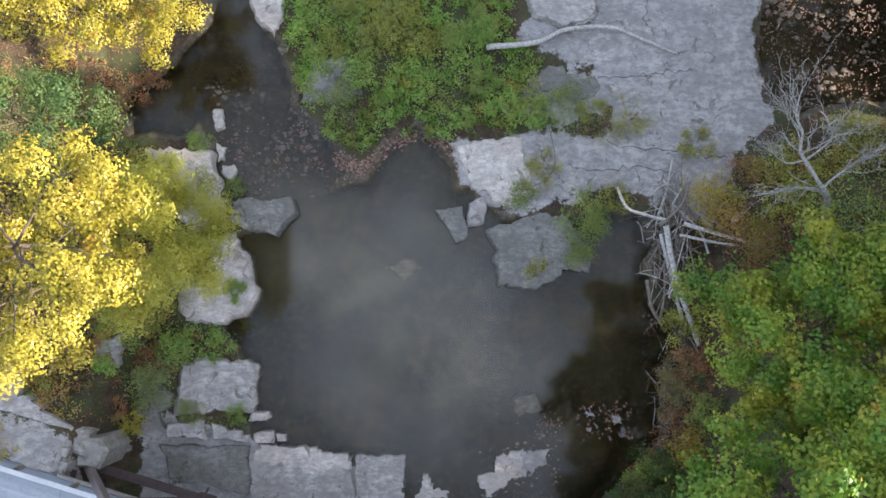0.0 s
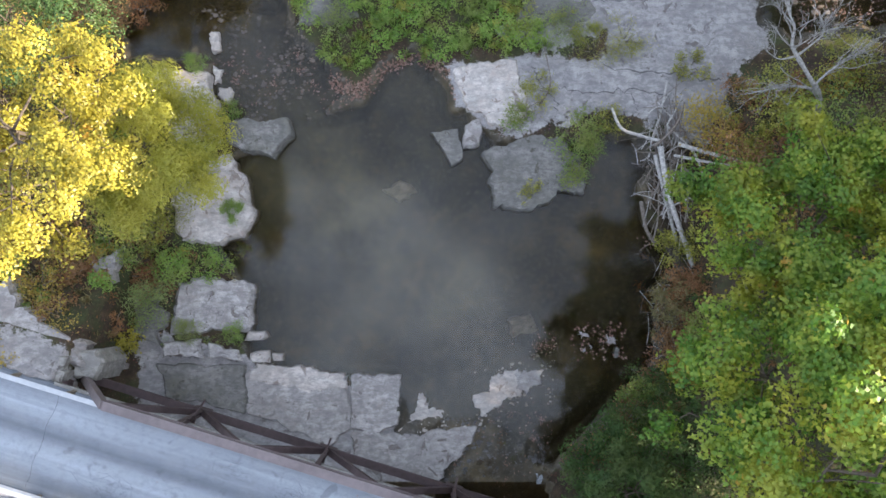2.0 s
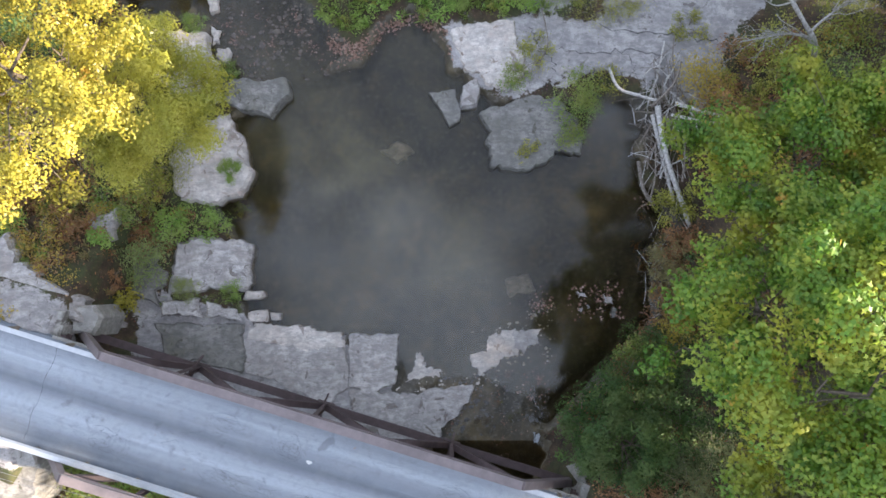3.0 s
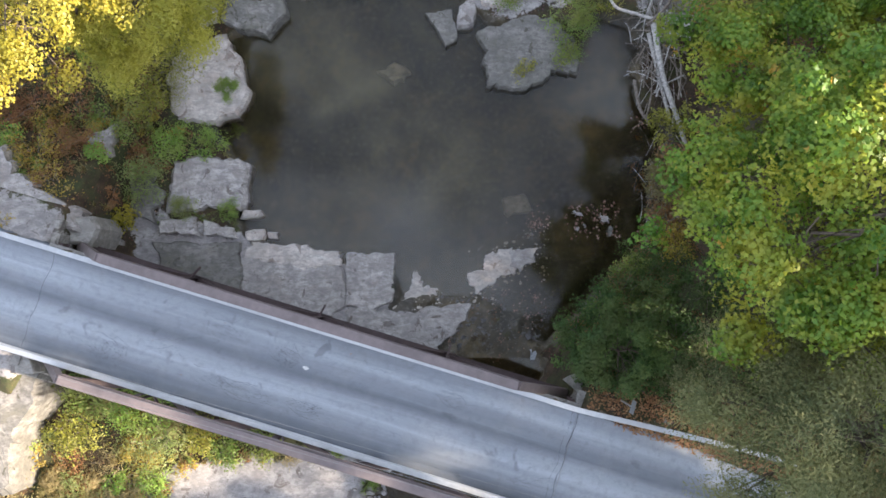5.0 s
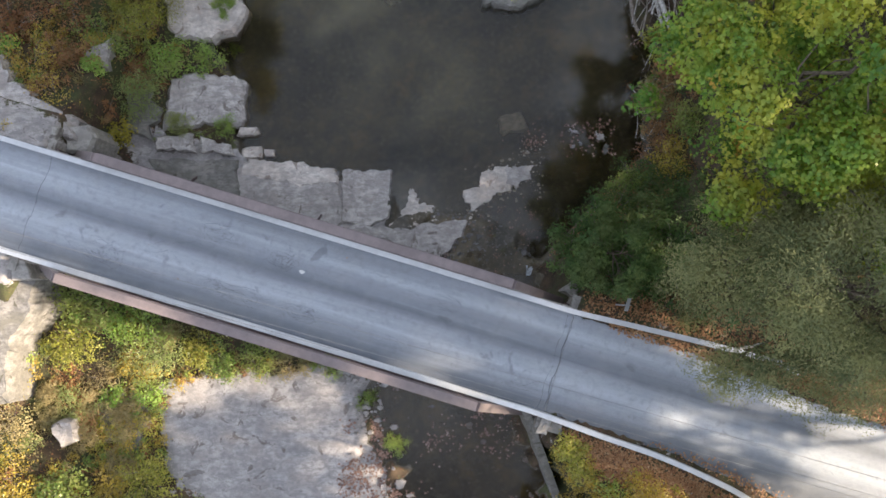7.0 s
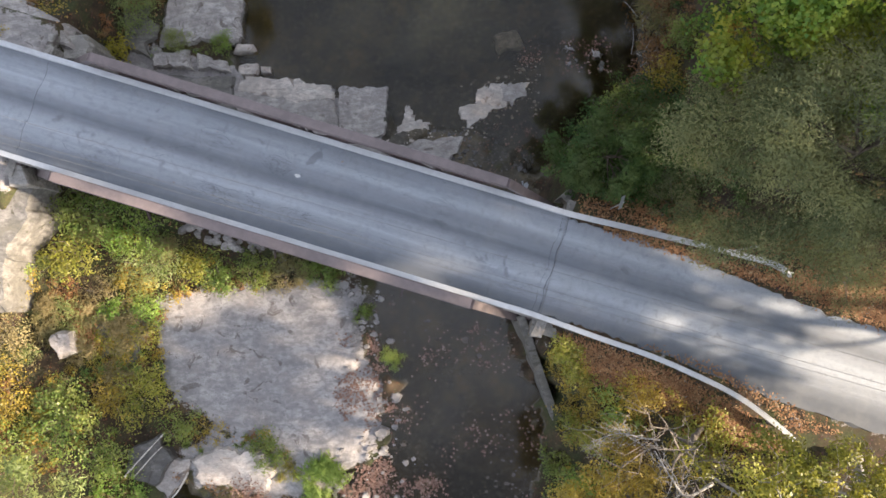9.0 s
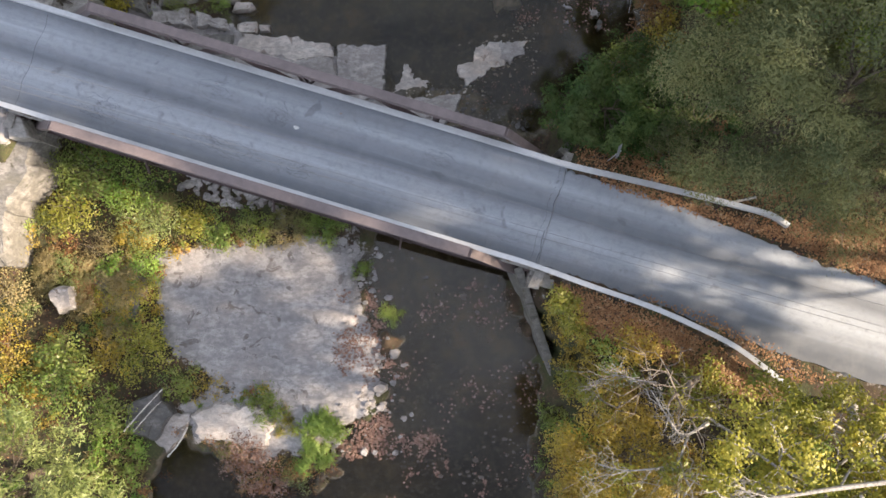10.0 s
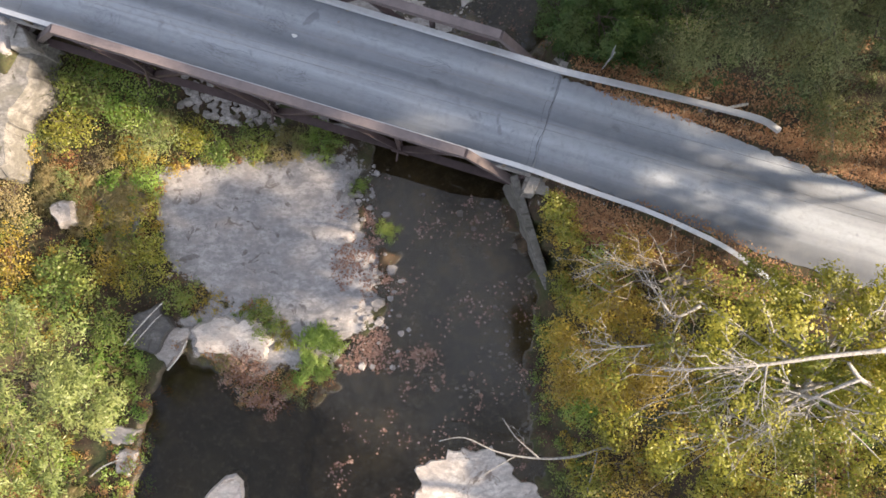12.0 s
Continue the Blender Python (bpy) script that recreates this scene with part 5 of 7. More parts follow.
# unseen trees added on the east slope, above the road, to block the low sun
slope_tree = tree("slope_tree", "tall dense unseen tree added on the slope to cast shade", (29, 22, gz(29, 22)), (29, 22, gz(29, 22) + 14), (6.4, 6.4, 8.6), MAPLE, 9000, 0.62, "kite", 41, limbs=16, clumps=110, clump=1.3, trunk_r=0.34, group="woods on the slope")
for i, (x, y, s) in enumerate([(31, 13, 0.9), (28, 5, 0.82), (33, -1, 0.95), (29, -8, 1.05), (34, -14, 1.1), (38, 6, 0.85), (40, -8, 1.2), (37, 17, 0.9), (39.5, -17.5, 1.2), (33, -18.3, 1.06), (30, 33, 1.1), (46, -21.5, 0.9), (30, 9.5, 0.85), (36, 11.5, 0.85), (36, -4, 0.75)]):
    m = copy_thing(slope_tree, pose(x, y, gz(x, y) - 0.2, 0, 0, 70 * i))
    m.scale = (1.05 * s, 1.05 * s, s)
# lower out-of-view crowns added to stop sun passing under the tall ones
low_unseen_tree = tree("slope_tree", "broad yellow unseen tree added on the slope to cast shade", (33, 9, gz(33, 9)), (33, 9, gz(33, 9) + 5.5), (6.0, 5.2, 4.2), YELLOW, 4000, 0.5, "kite", 42, limbs=12, clumps=70, clump=1.2, trunk_r=0.2, group="woods on the slope")
for x, y, turn in ((34, 16, 130), (34, 22.5, 250), (36, 29, 10), (31, 2, 300), (27.5, -3.5, 40), (27.5, -9.5, 200), (28.0, 3.0, 90), (31.0, 7.5, 160), (31.5, 12.5, 20), (33, -7, 75), (29.5, -14.0, 120)):
    copy_thing(low_unseen_tree, pose(x, y, gz(x, y) - 0.2, 0, 0, turn))
# thin out-of-view crowns added to dapple sun on the road and south bank
sparse_unseen = tree("sparse_slope_tree", "sparse unseen autumn tree added on the slope to dapple the sun", (35, -24, gz(35, -24)), (34, -24, gz(35, -24) + 9.5), (6.4, 4.6, 5.0), LEMON, 2600, 0.42, "kite", 43, bark=PALE_BARK, limbs=16, clumps=60, clump=0.9, trunk_r=0.24, group="woods on the slope")
for x, y, s, turn in ((45, -24.5, 1.1, 130), (22.5, -41, 1.0, 150), (29, -38, 1.0, 20)):
    m = copy_thing(sparse_unseen, pose(x, y, gz(x, y) - 0.2, 0, 0, turn))
    m.scale = (s, s, s)

# ---- bushes, place by place ----
bush(-2.6, 15.4, 2.3, 3.0, OLIVE, "large olive-yellow bush among weeds", 2600, 0.12)
bush(-4.6, 12.6, 1.1, 1.2, FRESH, "green leafy bush beside a grey rock", 800, 0.12)
bush(0.6, 13.2, 1.4, 1.3, FRESH, "green leafy bush among weeds", 1100, 0.12)
bush(-7.6, 14.6, 1.2, 1.4, FRESH, "green bush at the dark channel", 900, 0.12)
bush(6.9, 10.7, 1.6, 1.8, SAGE, "grey-green shrub on the rock shelf", 2000, 0.11, "slim", hang=True)
bush(8.6, 9.4, 1.0, 1.2, OLIVE, "small olive shrub on the rock shelf", 800, 0.1, "slim", hang=True)
bush(10.2, 9.9, 1.2, 1.6, OLIVE, "dark olive shrub on the rock shelf", 1300, 0.11, "slim", hang=True)
bush(13.9, 8.4, 1.0, 1.1, OLIVE, "low olive shrub in a rock joint", 800, 0.1)
bush(4.4, 5.6, 0.9, 0.7, GREEN, "bright green plant at the shelf's edge", 700, 0.11, z=0.5)
bush(5.4, 7.3, 1.0, 0.8, OLIVE, "dull green plant in a rock cleft", 700, 0.1, z=0.55)
bush(7.9, 4.3, 1.5, 1.6, GREEN, "dense green bush growing on the flat rock", 2400, 0.11, z=0.5)
bush(7.3, 2.6, 0.9, 0.8, GREEN, "dense green bush growing on the flat rock", 800, 0.11, z=0.5)
bush(5.0, 1.6, 0.6, 0.35, OLIVE, "small low plant on the flat rock", 350, 0.09, z=0.5)
bush(9.6, 5.6, 0.9, 0.9, OLIVE, "low shrub beside the driftwood", 600, 0.1)
bush(14.6, 5.0, 1.5, 4.0, GOLD, "tall golden-orange bush on the bank", 1700, 0.13)
bush(16.6, 3.2, 1.8, 3.5, RUST, "rust-brown bush below the bare tree", 1600, 0.12)
bush(18.6, 6.6, 1.8, 3.0, OLIVE, "dark olive bush below the bare tree", 1700, 0.13)
bush(16.4, 7.0, 1.0, 1.6, RUST, "reddish-brown twiggy bush at the rock's edge", 700, 0.1)
bush(20.8, 4.4, 2.2, 3.5, GREEN, "dark green bush on the slope", 2200, 0.14)
bush(18.5, 0.4, 2.2, 3.5, RUST, "brown-leaved bush in the shade of the maple", 1800, 0.13)
bush(22.0, 8.0, 2.0, 3.0, OLIVE, "olive bush beside the leafy stream", 1700, 0.13)
bush(-11.1, 0.5, 0.62, 0.45, GRASS, "grassy green tuft on the pale rock", 900, 0.2, "blade", z=0.72, hang=True, name="grass_tuft")
bush(-13.4, 8.6, 0.6, 0.6, GRASS, "green tuft at the end of the pale rock", 700, 0.2, "blade", z=0.7, hang=True, name="grass_tuft")
bush(-11.5, 6.1, 0.65, 0.6, GREEN, "green plant beside the riffle", 500, 0.11)
bush(-10.9, -1.6, 0.45, 0.4, GREEN, "small green plant at the water's edge", 300, 0.1)
bush(-13.2, 5.4, 1.5, 2.6, OLIVE, "olive bush overhanging the pale rock", 1500, 0.12)
bush(-14.3, 1.9, 1.6, 3.6, OLIVE, "olive bush under the yellow tree", 1700, 0.12)
bush(-15.4, -0.6, 1.5, 2.4, OLIVE, "olive-yellow bush under the yellow tree", 1400, 0.12)
bush(-14.6, 0.4, 1.3, 1.4, OLIVE, "olive bush creeping over the pale slab", 1400, 0.11, "slim", hang=True, z=0.6)
bush(-14.0, 2.9, 1.2, 1.6, OLIVE, "olive bush creeping over the pale slab", 1400, 0.11, "slim", hang=True, z=0.6)
bush(-15.0, 6.6, 1.3, 1.8, OLIVE, "olive bush over the pale rock shelf", 1400, 0.11, "slim", hang=True, z=0.8)
bush(-13.6, -6.0, 0.7, 0.5, SAGE, "low pale grass over the slab's edge", 700, 0.2, "blade", hang=True, z=0.65, name="grass_tuft")
bush(-11.0, -6.2, 0.6, 0.5, GRASS, "thin grass in the slab joint", 500, 0.22, "blade", hang=True, z=0.6, name="grass_tuft")
bush(-17.4, -2.0, 1.4, 1.6, GREEN, "green bush among dry weeds", 1200, 0.12)
bush(-14.2, -2.4, 1.3, 1.0, FRESH, "green leafy bush above the grey slab", 1300, 0.12)
bush(-12.3, -2.6, 1.0, 0.8, FRESH, "green weeds hanging to the water", 900, 0.11)
bush(-15.6, -4.4, 1.4, 1.6, SAGE, "pale feathery shrub drooping over the slab", 2000, 0.16, "slim", hang=True, z=0.6)
bush(-16.6, -6.6, 0.75, 1.9, YELLOW, "small bright yellow sapling beside the slabs", 420, 0.17)
bush(-20.4, -3.6, 1.4, 1.2, GOLD, "golden weedy bush on the bank", 900, 0.12)
bush(-22.0, -1.2, 1.7, 1.6, RUST, "rust-brown dry bush on the bank", 1300, 0.11)
bush(-19.2, 0.2, 1.5, 1.5, RUST, "brown dry bush on the bank", 1000, 0.11)
bush(-18.9, -5.2, 0.9, 0.9, GOLD, "yellow weedy plant beside the wing wall", 500, 0.11)
bush(-18.6, 11.0, 1.6, 1.3, RUST, "rust-brown bush hanging over the dark channel", 1500, 0.12)
bush(-16.4, 11.9, 0.9, 0.7, RUST, "clump of brown leaves over the dark channel", 700, 0.12, z=0.2)
bush(-16.8, 6.6, 1.6, 2.2, OLIVE, "dark olive bush between the trees", 1500, 0.12)
bush(-17.6, -15.3, 1.8, 3.2, GREEN, "green and yellow bush below the bridge", 2200, 0.13)
bush(-18.6, -17.6, 1.4, 2.4, OLIVE, "yellow-green bush beside the wing wall", 1300, 0.13)
bush(-15.2, -16.6, 1.6, 2.8, FRESH, "dense green bush below the bridge", 1900, 0.12)
bush(-14.2, -18.4, 1.7, 3.4, SAGE, "pale yellow-green bush with feathery leaves", 2300, 0.14, "slim", hang=True)
bush(-12.2, -18.4, 1.0, 1.5, OLIVE, "yellow-green flowering bush beside the rubble", 900, 0.11)
bush(-11.0, -19.0, 1.0, 1.2, GREEN, "green bush at the ledge's edge", 1000, 0.12)
bush(-9.0, -18.5, 1.0, 1.0, GREEN, "green bush at the ledge's edge", 900, 0.12)
bush(-7.1, -18.9, 1.1, 0.9, STRAW, "dry straw-coloured grass clump at the ledge", 1000, 0.3, "blade", hang=True, name="grass_tuft")
bush(-5.4, -18.4, 1.0, 0.9, GRASS, "green grass clump at the ledge", 1100, 0.28, "blade", hang=True, name="grass_tuft")
bush(-17.2, -20.0, 1.3, 1.1, STRAW, "dry pale twiggy bush", 700, 0.25, "blade", hang=True)
bush(-14.7, -20.6, 0.9, 1.2, FRESH, "green bush beside the pale ledge", 800, 0.11)
bush(-15.0, -22.3, 0.8, 0.8, OLIVE, "low olive bush beside the ledge", 500, 0.11)
bush(-14.7, -24.9, 1.3, 2.2, OLIVE, "bright yellow-green bush beside the ledge", 1700, 0.13)
bush(-18.7, -26.2, 1.8, 3.0, GREEN, "bright green bush with broad leaves", 2000, 0.15)
bush(-16.5, -25.4, 1.2, 1.6, GOLD, "golden-leaved bush beside green ones", 900, 0.12)
bush(-21.8, -22.0, 1.6, 1.8, STRAW, "sunlit straw-coloured bush on the bank", 1400, 0.12)
bush(-21.4, -25.0, 1.6, 2.0, GOLD, "golden dry bush on the bank", 1200, 0.12)
bush(-16.6, -28.6, 1.3, 1.6, GREEN, "green bush beside the tilted rock", 1100, 0.13)
bush(-12.8, -27.0, 1.0, 0.9, GREEN, "green bush on the ledge's edge", 800, 0.12)
bush(-11.6, -27.2, 0.8, 0.7, GOLD, "yellow weeds on the ledge", 500, 0.1)
bush(-8.4, -28.2, 1.0, 0.8, GREEN, "green and straw clump in the ledge's joint", 800, 0.12, z=0.9)
bush(-7.0, -29.3, 0.55, 0.4, OLIVE, "round olive cushion plant on the rock", 420, 0.08, z=0.85)
bush(-5.3, -29.3, 1.0, 1.2, GRASS, "green reedy clump at the water's edge", 1300, 0.4, "blade", hang=True, name="grass_tuft")
bush(-5.6, -30.6, 0.9, 0.9, GRASS, "green reedy clump at the water's edge", 900, 0.4, "blade", hang=True, name="grass_tuft")
bush(-9.2, -31.0, 1.2, 0.9, PINK, "dry brown bush at the dark pool", 1100, 0.12)
bush(-8.2, -32.3, 1.0, 0.7, PINK, "faded reddish-brown clump at the pool's edge", 900, 0.12, z=0.4)
bush(-6.9, -31.8, 0.9, 0.8, SAGE, "grey-green twiggy clump at the pool's edge", 800, 0.12, "slim", z=0.4)
bush(-10.4, -30.4, 0.6, 0.5, STRAW, "straw-coloured grass clump above the pool", 500, 0.25, "blade", hang=True, name="grass_tuft", z=0.8)
bush(-1.75, -23.3, 0.6, 0.5, GRASS, "green tuft growing in the stream bed", 700, 0.22, "blade", hang=True, name="grass_tuft")
bush(-3.2, -20.8, 0.45, 0.5, GRASS, "small green tuft in a rock joint", 400, 0.2, "blade", hang=True, name="grass_tuft")
bush(6.9, -22.6, 0.9, 1.0, OLIVE, "yellow-green bush beside the bearing block", 900, 0.13)
bush(7.6, -23.8, 0.9, 0.9, OLIVE, "yellow-green bush above the wing wall", 700, 0.12)
bush(12.6, -4.8, 1.0, 1.0, STRAW, "dry brown reeds at the pool's edge", 700, 0.35, "blade", hang=True, name="reed_clump")
bush(12.8, -6.6, 1.0, 0.9, RUST, "dry reddish twigs and leaves at the pool's edge", 700, 0.13)
bush(11.6, -9.0, 1.2, 1.4, DEEP, "dark green bush under the maple", 1200, 0.12)
bush(9.9, -10.8, 1.2, 1.4, DEEP, "dark green bush beside the pool", 1200, 0.12)
bush(12.6, -13.0, 1.8, 2.4, DEEP, "dark green bush on the steep bank", 1800, 0.12)
bush(12.4, -15.6, 1.5, 2.0, FEATHER, "grey-green shrub behind the guard rail", 4000, 0.2, "blade", hang=True)
bush(19.6, -18.2, 2.0, 2.6, FEATHER, "grey-green shrub behind the leaf litter", 5000, 0.2, "blade", hang=True)
bush(8.2, -31.8, 1.4, 1.2, GREEN, "green bank plants beside the stream", 1600, 0.12)
bush(7.2, -28.8, 0.9, 0.8, GREEN, "green bank plants beside the stream", 900, 0.11)
bush(7.8, -26.6, 1.0, 1.0, OLIVE, "olive bush on the bank", 800, 0.11)
bush(10.6, -24.8, 1.3, 1.4, GOLD, "golden bush below the guard rail", 1200, 0.12)
bush(13.6, -27.0, 1.5, 2.0, OLIVE, "yellow-green bush below the guard rail", 1500, 0.14)
bush(16.0, -28.6, 1.7, 2.6, OLIVE, "yellow-green bush near the road", 1800, 0.15)
bush(13.0, -32.4, 2.0, 3.0, GOLD, "golden bush on the bank", 2000, 0.13)
bush(16.6, -33.5, 2.0, 3.0, OLIVE, "yellow-green bush on the bank", 2000, 0.14)
bush(11.0, -35.5, 1.8, 2.4, GOLD, "golden bush on the bank", 1700, 0.13)
bush(20.0, -31.0, 2.2, 3.2, OLIVE, "yellow-green bush on the bank", 2000, 0.15)
bush(-22.5, -28.5, 2.0, 2.6, GREEN, "green bush behind the willow", 1800, 0.14)
bush(-20.0, -36.0, 1.8, 1.6, GREEN, "green bush below the willow", 1600, 0.13)

weeds_shore = [(-13.0, -29.6), (-11.0, -30.2), (-9.4, -33.2), (-6.0, -33.2), (-4.6, -31.2), (-5.4, -30.4), (-8.6, -30.8), (-11.6, -29.8)]

for x, y, r, h in ((7.7, -12.7, 1.1, 1.5), (8.9, -11.7, 1.2, 1.6), (10.3, -12.4, 1.4, 1.9), (7.7, -14.2, 1.0, 1.4), (10.9, -14.2, 1.4, 1.8), (11.4, -11.0, 1.3, 1.6)):
    bush(x, y, r, h, DEEP, "dark green leafy bush on the bank beside the pool", 1500, 0.14)

# ---- bushes scattered through the thickets ----
def thicket(poly, n, kinds, seed, r=(0.5, 1.2), h=(0.5, 1.3)):
    rng = np.random.default_rng(seed)
    q = inside_points(poly, n, rng)
    for i, (x, y) in enumerate(q):
        leaf, word, shape, size = kinds[int(rng.integers(0, len(kinds)))]
        rr = rng.uniform(*r)
        bush(float(x), float(y), rr, rng.uniform(*h), leaf, word + " in the undergrowth", int(620 * rr * rr + 200), size, shape, seed + i, twigs=6, hang=shape != "oval")


K_GREEN = (FRESH, "low fresh green bush", "oval", 0.13)
K_OLIVE = (OLIVE, "low olive-yellow bush", "oval", 0.12)
K_GOLD = (GOLD, "low golden-yellow bush", "oval", 0.11)
K_RUST = (RUST, "low rusty brown bush", "oval", 0.11)
K_STRAW = (STRAW, "clump of dry straw grass", "blade", 0.34)
K_GRASS = (GRASS, "clump of long green grass", "blade", 0.36)
K_SAGE = (SAGE, "low pale feathery bush", "slim", 0.14)
thicket([(-8, 17), (-7.4, 12), (-5.4, 9), (-2.4, 10), (3, 10), (5.5, 10.5), (3.4, 14.4), (3.4, 17)], 22, [K_GREEN, K_GREEN, K_GRASS, K_OLIVE, K_SAGE], 301)
thicket([(-25, 14), (-18.4, 8), (-16.6, 3), (-16, -2), (-14.5, -2.6), (-16.4, -6), (-19, -5), (-25, -1)], 26, [K_RUST, K_GREEN, K_GOLD, K_STRAW, K_OLIVE, K_RUST], 302)
thicket([(-25, -22), (-20, -17), (-18.4, -14.4), (-14, -15.6), (-10, -18.4), (-14.4, -20.6), (-15, -25), (-16, -28), (-19, -28), (-25, -28)], 34, [K_GREEN, K_OLIVE, K_GOLD, K_STRAW, K_SAGE, K_STRAW, K_RUST], 303)
thicket([(-14.6, -32), (-15.8, -33), (-19, -35), (-17.5, -42), (-25, -42), (-22, -28)], 12, [K_GREEN, K_RUST, K_STRAW], 304)
thicket([(7.6, -23), (10, -24.6), (16, -28.4), (24, -29), (24, -42), (10.5, -42), (8.2, -32), (8, -26.6)], 34, [K_GOLD, K_OLIVE, K_OLIVE, K_GOLD, K_RUST, K_GREEN], 305, (0.7, 1.5), (0.8, 2.0))
thicket([(15.6, 7), (21, 8.8), (25, 9), (24, -1), (17, 0), (15.6, 2)], 18, [K_RUST, K_RUST, K_OLIVE, K_GOLD], 306)

# ---- low growth ----
ISLAND = [(-8.6, 18), (-8.2, 11.2), (-5.9, 8.5), (-4.5, 8.2), (-2.6, 9.4), (0, 9.0), (3, 9.3), (6.3, 9.6), (6.6, 11.0), (4, 11.2), (5.4, 13), (3.6, 14.6), (4, 18)]
weeds("weeds", "dense green weeds on the river island", ISLAND, 17000, 0.13, 0.6, FRESH, seed=1)
weeds("weeds", "olive and dry weeds on the river island", ISLAND, 4500, 0.11, 0.6, OLIVE, seed=2, patchy=0.6)
weeds("grass", "long grass blades on the river island", ISLAND, 7000, 0.5, 0.4, GRASS, "blade", seed=3, upright=True)
WEST_BANK = [(-26, 20), (-14.5, 17), (-16, 13), (-19, 11), (-17, 8.4), (-16, 4), (-15, 2), (-14.8, -1.4), (-11.5, -2.2), (-11, -3), (-14, -3.4), (-15, -6.2), (-17.5, -6.6), (-19, -5.6), (-26, -1.5)]
weeds("weeds", "brown and rusty undergrowth on the west bank", WEST_BANK, 11000, 0.11, 0.5, RUST, seed=4, patchy=0.45)
weeds("weeds", "green undergrowth on the west bank", WEST_BANK, 6500, 0.12, 0.55, GREEN, seed=5, patchy=0.65)
weeds("weeds", "golden undergrowth on the west bank", WEST_BANK, 7000, 0.11, 0.6, GOLD, seed=6, patchy=0.6)
weeds("grass", "dry grass on the west bank", WEST_BANK, 9000, 0.42, 0.4, STRAW, "blade", seed=7, upright=True)
SOUTH_BANK = [(-26, -19), (-20.4, -20.5), (-19.4, -15), (-18.6, -13.6), (-13.5, -14.6), (-12.9, -17.3), (-9, -18.2), (-4.6, -18.0), (-4.2, -19.2), (-8, -19.6), (-13.6, -20.1), (-14.2, -24), (-12, -26.2), (-8, -27.6), (-12.6, -27.8), (-15.5, -27), (-14.6, -31), (-15.5, -33.2), (-18, -34), (-17, -38), (-18, -43), (-28, -43)]
weeds("weeds", "green and yellow undergrowth south of the bridge", SOUTH_BANK, 12000, 0.12, 0.6, GREEN, seed=8, patchy=0.55)
weeds("weeds", "golden undergrowth south of the bridge", SOUTH_BANK, 11000, 0.11, 0.6, GOLD, seed=9, patchy=0.5)
weeds("weeds", "brown dry undergrowth south of the bridge", SOUTH_BANK, 7000, 0.1, 0.4, RUST, seed=10, patchy=0.55)
weeds("grass", "dry grass south of the bridge", SOUTH_BANK, 7000, 0.42, 0.4, STRAW, "blade", seed=11, upright=True)
EAST_BANK = [(15, 7), (21, 9.3), (27, 9.5), (27, -16), (18, -18), (9.6, -15.6), (9.6, -11.8), (12.8, -8), (13.2, -4.4), (14.6, -2), (14.8, 3)]
weeds("weeds", "dark green undergrowth on the steep east bank", EAST_BANK, 13000, 0.13, 0.6, DEEP, seed=12, patchy=0.4)
weeds("weeds", "brown undergrowth on the steep east bank", EAST_BANK, 10000, 0.12, 0.4, RUST, seed=13, patchy=0.4)
SOUTHEAST_BANK = [(6.6, -22.4), (9, -23.4), (12.4, -24.6), (15, -26.6), (17.5, -28), (24, -28), (27, -43), (9, -43), (7.3, -33), (7.6, -26.4)]
weeds("weeds", "golden undergrowth on the southeast bank", SOUTHEAST_BANK, 13000, 0.12, 0.6, GOLD, seed=14, patchy=0.4)
weeds("weeds", "yellow-green undergrowth on the southeast bank", SOUTHEAST_BANK, 10000, 0.13, 0.7, OLIVE, seed=15, patchy=0.5)
weeds("weeds", "yellow and green plants on the road shoulder", [(-27, -2.6), (-20.5, -6.2), (-19.6, -7.8), (-27, -5.6)], 1600, 0.12, 0.35, GOLD, seed=23, patchy=0.75)
weeds("weeds", "plants along the foot of the wing wall", [(5.9, -22.4), (7.4, -22.4), (9, -26), (8.6, -28), (7.2, -27.4), (7.0, -25)], 3000, 0.12, 0.5, GOLD, seed=22, patchy=0.1)
weeds("weeds", "green plants along the stream's edge", [(6.2, -27), (7.6, -26.4), (8.6, -33), (10, -42), (8.2, -42), (6.4, -33)], 3500, 0.11, 0.4, GREEN, seed=16, patchy=0.2)
weeds("grass", "moss and grass in the joints between slabs", [(-15, -6.3), (-10.6, -6.5), (-10.5, -6.95), (-15, -6.7)], 700, 0.16, 0.1, GRASS, "blade", seed=17, upright=True, z=0.5)
weeds("grass", "grass on the layered ledge", [(-13.3, -26.6), (-9.6, -27.3), (-7.2, -28.6), (-8.0, -28.9), (-12.6, -27.9)], 1500, 0.26, 0.2, GRASS, "blade", seed=18, upright=True)
weeds("weeds", "low plants on the rock shelf", [(3.2, 10.6), (9.6, 8.5), (13.5, 8.0), (13.5, 8.5), (9.8, 9.4), (8, 11.6), (4, 12)], 2600, 0.09, 0.3, OLIVE, seed=19, patchy=0.5)

weeds("weeds", "brown dry plants around the dark pool", weeds_shore, 2600, 0.1, 0.35, RUST, seed=20, patchy=0.3)
weeds("grass", "straw and grass around the dark pool", weeds_shore, 1500, 0.3, 0.3, STRAW, "blade", seed=21, upright=True)

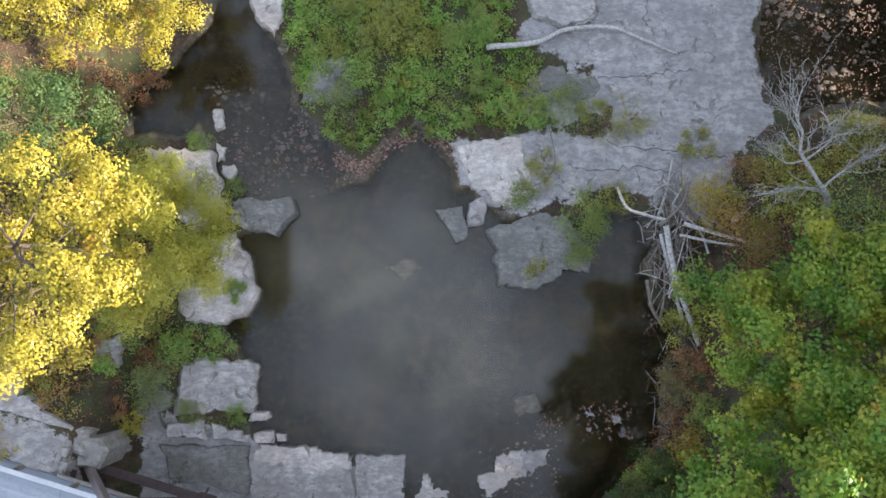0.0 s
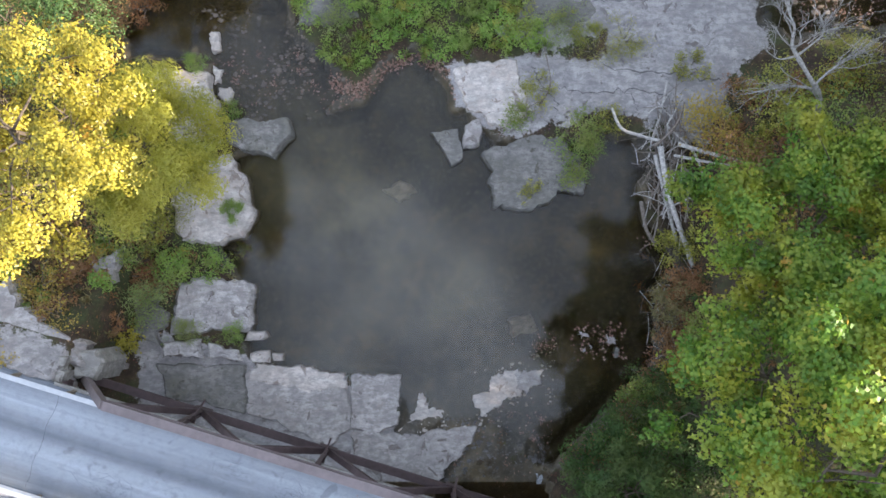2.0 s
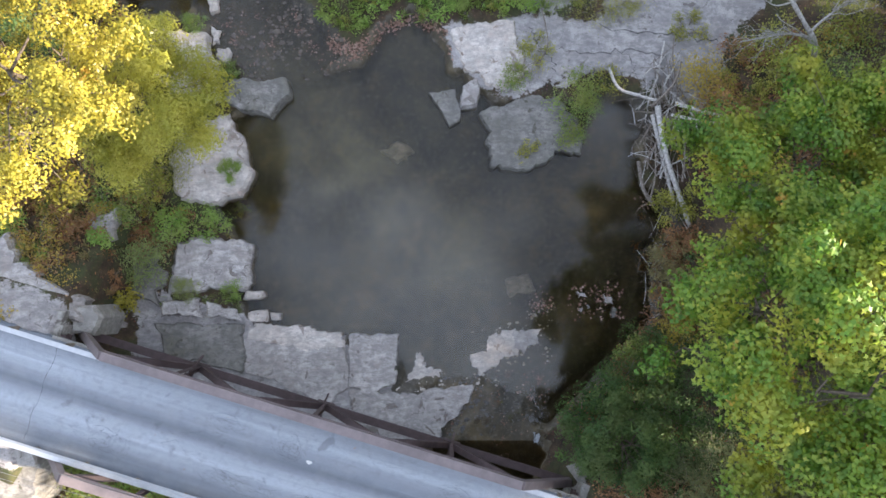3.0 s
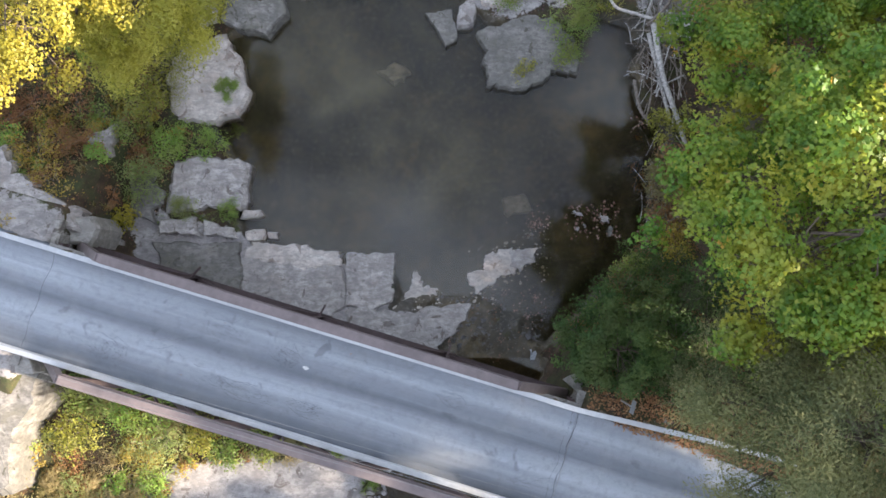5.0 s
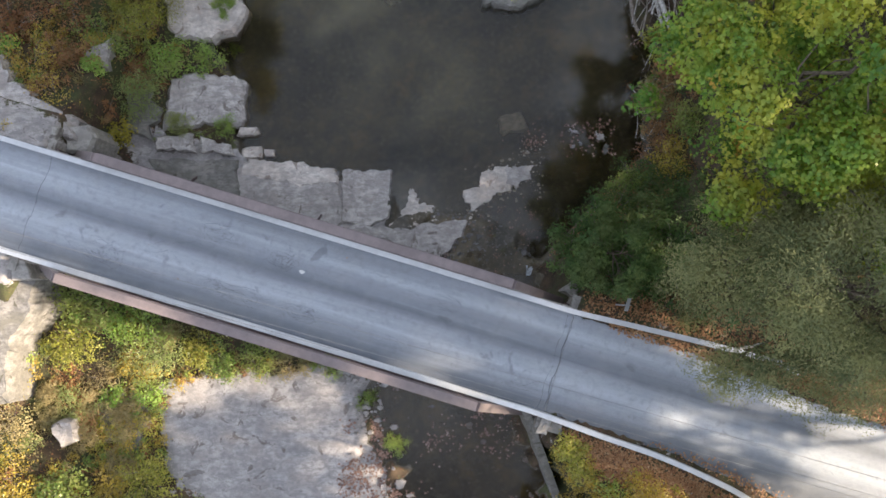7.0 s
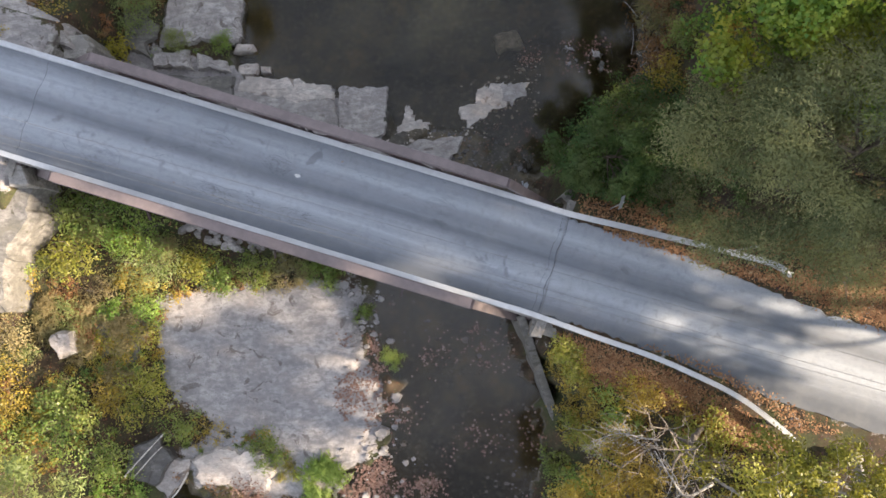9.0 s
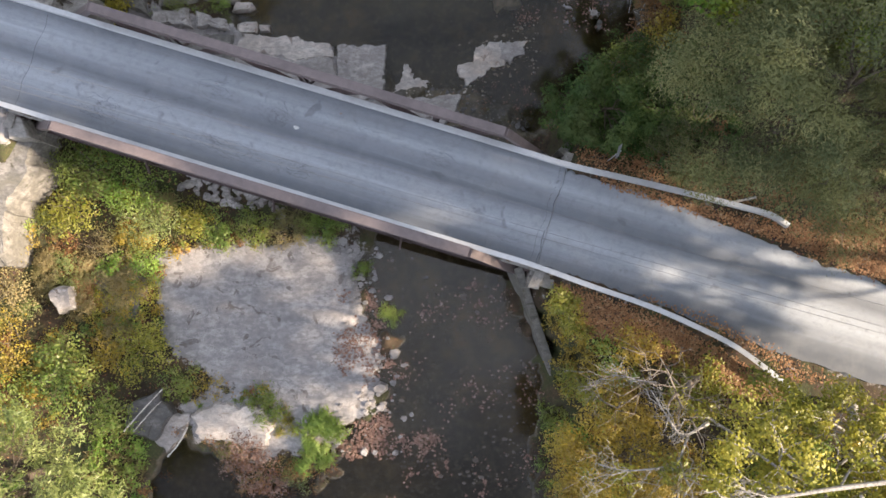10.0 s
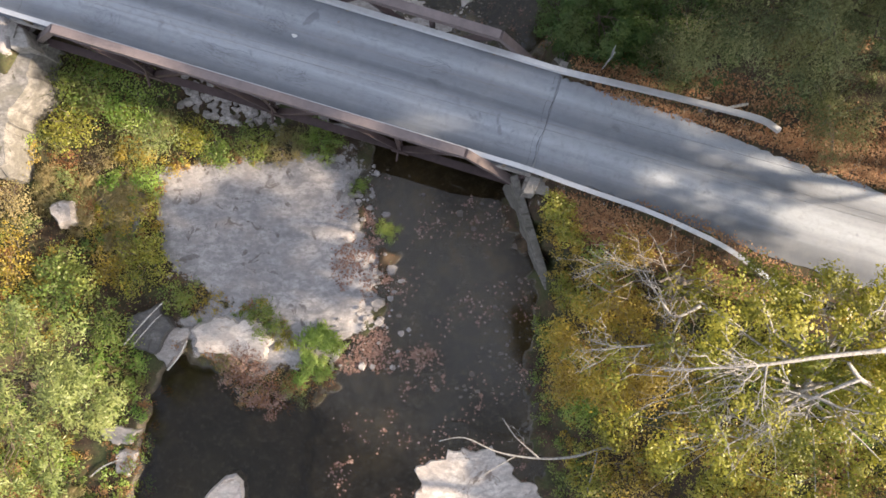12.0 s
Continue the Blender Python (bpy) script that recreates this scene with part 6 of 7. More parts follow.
# ---- fallen leaves ----
litter("fallen_leaves", "pinkish fallen leaves on the stream bed", [(-2.6, -19.6), (4.6, -21.2), (6.6, -26), (5.8, -33), (6, -40), (-5, -40), (-4.4, -30.6), (-1.6, -26.4), (-3.0, -22)], 2600, 0.15, PINK, 1, 0.42, 0.02, 0.1)
litter("fallen_leaves", "drift of reddish leaves along the ledge", [(-4.6, -30.4), (-2.4, -28.6), (0.4, -29.6), (1.6, -30.4), (-1, -31), (-4.4, -31.4)], 1300, 0.15, PINK, 2, 0.42, 0.02, -0.1)
litter("fallen_leaves", "fallen leaves at the ledge's edge", [(-4.6, -22), (-3.0, -22), (-1.4, -26), (-3.6, -27.6), (-4.8, -25.5)], 1200, 0.15, PINK, 3, 0.42, 0.02, -0.1)
litter("fallen_leaves", "orange leaf litter below the south rail", [(6.3, -21.6), (9, -22.5), (12.4, -23.8), (15, -25.3), (17.3, -27.2), (15, -27.2), (11.6, -25.4), (8.6, -24.2)], 7500, 0.13, LITTER, 4, lift=0.04)
litter("fallen_leaves", "leaves along the road's south edge", [(10.4, -22.2), (13, -23.2), (15.6, -24.6), (17.6, -26.2), (19.8, -26.4), (17, -25), (14, -23.4)], 700, 0.12, LITTER, 5, z=DECK_Z + 0.02, lift=0.02)
litter("fallen_leaves", "brown leaf litter between rail and road", [(8.6, -16.6), (12, -17.5), (17, -19), (19, -18.6), (26, -20), (26, -22.6), (20.5, -21.0), (17.2, -19.6), (13, -18.2), (9.5, -17.1)], 9000, 0.13, LITTER, 6, lift=0.1)
litter("fallen_leaves", "brown leaf litter on the bank behind the rail", [(7.4, -16.0), (16.6, -18.2), (18.5, -17.5), (14, -15.6), (8, -14.2)], 3500, 0.13, LITTER, 7, lift=0.04)
litter("fallen_leaves", "pale fallen leaves in the shallow riffle", [(-12.4, 9), (-8.2, 10), (-5.8, 8.2), (-4.4, 7.4), (-4.6, 6.2), (-8.2, 5.8), (-11.6, 6)], 420, 0.13, PINK, 8, 0.0, 0.02, -0.1)
litter("fallen_leaves", "line of leaves along the island's shore", [(-6.2, 8.2), (-4.6, 7.5), (-2.6, 8.9), (-1.2, 9.4), (0.4, 8.5), (0.9, 6.8), (0.3, 8.2), (-1.2, 8.9), (-2.8, 8.4), (-4.4, 6.6), (-6, 7.4)], 520, 0.15, PINK, 9, 0.0, 0.03)
litter("fallen_leaves", "leaves scattered over the dark east stream bed", [(18.6, 22), (17.6, 14), (19.8, 10.6), (28, 11.4), (28, 22)], 2400, 0.13, PINK, 10, 0.0, 0.02)
litter("fallen_leaves", "leaves lodged in the shallows above the cascade", [(3.2, -6.6), (6.2, -5.6), (6.6, -7.0), (4.6, -7.3)], 110, 0.13, PINK, 11, 0.0, 0.02, 0.1)
litter("fallen_leaves", "leaves around the small pale rocks", [(7.2, -5.8), (10.2, -5.6), (10.4, -7.8), (7.4, -7.6)], 110, 0.15, PINK, 12, 0.0)
litter("fallen_leaves", "leaves on wet rock beside the cascade", [(0, -12.6), (2.4, -10.6), (6, -9.4), (6.8, -11), (5.2, -13.2), (3, -16), (0, -16)], 420, 0.11, PINK, 13, 0.03, patchy=-0.1)
litter("fallen_leaves", "leaf scraps on the east pool shore", [(11.4, -1), (13.6, -2.4), (13.4, -8), (11.6, -8.4), (11.4, -4)], 420, 0.13, PINK, 14, 0.0, 0.03, 0.0)
litter("fallen_leaves", "brown leaves on the west bank", WEST_BANK, 3500, 0.13, LITTER, 15)
litter("fallen_leaves", "brown leaves on the south bank", SOUTH_BANK, 3500, 0.12, LITTER, 16)
litter("fallen_leaves", "a few pale leaves lying on the bridge deck", [tuple(on_bridge(a, c)[:2]) for a, c in ((1, -2), (26, -2), (26, 2), (1, 2))], 5, 0.12, PINK, 17, z=DECK_Z + 0.03)


# ---- logs, driftwood and branches ----
def log(name, label, pts, r0, r1, material=BLEACHED, forks=0, seed=0, category="log", parent=None):
    rng = np.random.default_rng(seed)
    line = smooth_line(pts, 5)
    n = len(line)
    b = Bag()
    b.tube(line, [r0 + (r1 - r0) * i / (n - 1) + rng.normal(0, 0.006) for i in range(n)], 7)
    for i in range(forks):
        j = int(rng.integers(n // 4, n - 2))
        d = (line[j + 1] - line[j]).normalized()
        e = line[j] + d * rng.uniform(0.5, 1.5) + Vector(rng.normal(0, 0.55, 3)) + Vector((0, 0, 0.2))
        arm = bend_line(line[j], e, 6, rng.uniform(-0.1, 0.2), 0.07, rng)
        rr = (r0 + (r1 - r0) * j / n) * 0.42
        b.tube(arm, [rr * (1 - 0.15 * q) + 0.003 for q in range(6)], 5, False)
        for q in range(7):
            g = arm[int(rng.integers(1, 6))]
            tip = g + np.array(d) * rng.uniform(0.1, 0.5) + rng.normal(0, 0.26, 3)
            b.tube(bend_line(g, tip, 4, 0.05, 0.035, rng), [rr * 0.3 + 0.003, rr * 0.22 + 0.003, 0.005, 0.003], 4, False)
    ob = part(name, b.mesh(name, True), material, parent)
    if not parent:
        tagged(ob, label, category)


log("fallen_log", "long curved bleached log lying on the rock shelf", [(2.4, 13.8, 0.95), (5.2, 14.1, 0.85), (6.8, 14.8, 0.9), (9.2, 14.95, 0.85), (10.8, 14.4, 0.75), (13.0, 13.5, 0.6)], 0.17, 0.06, BLEACHED, 2, 1)
pile = thing("driftwood_pile", "tangled pile of bleached driftwood logs against the bank", "driftwood", at=(12.3, 3.0, 0.3))
rngd = np.random.default_rng(8)
for i in range(150):
    a = rngd.normal(0.1, 0.75)
    cx, cy = rngd.normal(0.1, 0.6), rngd.normal(0.3, 1.7)
    L = rngd.uniform(0.35, 1.3)
    dx, dy = math.sin(a) * L, math.cos(a) * L
    z = rngd.uniform(0.05, 0.95)
    r = rngd.uniform(0.015, 0.05)
    k = Vector((rngd.normal(0, 0.16), rngd.normal(0, 0.16), rngd.normal(0, 0.1)))
    log("stick", "", [(cx - dx, cy - dy, z - rngd.uniform(0, 0.3)), Vector((cx, cy, z)) + k, (cx + dx, cy + dy, z + rngd.uniform(-0.2, 0.3))], r, r * 0.4, BLEACHED if i % 3 == 0 else TWIG, 0, 100 + i, parent=pile)
log("log", "", [(-0.3, 0.9, 1.0), (0.2, -1.8, 0.8), (1.0, -4.0, 0.5), (1.6, -5.6, 0.2)], 0.17, 0.12, BLEACHED, 0, 51, parent=pile)
log("log", "", [(-0.5, 0.5, 0.7), (0.1, -2.0, 0.55), (0.7, -4.2, 0.3)], 0.13, 0.09, BLEACHED, 0, 52, parent=pile)
log("log", "", [(-1.2, -2.0, 0.3), (-0.9, -3.6, 0.25), (-0.3, -4.4, 0.1)], 0.12, 0.07, TWIG, 0, 53, parent=pile)
log("log", "", [(-2.9, 3.0, 1.0), (-2.4, 1.9, 1.0), (-1.4, 1.5, 1.0), (-0.2, 1.2, 0.9)], 0.07, 0.1, BLEACHED, 0, 54, parent=pile)
log("log", "", [(0.9, 3.2, 1.5), (0.5, 2.0, 1.2), (-0.6, 0.9, 0.9)], 0.05, 0.09, TWIG, 0, 55, parent=pile)
log("log", "", [(0.6, 1.0, 1.2), (2.4, 0.4, 1.5), (4.3, -0.2, 1.9)], 0.12, 0.07, BLEACHED, 0, 56, parent=pile)
log("log", "", [(0.4, 0.4, 1.1), (2.2, 0.0, 1.3), (3.4, -0.2, 1.5)], 0.08, 0.06, BLEACHED, 0, 57, parent=pile)
for i in range(16):
    a, L = rngd.normal(0.35, 0.55), rngd.uniform(0.7, 1.7)
    cx, cy, z = rngd.normal(0.3, 0.75), rngd.normal(0.1, 1.3), rngd.uniform(0.35, 1.15)
    k = Vector((rngd.normal(0, 0.2), rngd.normal(0, 0.2), rngd.normal(0, 0.08)))
    r = rngd.uniform(0.035, 0.085)
    log("log", "", [(cx - math.sin(a) * L, cy + math.cos(a) * L, z), Vector((cx, cy, z)) + k, (cx + math.sin(a) * L, cy - math.cos(a) * L, z - 0.2)], r * 0.6, r, BLEACHED if i % 3 == 0 else TWIG, 0, 600 + i, parent=pile)
brush = thing("brush_pile", "tangle of dry brown reeds and twigs at the pool's edge", "driftwood", at=(12.5, -5.2, 0.3))
for i in range(90):
    a = rngd.uniform(0, math.pi)
    cx, cy = rngd.normal(0, 0.55), rngd.normal(0, 1.9)
    L = rngd.uniform(0.25, 0.9)
    dx, dy = math.cos(a) * L, math.sin(a) * L
    z = rngd.uniform(0.05, 0.55)
    k = Vector((rngd.normal(0, 0.12), rngd.normal(0, 0.12), rngd.normal(0, 0.08)))
    r = rngd.uniform(0.008, 0.022)
    log("twig", "", [(cx - dx, cy - dy, z), Vector((cx, cy, z + 0.1)) + k, (cx + dx, cy + dy, z)], r, r * 0.5, BLEACHED if i % 4 == 0 else TWIG, 0, 400 + i, parent=brush)
weeds("weeds", "rusty dead leaves and stems on the pool's east shore", [(11.3, -1), (14.6, -2.2), (14, -8.6), (11.2, -9.6), (11.6, -6), (11.4, -3)], 4200, 0.11, 0.35, RUST, seed=24, patchy=0.1)
log("stick", "bleached stick lying over the tilted slab", [(-15.7, -29.5, 1.35), (-14.6, -28.3, 1.6), (-13.6, -27.2, 1.45)], 0.05, 0.03, BLEACHED, 0, 61, "stick")
log("stick", "bleached stick lying over the tilted slab", [(-15.2, -29.5, 1.3), (-14.2, -28.4, 1.55), (-13.7, -27.9, 1.5)], 0.04, 0.03, BLEACHED, 0, 62, "stick")
log("stick", "bleached stick at the pool's edge", [(-13.5, -30.9, 0.95), (-12.9, -30.2, 1.05), (-12.4, -29.3, 1.2)], 0.05, 0.035, BLEACHED, 0, 63, "stick")
log("stick", "bleached stick leaning on the round rock", [(-17.6, -36.6, 0.85), (-16.8, -36.0, 1.0), (-15.9, -35.6, 1.05)], 0.045, 0.05, BLEACHED, 0, 64, "stick")
log("stick", "pale stick beside the green bush", [(5.7, 9.4, 1.4), (6.1, 7.4, 1.1), (5.5, 6.2, 0.8)], 0.03, 0.05, TWIG, 2, 65, "stick")
log("bare_branch", "bare pale branch reaching out over the stream", [(10.6, -35.0, 2.6), (9.6, -34.6, 3.0), (8.0, -35.0, 3.2), (6.2, -35.1, 3.2), (4.1, -34.8, 3.1), (2.4, -34.1, 3.0), (1.1, -34.3, 2.9)], 0.09, 0.025, PALE_BARK, 0, 71, "branch")
log("bare_branch", "forked pale side branch over the stream", [(6.2, -35.1, 3.2), (5.0, -34.0, 3.4), (4.3, -33.0, 3.5)], 0.05, 0.015, PALE_BARK, 1, 72, "branch")
log("bare_branch", "forked pale side branch over the stream", [(9.2, -34.7, 3.0), (8.9, -36.0, 3.0), (8.4, -37.4, 2.9)], 0.05, 0.02, PALE_BARK, 1, 73, "branch")
log("bare_branch", "forked pale side branch over the stream", [(5.0, -35.0, 3.1), (3.8, -35.7, 3.1), (2.9, -36.4, 3.1)], 0.035, 0.012, PALE_BARK, 1, 74, "branch")

reach = thing("leaning_tree", "pale-barked leaning tree with long bare limbs among yellow leaves", "tree", at=(0, 0, 0))
log("trunk", "", [(24.0, -33.5, 7.0), (21.5, -31.5, 10.5), (17.24, -28.64, 15.5)], 0.203, 0.128, PALE_BARK, 0, 220, parent=reach)
log("limb", "", [(17.24, -28.64, 15.5), (14.69, -28.86, 15.8), (12.4, -29.14, 16), (10.6, -29.24, 16), (9.2, -29.38, 15.6)], 0.101, 0.024, PALE_BARK, 15, 221, parent=reach)
log("limb", "", [(16.26, -29.66, 15.5), (14.77, -30.35, 15.2), (13.62, -30.96, 15), (12.73, -32.01, 14.6)], 0.078, 0.024, PALE_BARK, 11, 222, parent=reach)
log("limb", "", [(19.16, -30.79, 12), (17.46, -30.09, 14), (16.26, -29.66, 15.5), (15.6, -29.04, 16)], 0.125, 0.064, PALE_BARK, 0, 223, parent=reach)
log("limb", "", [(12.7, -29.14, 16), (12.76, -30.3, 15.6), (13.08, -31.07, 15.2)], 0.047, 0.016, PALE_BARK, 9, 224, parent=reach)
log("limb", "", [(12.4, -29.14, 16), (11.81, -30.12, 15.4), (11.17, -30.83, 15)], 0.047, 0.012, PALE_BARK, 9, 225, parent=reach)
log("limb", "", [(11.51, -27.13, 12.5), (10.42, -27.56, 12.8), (9.81, -26.89, 13), (9.14, -25.79, 13)], 0.078, 0.016, PALE_BARK, 11, 226, parent=reach)
log("limb", "", [(10.11, -28.41, 13.5), (9.16, -28.6, 13.8), (7.82, -28.63, 14), (6.75, -28.37, 14)], 0.055, 0.012, PALE_BARK, 11, 227, parent=reach)
log("limb", "", [(10.7, -27.57, 12.6), (10.11, -28.41, 13.5), (10.29, -29.23, 14)], 0.062, 0.024, PALE_BARK, 7, 228, parent=reach)
log("limb", "", [(9.88, -25.75, 11), (9.12, -25.64, 11.2), (8.15, -25.41, 11.4), (6.99, -25.76, 11.4)], 0.039, 0.010, PALE_BARK, 13, 229, parent=reach)
bare = thing("bare_tree", "leafless pale grey tree leaning out over the bank", "tree", at=(0, 0, 0))
log("trunk", "", [(20.2, 1.6, 4.5), (17.15, 3.26, 8.5), (16.08, 4.14, 11), (15.42, 4.47, 12)], 0.156, 0.120, PALE_BARK, 0, 200, parent=bare)
log("limb", "", [(15.42, 4.47, 12), (14.47, 5.51, 12.6), (14.2, 5.92, 12.8), (14.22, 6.55, 13), (13.91, 7.16, 13.2), (13.95, 7.84, 13.4), (14.08, 8.29, 13.6)], 0.101, 0.016, PALE_BARK, 13, 201, parent=bare)
log("limb", "", [(15.42, 4.47, 12), (15.85, 4.9, 12.2), (16.43, 5.32, 12.4), (17.22, 5.73, 12.6)], 0.070, 0.012, PALE_BARK, 13, 202, parent=bare)
log("limb", "", [(16.08, 4.14, 11), (15.54, 4.46, 11.4), (14.62, 4.53, 11.6), (13.6, 4.36, 11.6), (12.72, 4.18, 11.6)], 0.086, 0.012, PALE_BARK, 13, 203, parent=bare)
log("limb", "", [(14.47, 5.51, 12.6), (13.88, 5.43, 12.4), (13.38, 5.72, 12.4), (13.11, 6.02, 12.4)], 0.039, 0.008, PALE_BARK, 11, 204, parent=bare)
log("limb", "", [(14.47, 5.51, 12.6), (14.93, 5.87, 12.8), (15.39, 6.39, 13), (15.17, 7.16, 13), (14.84, 7.5, 13)], 0.047, 0.008, PALE_BARK, 11, 205, parent=bare)
log("limb", "", [(14.22, 6.55, 13), (13.84, 7.05, 13), (13.4, 7.45, 13), (12.93, 7.43, 12.8)], 0.039, 0.008, PALE_BARK, 9, 206, parent=bare)
log("limb", "", [(14.82, 5.94, 12.8), (15.28, 6.28, 13), (15.83, 6.5, 13), (16.5, 6.57, 13)], 0.027, 0.008, PALE_BARK, 9, 207, parent=bare)

sg_x, sg_y = 9.05, -15.75
sg_z = gz(sg_x, sg_y)
road_sign = thing("road_sign", "small grey-backed road sign on a thin steel post behind the rail", "sign", at=(sg_x, sg_y, sg_z), turn=BRIDGE_TURN)
b = Bag()
b.beam((0, -0.03, -0.4), (0, -0.03, 8.5 - sg_z), 0.012, 0.07, (0, 1, 0))
b.beam((0.03, 0, -0.4), (0.03, 0, 8.5 - sg_z), 0.07, 0.012, (0, 1, 0))
part("post", b, ZINC, road_sign)
b = Bag()
b.beam((-0.02, 0, 7.85 - sg_z), (-0.02, 0, 8.6 - sg_z), 0.012, 0.6, (0, 1, 0))
part("panel", b, plain("weathered aluminium sheet", (0.33, 0.34, 0.34), 0.5, 0.3), road_sign)
log("stick", "pale fallen post lying beside the guard rail", [(14.36, -17.91, 6.1), (15.15, -17.76, 6.15), (15.98, -17.58, 6.1)], 0.08, 0.07, BLEACHED, 0, 82, "post")
log("stick", "pale dry branch on the leafy bank", [(17.14, -18.22, 5.9), (17.77, -17.83, 6.0), (18.18, -17.29, 6.0)], 0.04, 0.02, TWIG, 2, 83, "stick")

# ---- cascade ----
b = Bag()
rngc = np.random.default_rng(12)
n = 14
vs = []
for i in range(n + 1):
    t = i / n
    zz = 0.44 if t < 0.25 else 0.44 - 0.43 * min(1.0, (t - 0.25) / 0.5)
    for j in range(7):
        w = (-0.22 + 0.44 * j / 6) * (0.6 + 0.8 * t) + 0.03 * rngc.normal()
        vs.append((5.45 + w + 0.12 * math.sin(4 * t) - 0.35 * t, -14.3 + 1.7 * t, zz + 0.03 * rngc.normal() + 0.02))
b.add(vs, [(i * 7 + j, i * 7 + j + 1, (i + 1) * 7 + j + 1, (i + 1) * 7 + j) for i in range(n) for j in range(6)])
tagged(part("cascade", b.mesh("cascade", True), FOAM), "small white cascade falling into the pool", "water", kind="structure")


# ---- wires ----
def wire(a, c, sag, r=0.009):
    b = Bag()
    a, c = Vector(a), Vector(c)
    pts = [a + (c - a) * (i / 24) - Vector((0, 0, sag * 4 * (i / 24) * (1 - i / 24))) for i in range(25)]
    b.tube(pts, [r] * 25, 5, False)
    tagged(part("overhead_wire", b, WIRE), "thin dark overhead wire crossing above the bridge", "wire", "overhead wires")


for dn, z in ((0.0, 12.0), (0.27, 12.05), (1.05, 12.6)):
    wire((-60.0, -1.6 + dn, z + 1.0), (60.0, -35.3 + dn, z + 1.0), 1.0)

# ---- rubble under the bridge ----
rub = thing("rubble_bank", "bank of broken grey rubble stones below the bridge", "rubble", at=(-10.2, -15.9, 0.7))
rngr = np.random.default_rng(14)
stones = []
for k in range(5):
    b = Bag()
    bm = bmesh.new()
    bmesh.ops.create_icosphere(bm, subdivisions=1, radius=1.0)
    for v in bm.verts:
        v.co = Vector(rngr.uniform(0.65, 1.1, 3) * np.array(v.co))
        v.co.z *= 0.6
    me = bpy.data.meshes.new("stone")
    bm.to_mesh(me)
    bm.free()
    me.materials.append(GREY_ROCK)
    stones.append(me)
for i in range(230):
    u, v = rngr.uniform(-2.8, 2.8), rngr.uniform(-1.6, 1.4)
    x, y = u + 0.05 * v, -0.29 * u + v
    s = rngr.uniform(0.12, 0.32)
    ob = new("stone", stones[i % 5])
    ob.parent = rub
    ob.matrix_local = pose(x, y, gz(-10.2 + x, -15.9 + y) - 0.7 + 0.05, rngr.uniform(-15, 15), rngr.uniform(-15, 15), rngr.uniform(0, 360)) @ Matrix.Diagonal((s, s * rngr.uniform(0.6, 1), s, 1))


# ---- gravel in the shallows ----
def gravel(label, poly, n, size, material, seed, patchy=-0.2, lift=0.0):
    """Small flat stones strewn over a stretch of stream bed."""
    rng = np.random.default_rng(seed)
    q = inside_points(poly, n, rng)
    q = q[rough_field(q[:, 0] * 2.7 + seed, q[:, 1] * 2.7) > patchy]
    z = land(q[:, 0], q[:, 1])[0] + lift
    b = Bag()
    for (x, y), h in zip(q, z):
        s = size * rng.gamma(2.2, 0.45)
        a0, flat = rng.uniform(0, 6.28), rng.uniform(0.55, 1.0)
        ring = []
        for j in range(6):
            a = a0 + j * 1.047 + rng.uniform(-0.25, 0.25)
            rr = s * rng.uniform(0.75, 1.1)
            ring.append((rr * math.cos(a), rr * math.sin(a) * flat))
        t = 0.45 * s
        vs = [(x + u, y + v, h - 0.02 - lift) for u, v in ring] + [(x + 0.7 * u, y + 0.7 * v, h + t * rng.uniform(0.8, 1.1)) for u, v in ring]
        b.add(vs, [(j, (j + 1) % 6, 6 + (j + 1) % 6, 6 + j) for j in range(6)] + [(6, 7, 8, 9, 10, 11)])
    tagged(part("gravel", b.mesh("gravel"), material), label, "gravel", kind="stuff")


BED_STONE = rock_material("brown stream stones", (0.25, 0.2, 0.16), (0.15, 0.12, 0.095), (0.1, 0.075, 0.05), 0.6)
gravel("brown and grey stones in the shallow riffle", RIFFLE, 2200, 0.065, BED_STONE, 71)
gravel("brown and grey stones on the east stream bed", [(18.6, 22), (17.8, 14), (19.8, 10.8), (28, 11.4), (28, 22)], 3000, 0.09, BED_STONE, 72)
gravel("wet dark stones around the cascade", [(-1.5, -12.4), (0.5, -10.6), (4.4, -10.2), (7.2, -11.4), (5.6, -13.2), (2, -14.4), (-0.6, -14)], 650, 0.055, DARK_ROCK, 73)
gravel("pale stone chips in the shallows", [(-1.5, -12.0), (-0.4, -9.2), (3, -8.2), (7, -6.4), (7.0, -9.4), (4, -11)], 420, 0.055, PALE_ROCK, 74)
gravel("stones and chips on the south stream bed", [(-3, -19.6), (4.6, -21.2), (6.4, -26), (5.8, -33), (-3.8, -31), (-1.2, -26.4), (-2.8, -22)], 1500, 0.06, BED_STONE, 75)
gravel("broken stone along the ledge's ragged edge", [(-3.9, -19.4), (-2.2, -19.6), (-2.2, -22), (-0.7, -25.6), (-1.6, -28.6), (-3.6, -28.8), (-2.6, -26), (-4.2, -22.4)], 150, 0.13, GREY_ROCK, 76, -0.4, 0.07)
gravel("broken stone along the ledge's lower end", [(-5.2, -28.6), (-2.2, -28.0), (0.6, -29.6), (-1.4, -30.8), (-5.0, -31.0)], 110, 0.12, GREY_ROCK, 77, -0.3, 0.06)

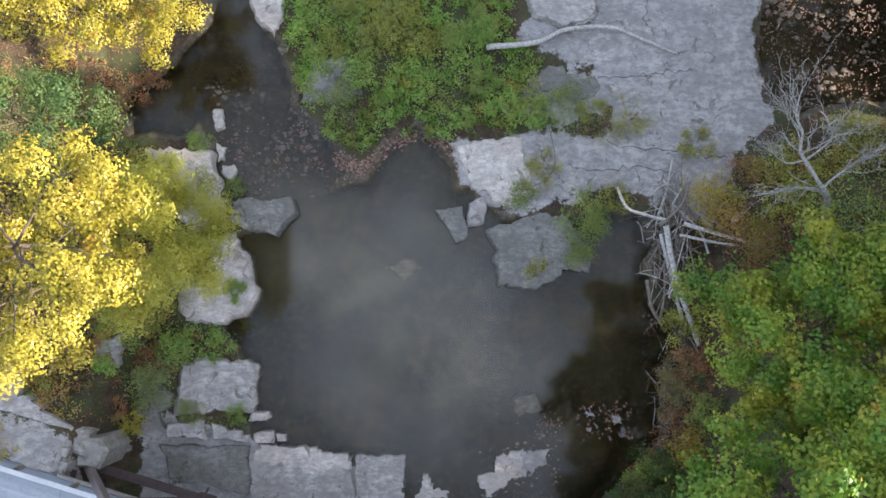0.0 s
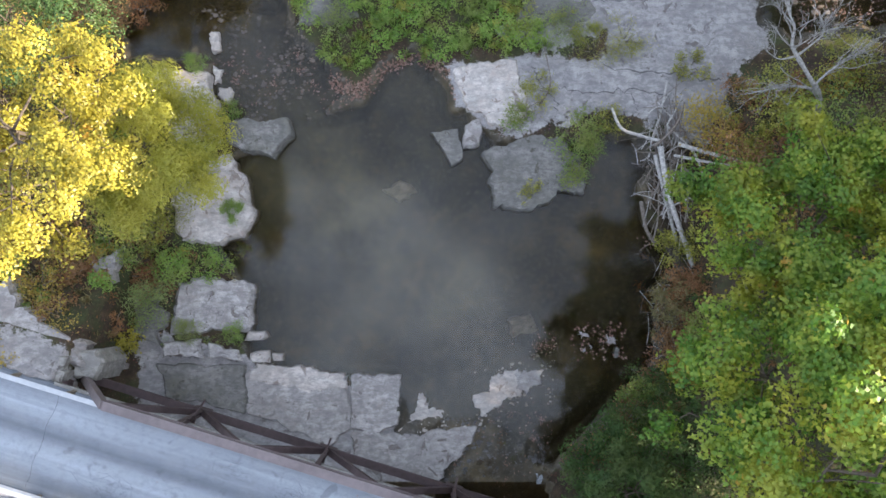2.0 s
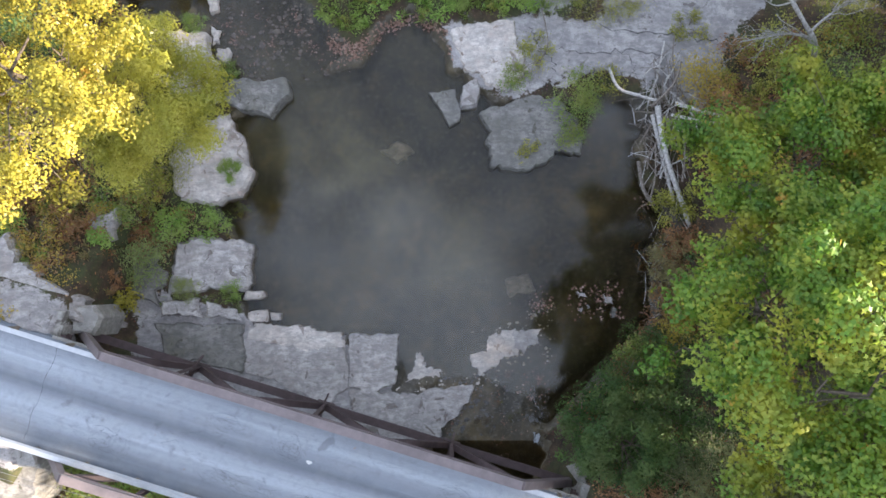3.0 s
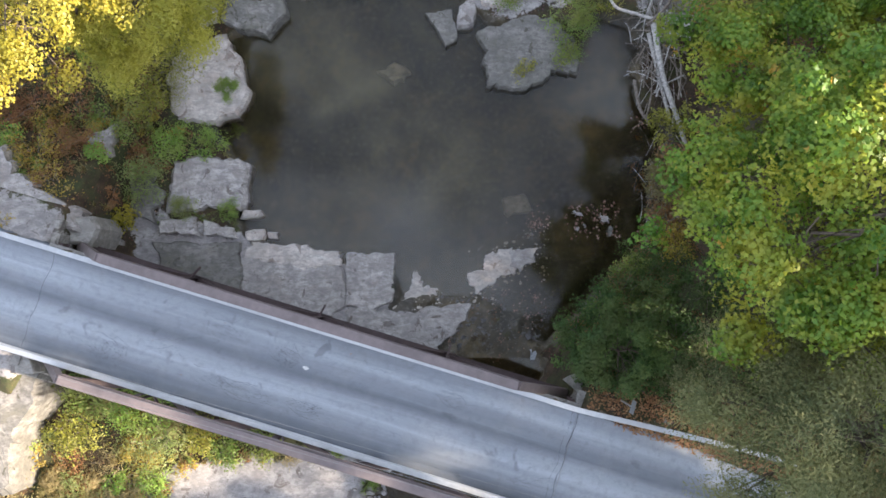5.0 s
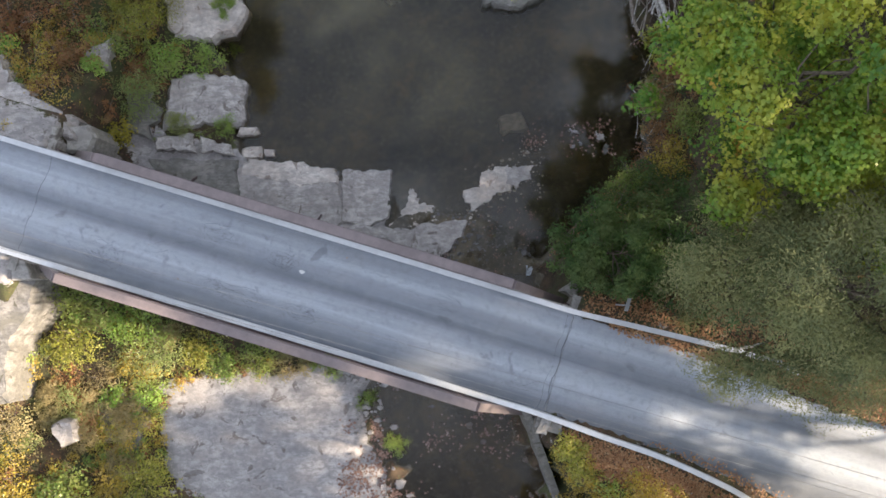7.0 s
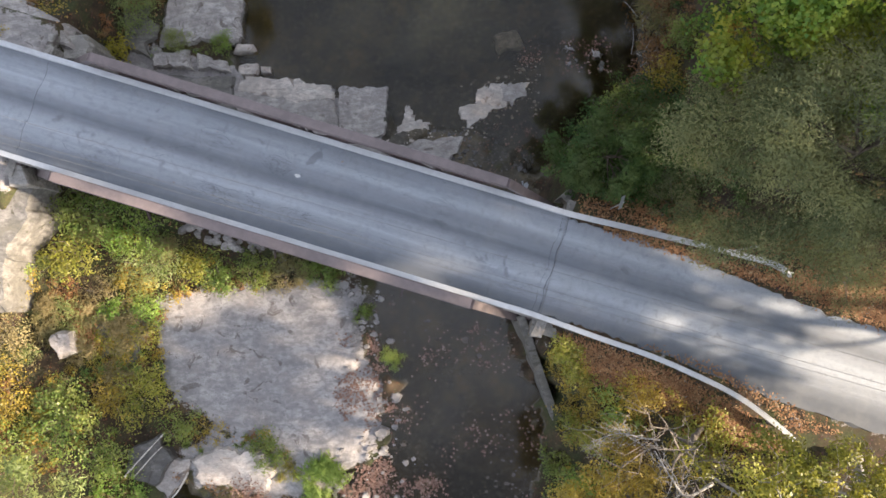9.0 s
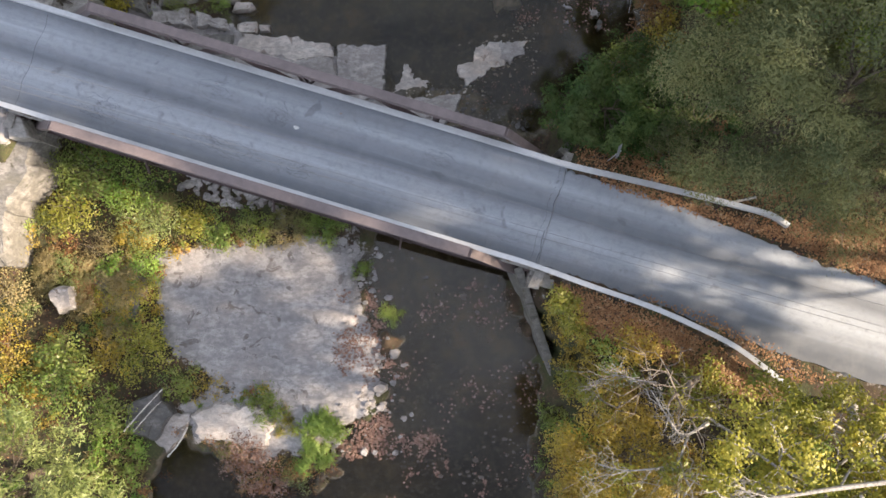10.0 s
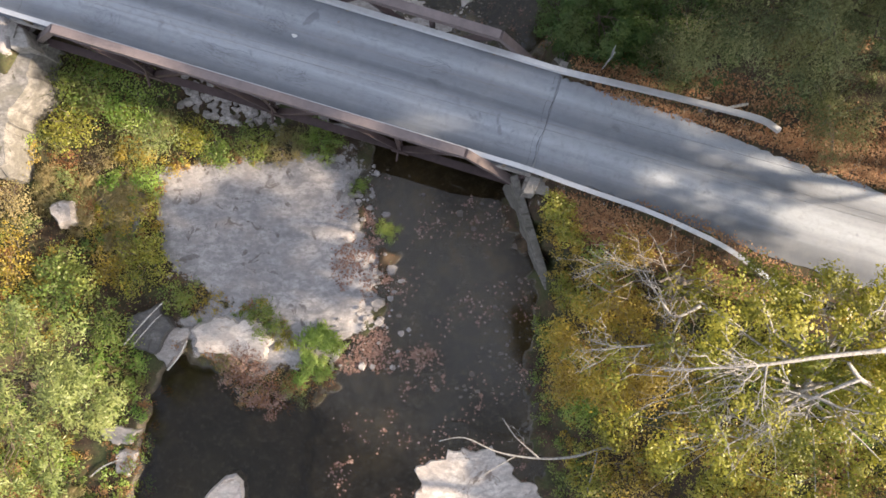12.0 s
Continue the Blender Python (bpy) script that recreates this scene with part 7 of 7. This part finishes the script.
# ---- plants on the steep foot of the east bank ----
for x, y, r, h, leaf, word in ((13.0, -1.4, 0.9, 1.1, OLIVE, "low olive bush at the pool's edge"), (13.6, -3.4, 1.0, 1.2, RUST, "rusty dry bush at the pool's edge"), (13.9, -6.0, 1.0, 1.2, GREEN, "green bush at the pool's edge"), (13.2, -7.9, 1.1, 1.3, GOLD, "small golden bush below the maple"),
                               (12.6, -9.4, 1.2, 1.5, DEEP, "dark green bush below the maple"), (14.2, -10.8, 1.4, 1.8, DEEP, "dark green bush below the maple"), (11.4, -12.4, 1.2, 1.7, DEEP, "dark green bush on the steep bank"), (9.2, -14.6, 1.1, 1.5, DEEP, "dark green bush on the steep bank"), (13.8, -13.9, 1.5, 2.0, FEATHER, "grey-green feathery bush on the steep bank"), (10.6, -9.4, 0.8, 1.0, GREEN, "small green bush at the pool's edge")):
    bush(x, y, r, h, leaf, word, int(1200 * r), 0.13, "slim" if leaf in (DEEP, FEATHER) else "oval", hang=leaf in (DEEP, FEATHER))
weeds("weeds", "dark green growth on the steep bank beside the cascade", [(7.0, -11.6), (9.4, -10.4), (12.4, -8.6), (15, -9), (15.4, -14.6), (9.4, -15.6), (7.0, -14.6)], 6500, 0.15, 0.7, DEEP, seed=31, patchy=0.0)
SW_SHORE = [(-16.2, -33.2), (-14.8, -31.6), (-14.4, -29.8), (-12.8, -29.2), (-12.9, -30.6), (-14.2, -32.6), (-14.6, -34), (-15.0, -37.6), (-14.8, -42), (-17.4, -42), (-16.8, -37)]
weeds("weeds", "rusty dry plants on the dark pool's west shore", SW_SHORE, 2600, 0.12, 0.4, RUST, seed=41, patchy=0.1)
weeds("weeds", "green plants on the dark pool's west shore", SW_SHORE, 2200, 0.13, 0.5, FRESH, seed=42, patchy=0.4)
weeds("grass", "straw and dead grass along the ledge's lower edge", [(-9.6, -27.4), (-7, -28.4), (-4.8, -30.6), (-7.6, -30.9), (-8, -29.9), (-7.4, -29.2)], 900, 0.3, 0.3, STRAW, "blade", seed=43, upright=True)
litter("fallen_leaves", "brown leaves on the road's north shoulder", [(15.4, -18.4), (19.5, -17.8), (26, -19), (26, -21), (19, -19.6)], 2600, 0.13, LITTER, 44, lift=0.05)
POOL_EDGE = [(6.6, -13.2), (8.2, -11.6), (10.0, -9.6), (11.4, -7.8), (12.6, -7.6), (11.8, -9.4), (9.8, -11.6), (8.0, -13.4)]
weeds("weeds", "rusty stems and leaves at the foot of the bank", POOL_EDGE, 2200, 0.11, 0.4, RUST, seed=51, patchy=-0.4)
weeds("weeds", "dark green plants at the foot of the bank", POOL_EDGE, 2200, 0.12, 0.5, DEEP, seed=52, patchy=-0.3)
litter("fallen_leaves", "brown leaves at the foot of the bank", POOL_EDGE, 420, 0.12, PINK, 53, 0.0, 0.03)
CASCADE_BANK = [(7.3, -13.2), (8.4, -11.4), (10.2, -9.8), (12.2, -8.4), (13.2, -9.6), (11.4, -12.6), (9.0, -14.4)]
weeds("weeds", "dark green plants on the bank above the pool", CASCADE_BANK, 4200, 0.13, 0.6, DEEP, seed=45, patchy=-0.4)
weeds("weeds", "brown and rusty stems on the bank above the pool", CASCADE_BANK, 2200, 0.11, 0.45, RUST, seed=46, patchy=0.0)
weeds("weeds", "fresh green plants on the bank above the pool", CASCADE_BANK, 1800, 0.12, 0.6, GREEN, seed=47, patchy=0.3)
weeds("grass", "dry reeds on the pool's east shore", [(11.6, -8.6), (12.4, -3.0), (13.6, -3.4), (13.8, -8.8)], 1500, 0.5, 0.4, STRAW, "blade", seed=48, upright=True)
POOL_HEAD = [(-18.4, -30.0), (-15.6, -28.8), (-14.6, -30.4), (-14.9, -33.4), (-17.5, -34)]
weeds("weeds", "green plants above the dark pool", POOL_HEAD, 2600, 0.13, 0.6, FRESH, seed=49, patchy=-0.1)
weeds("grass", "straw grass above the dark pool", POOL_HEAD, 1500, 0.45, 0.4, STRAW, "blade", seed=50, upright=True)
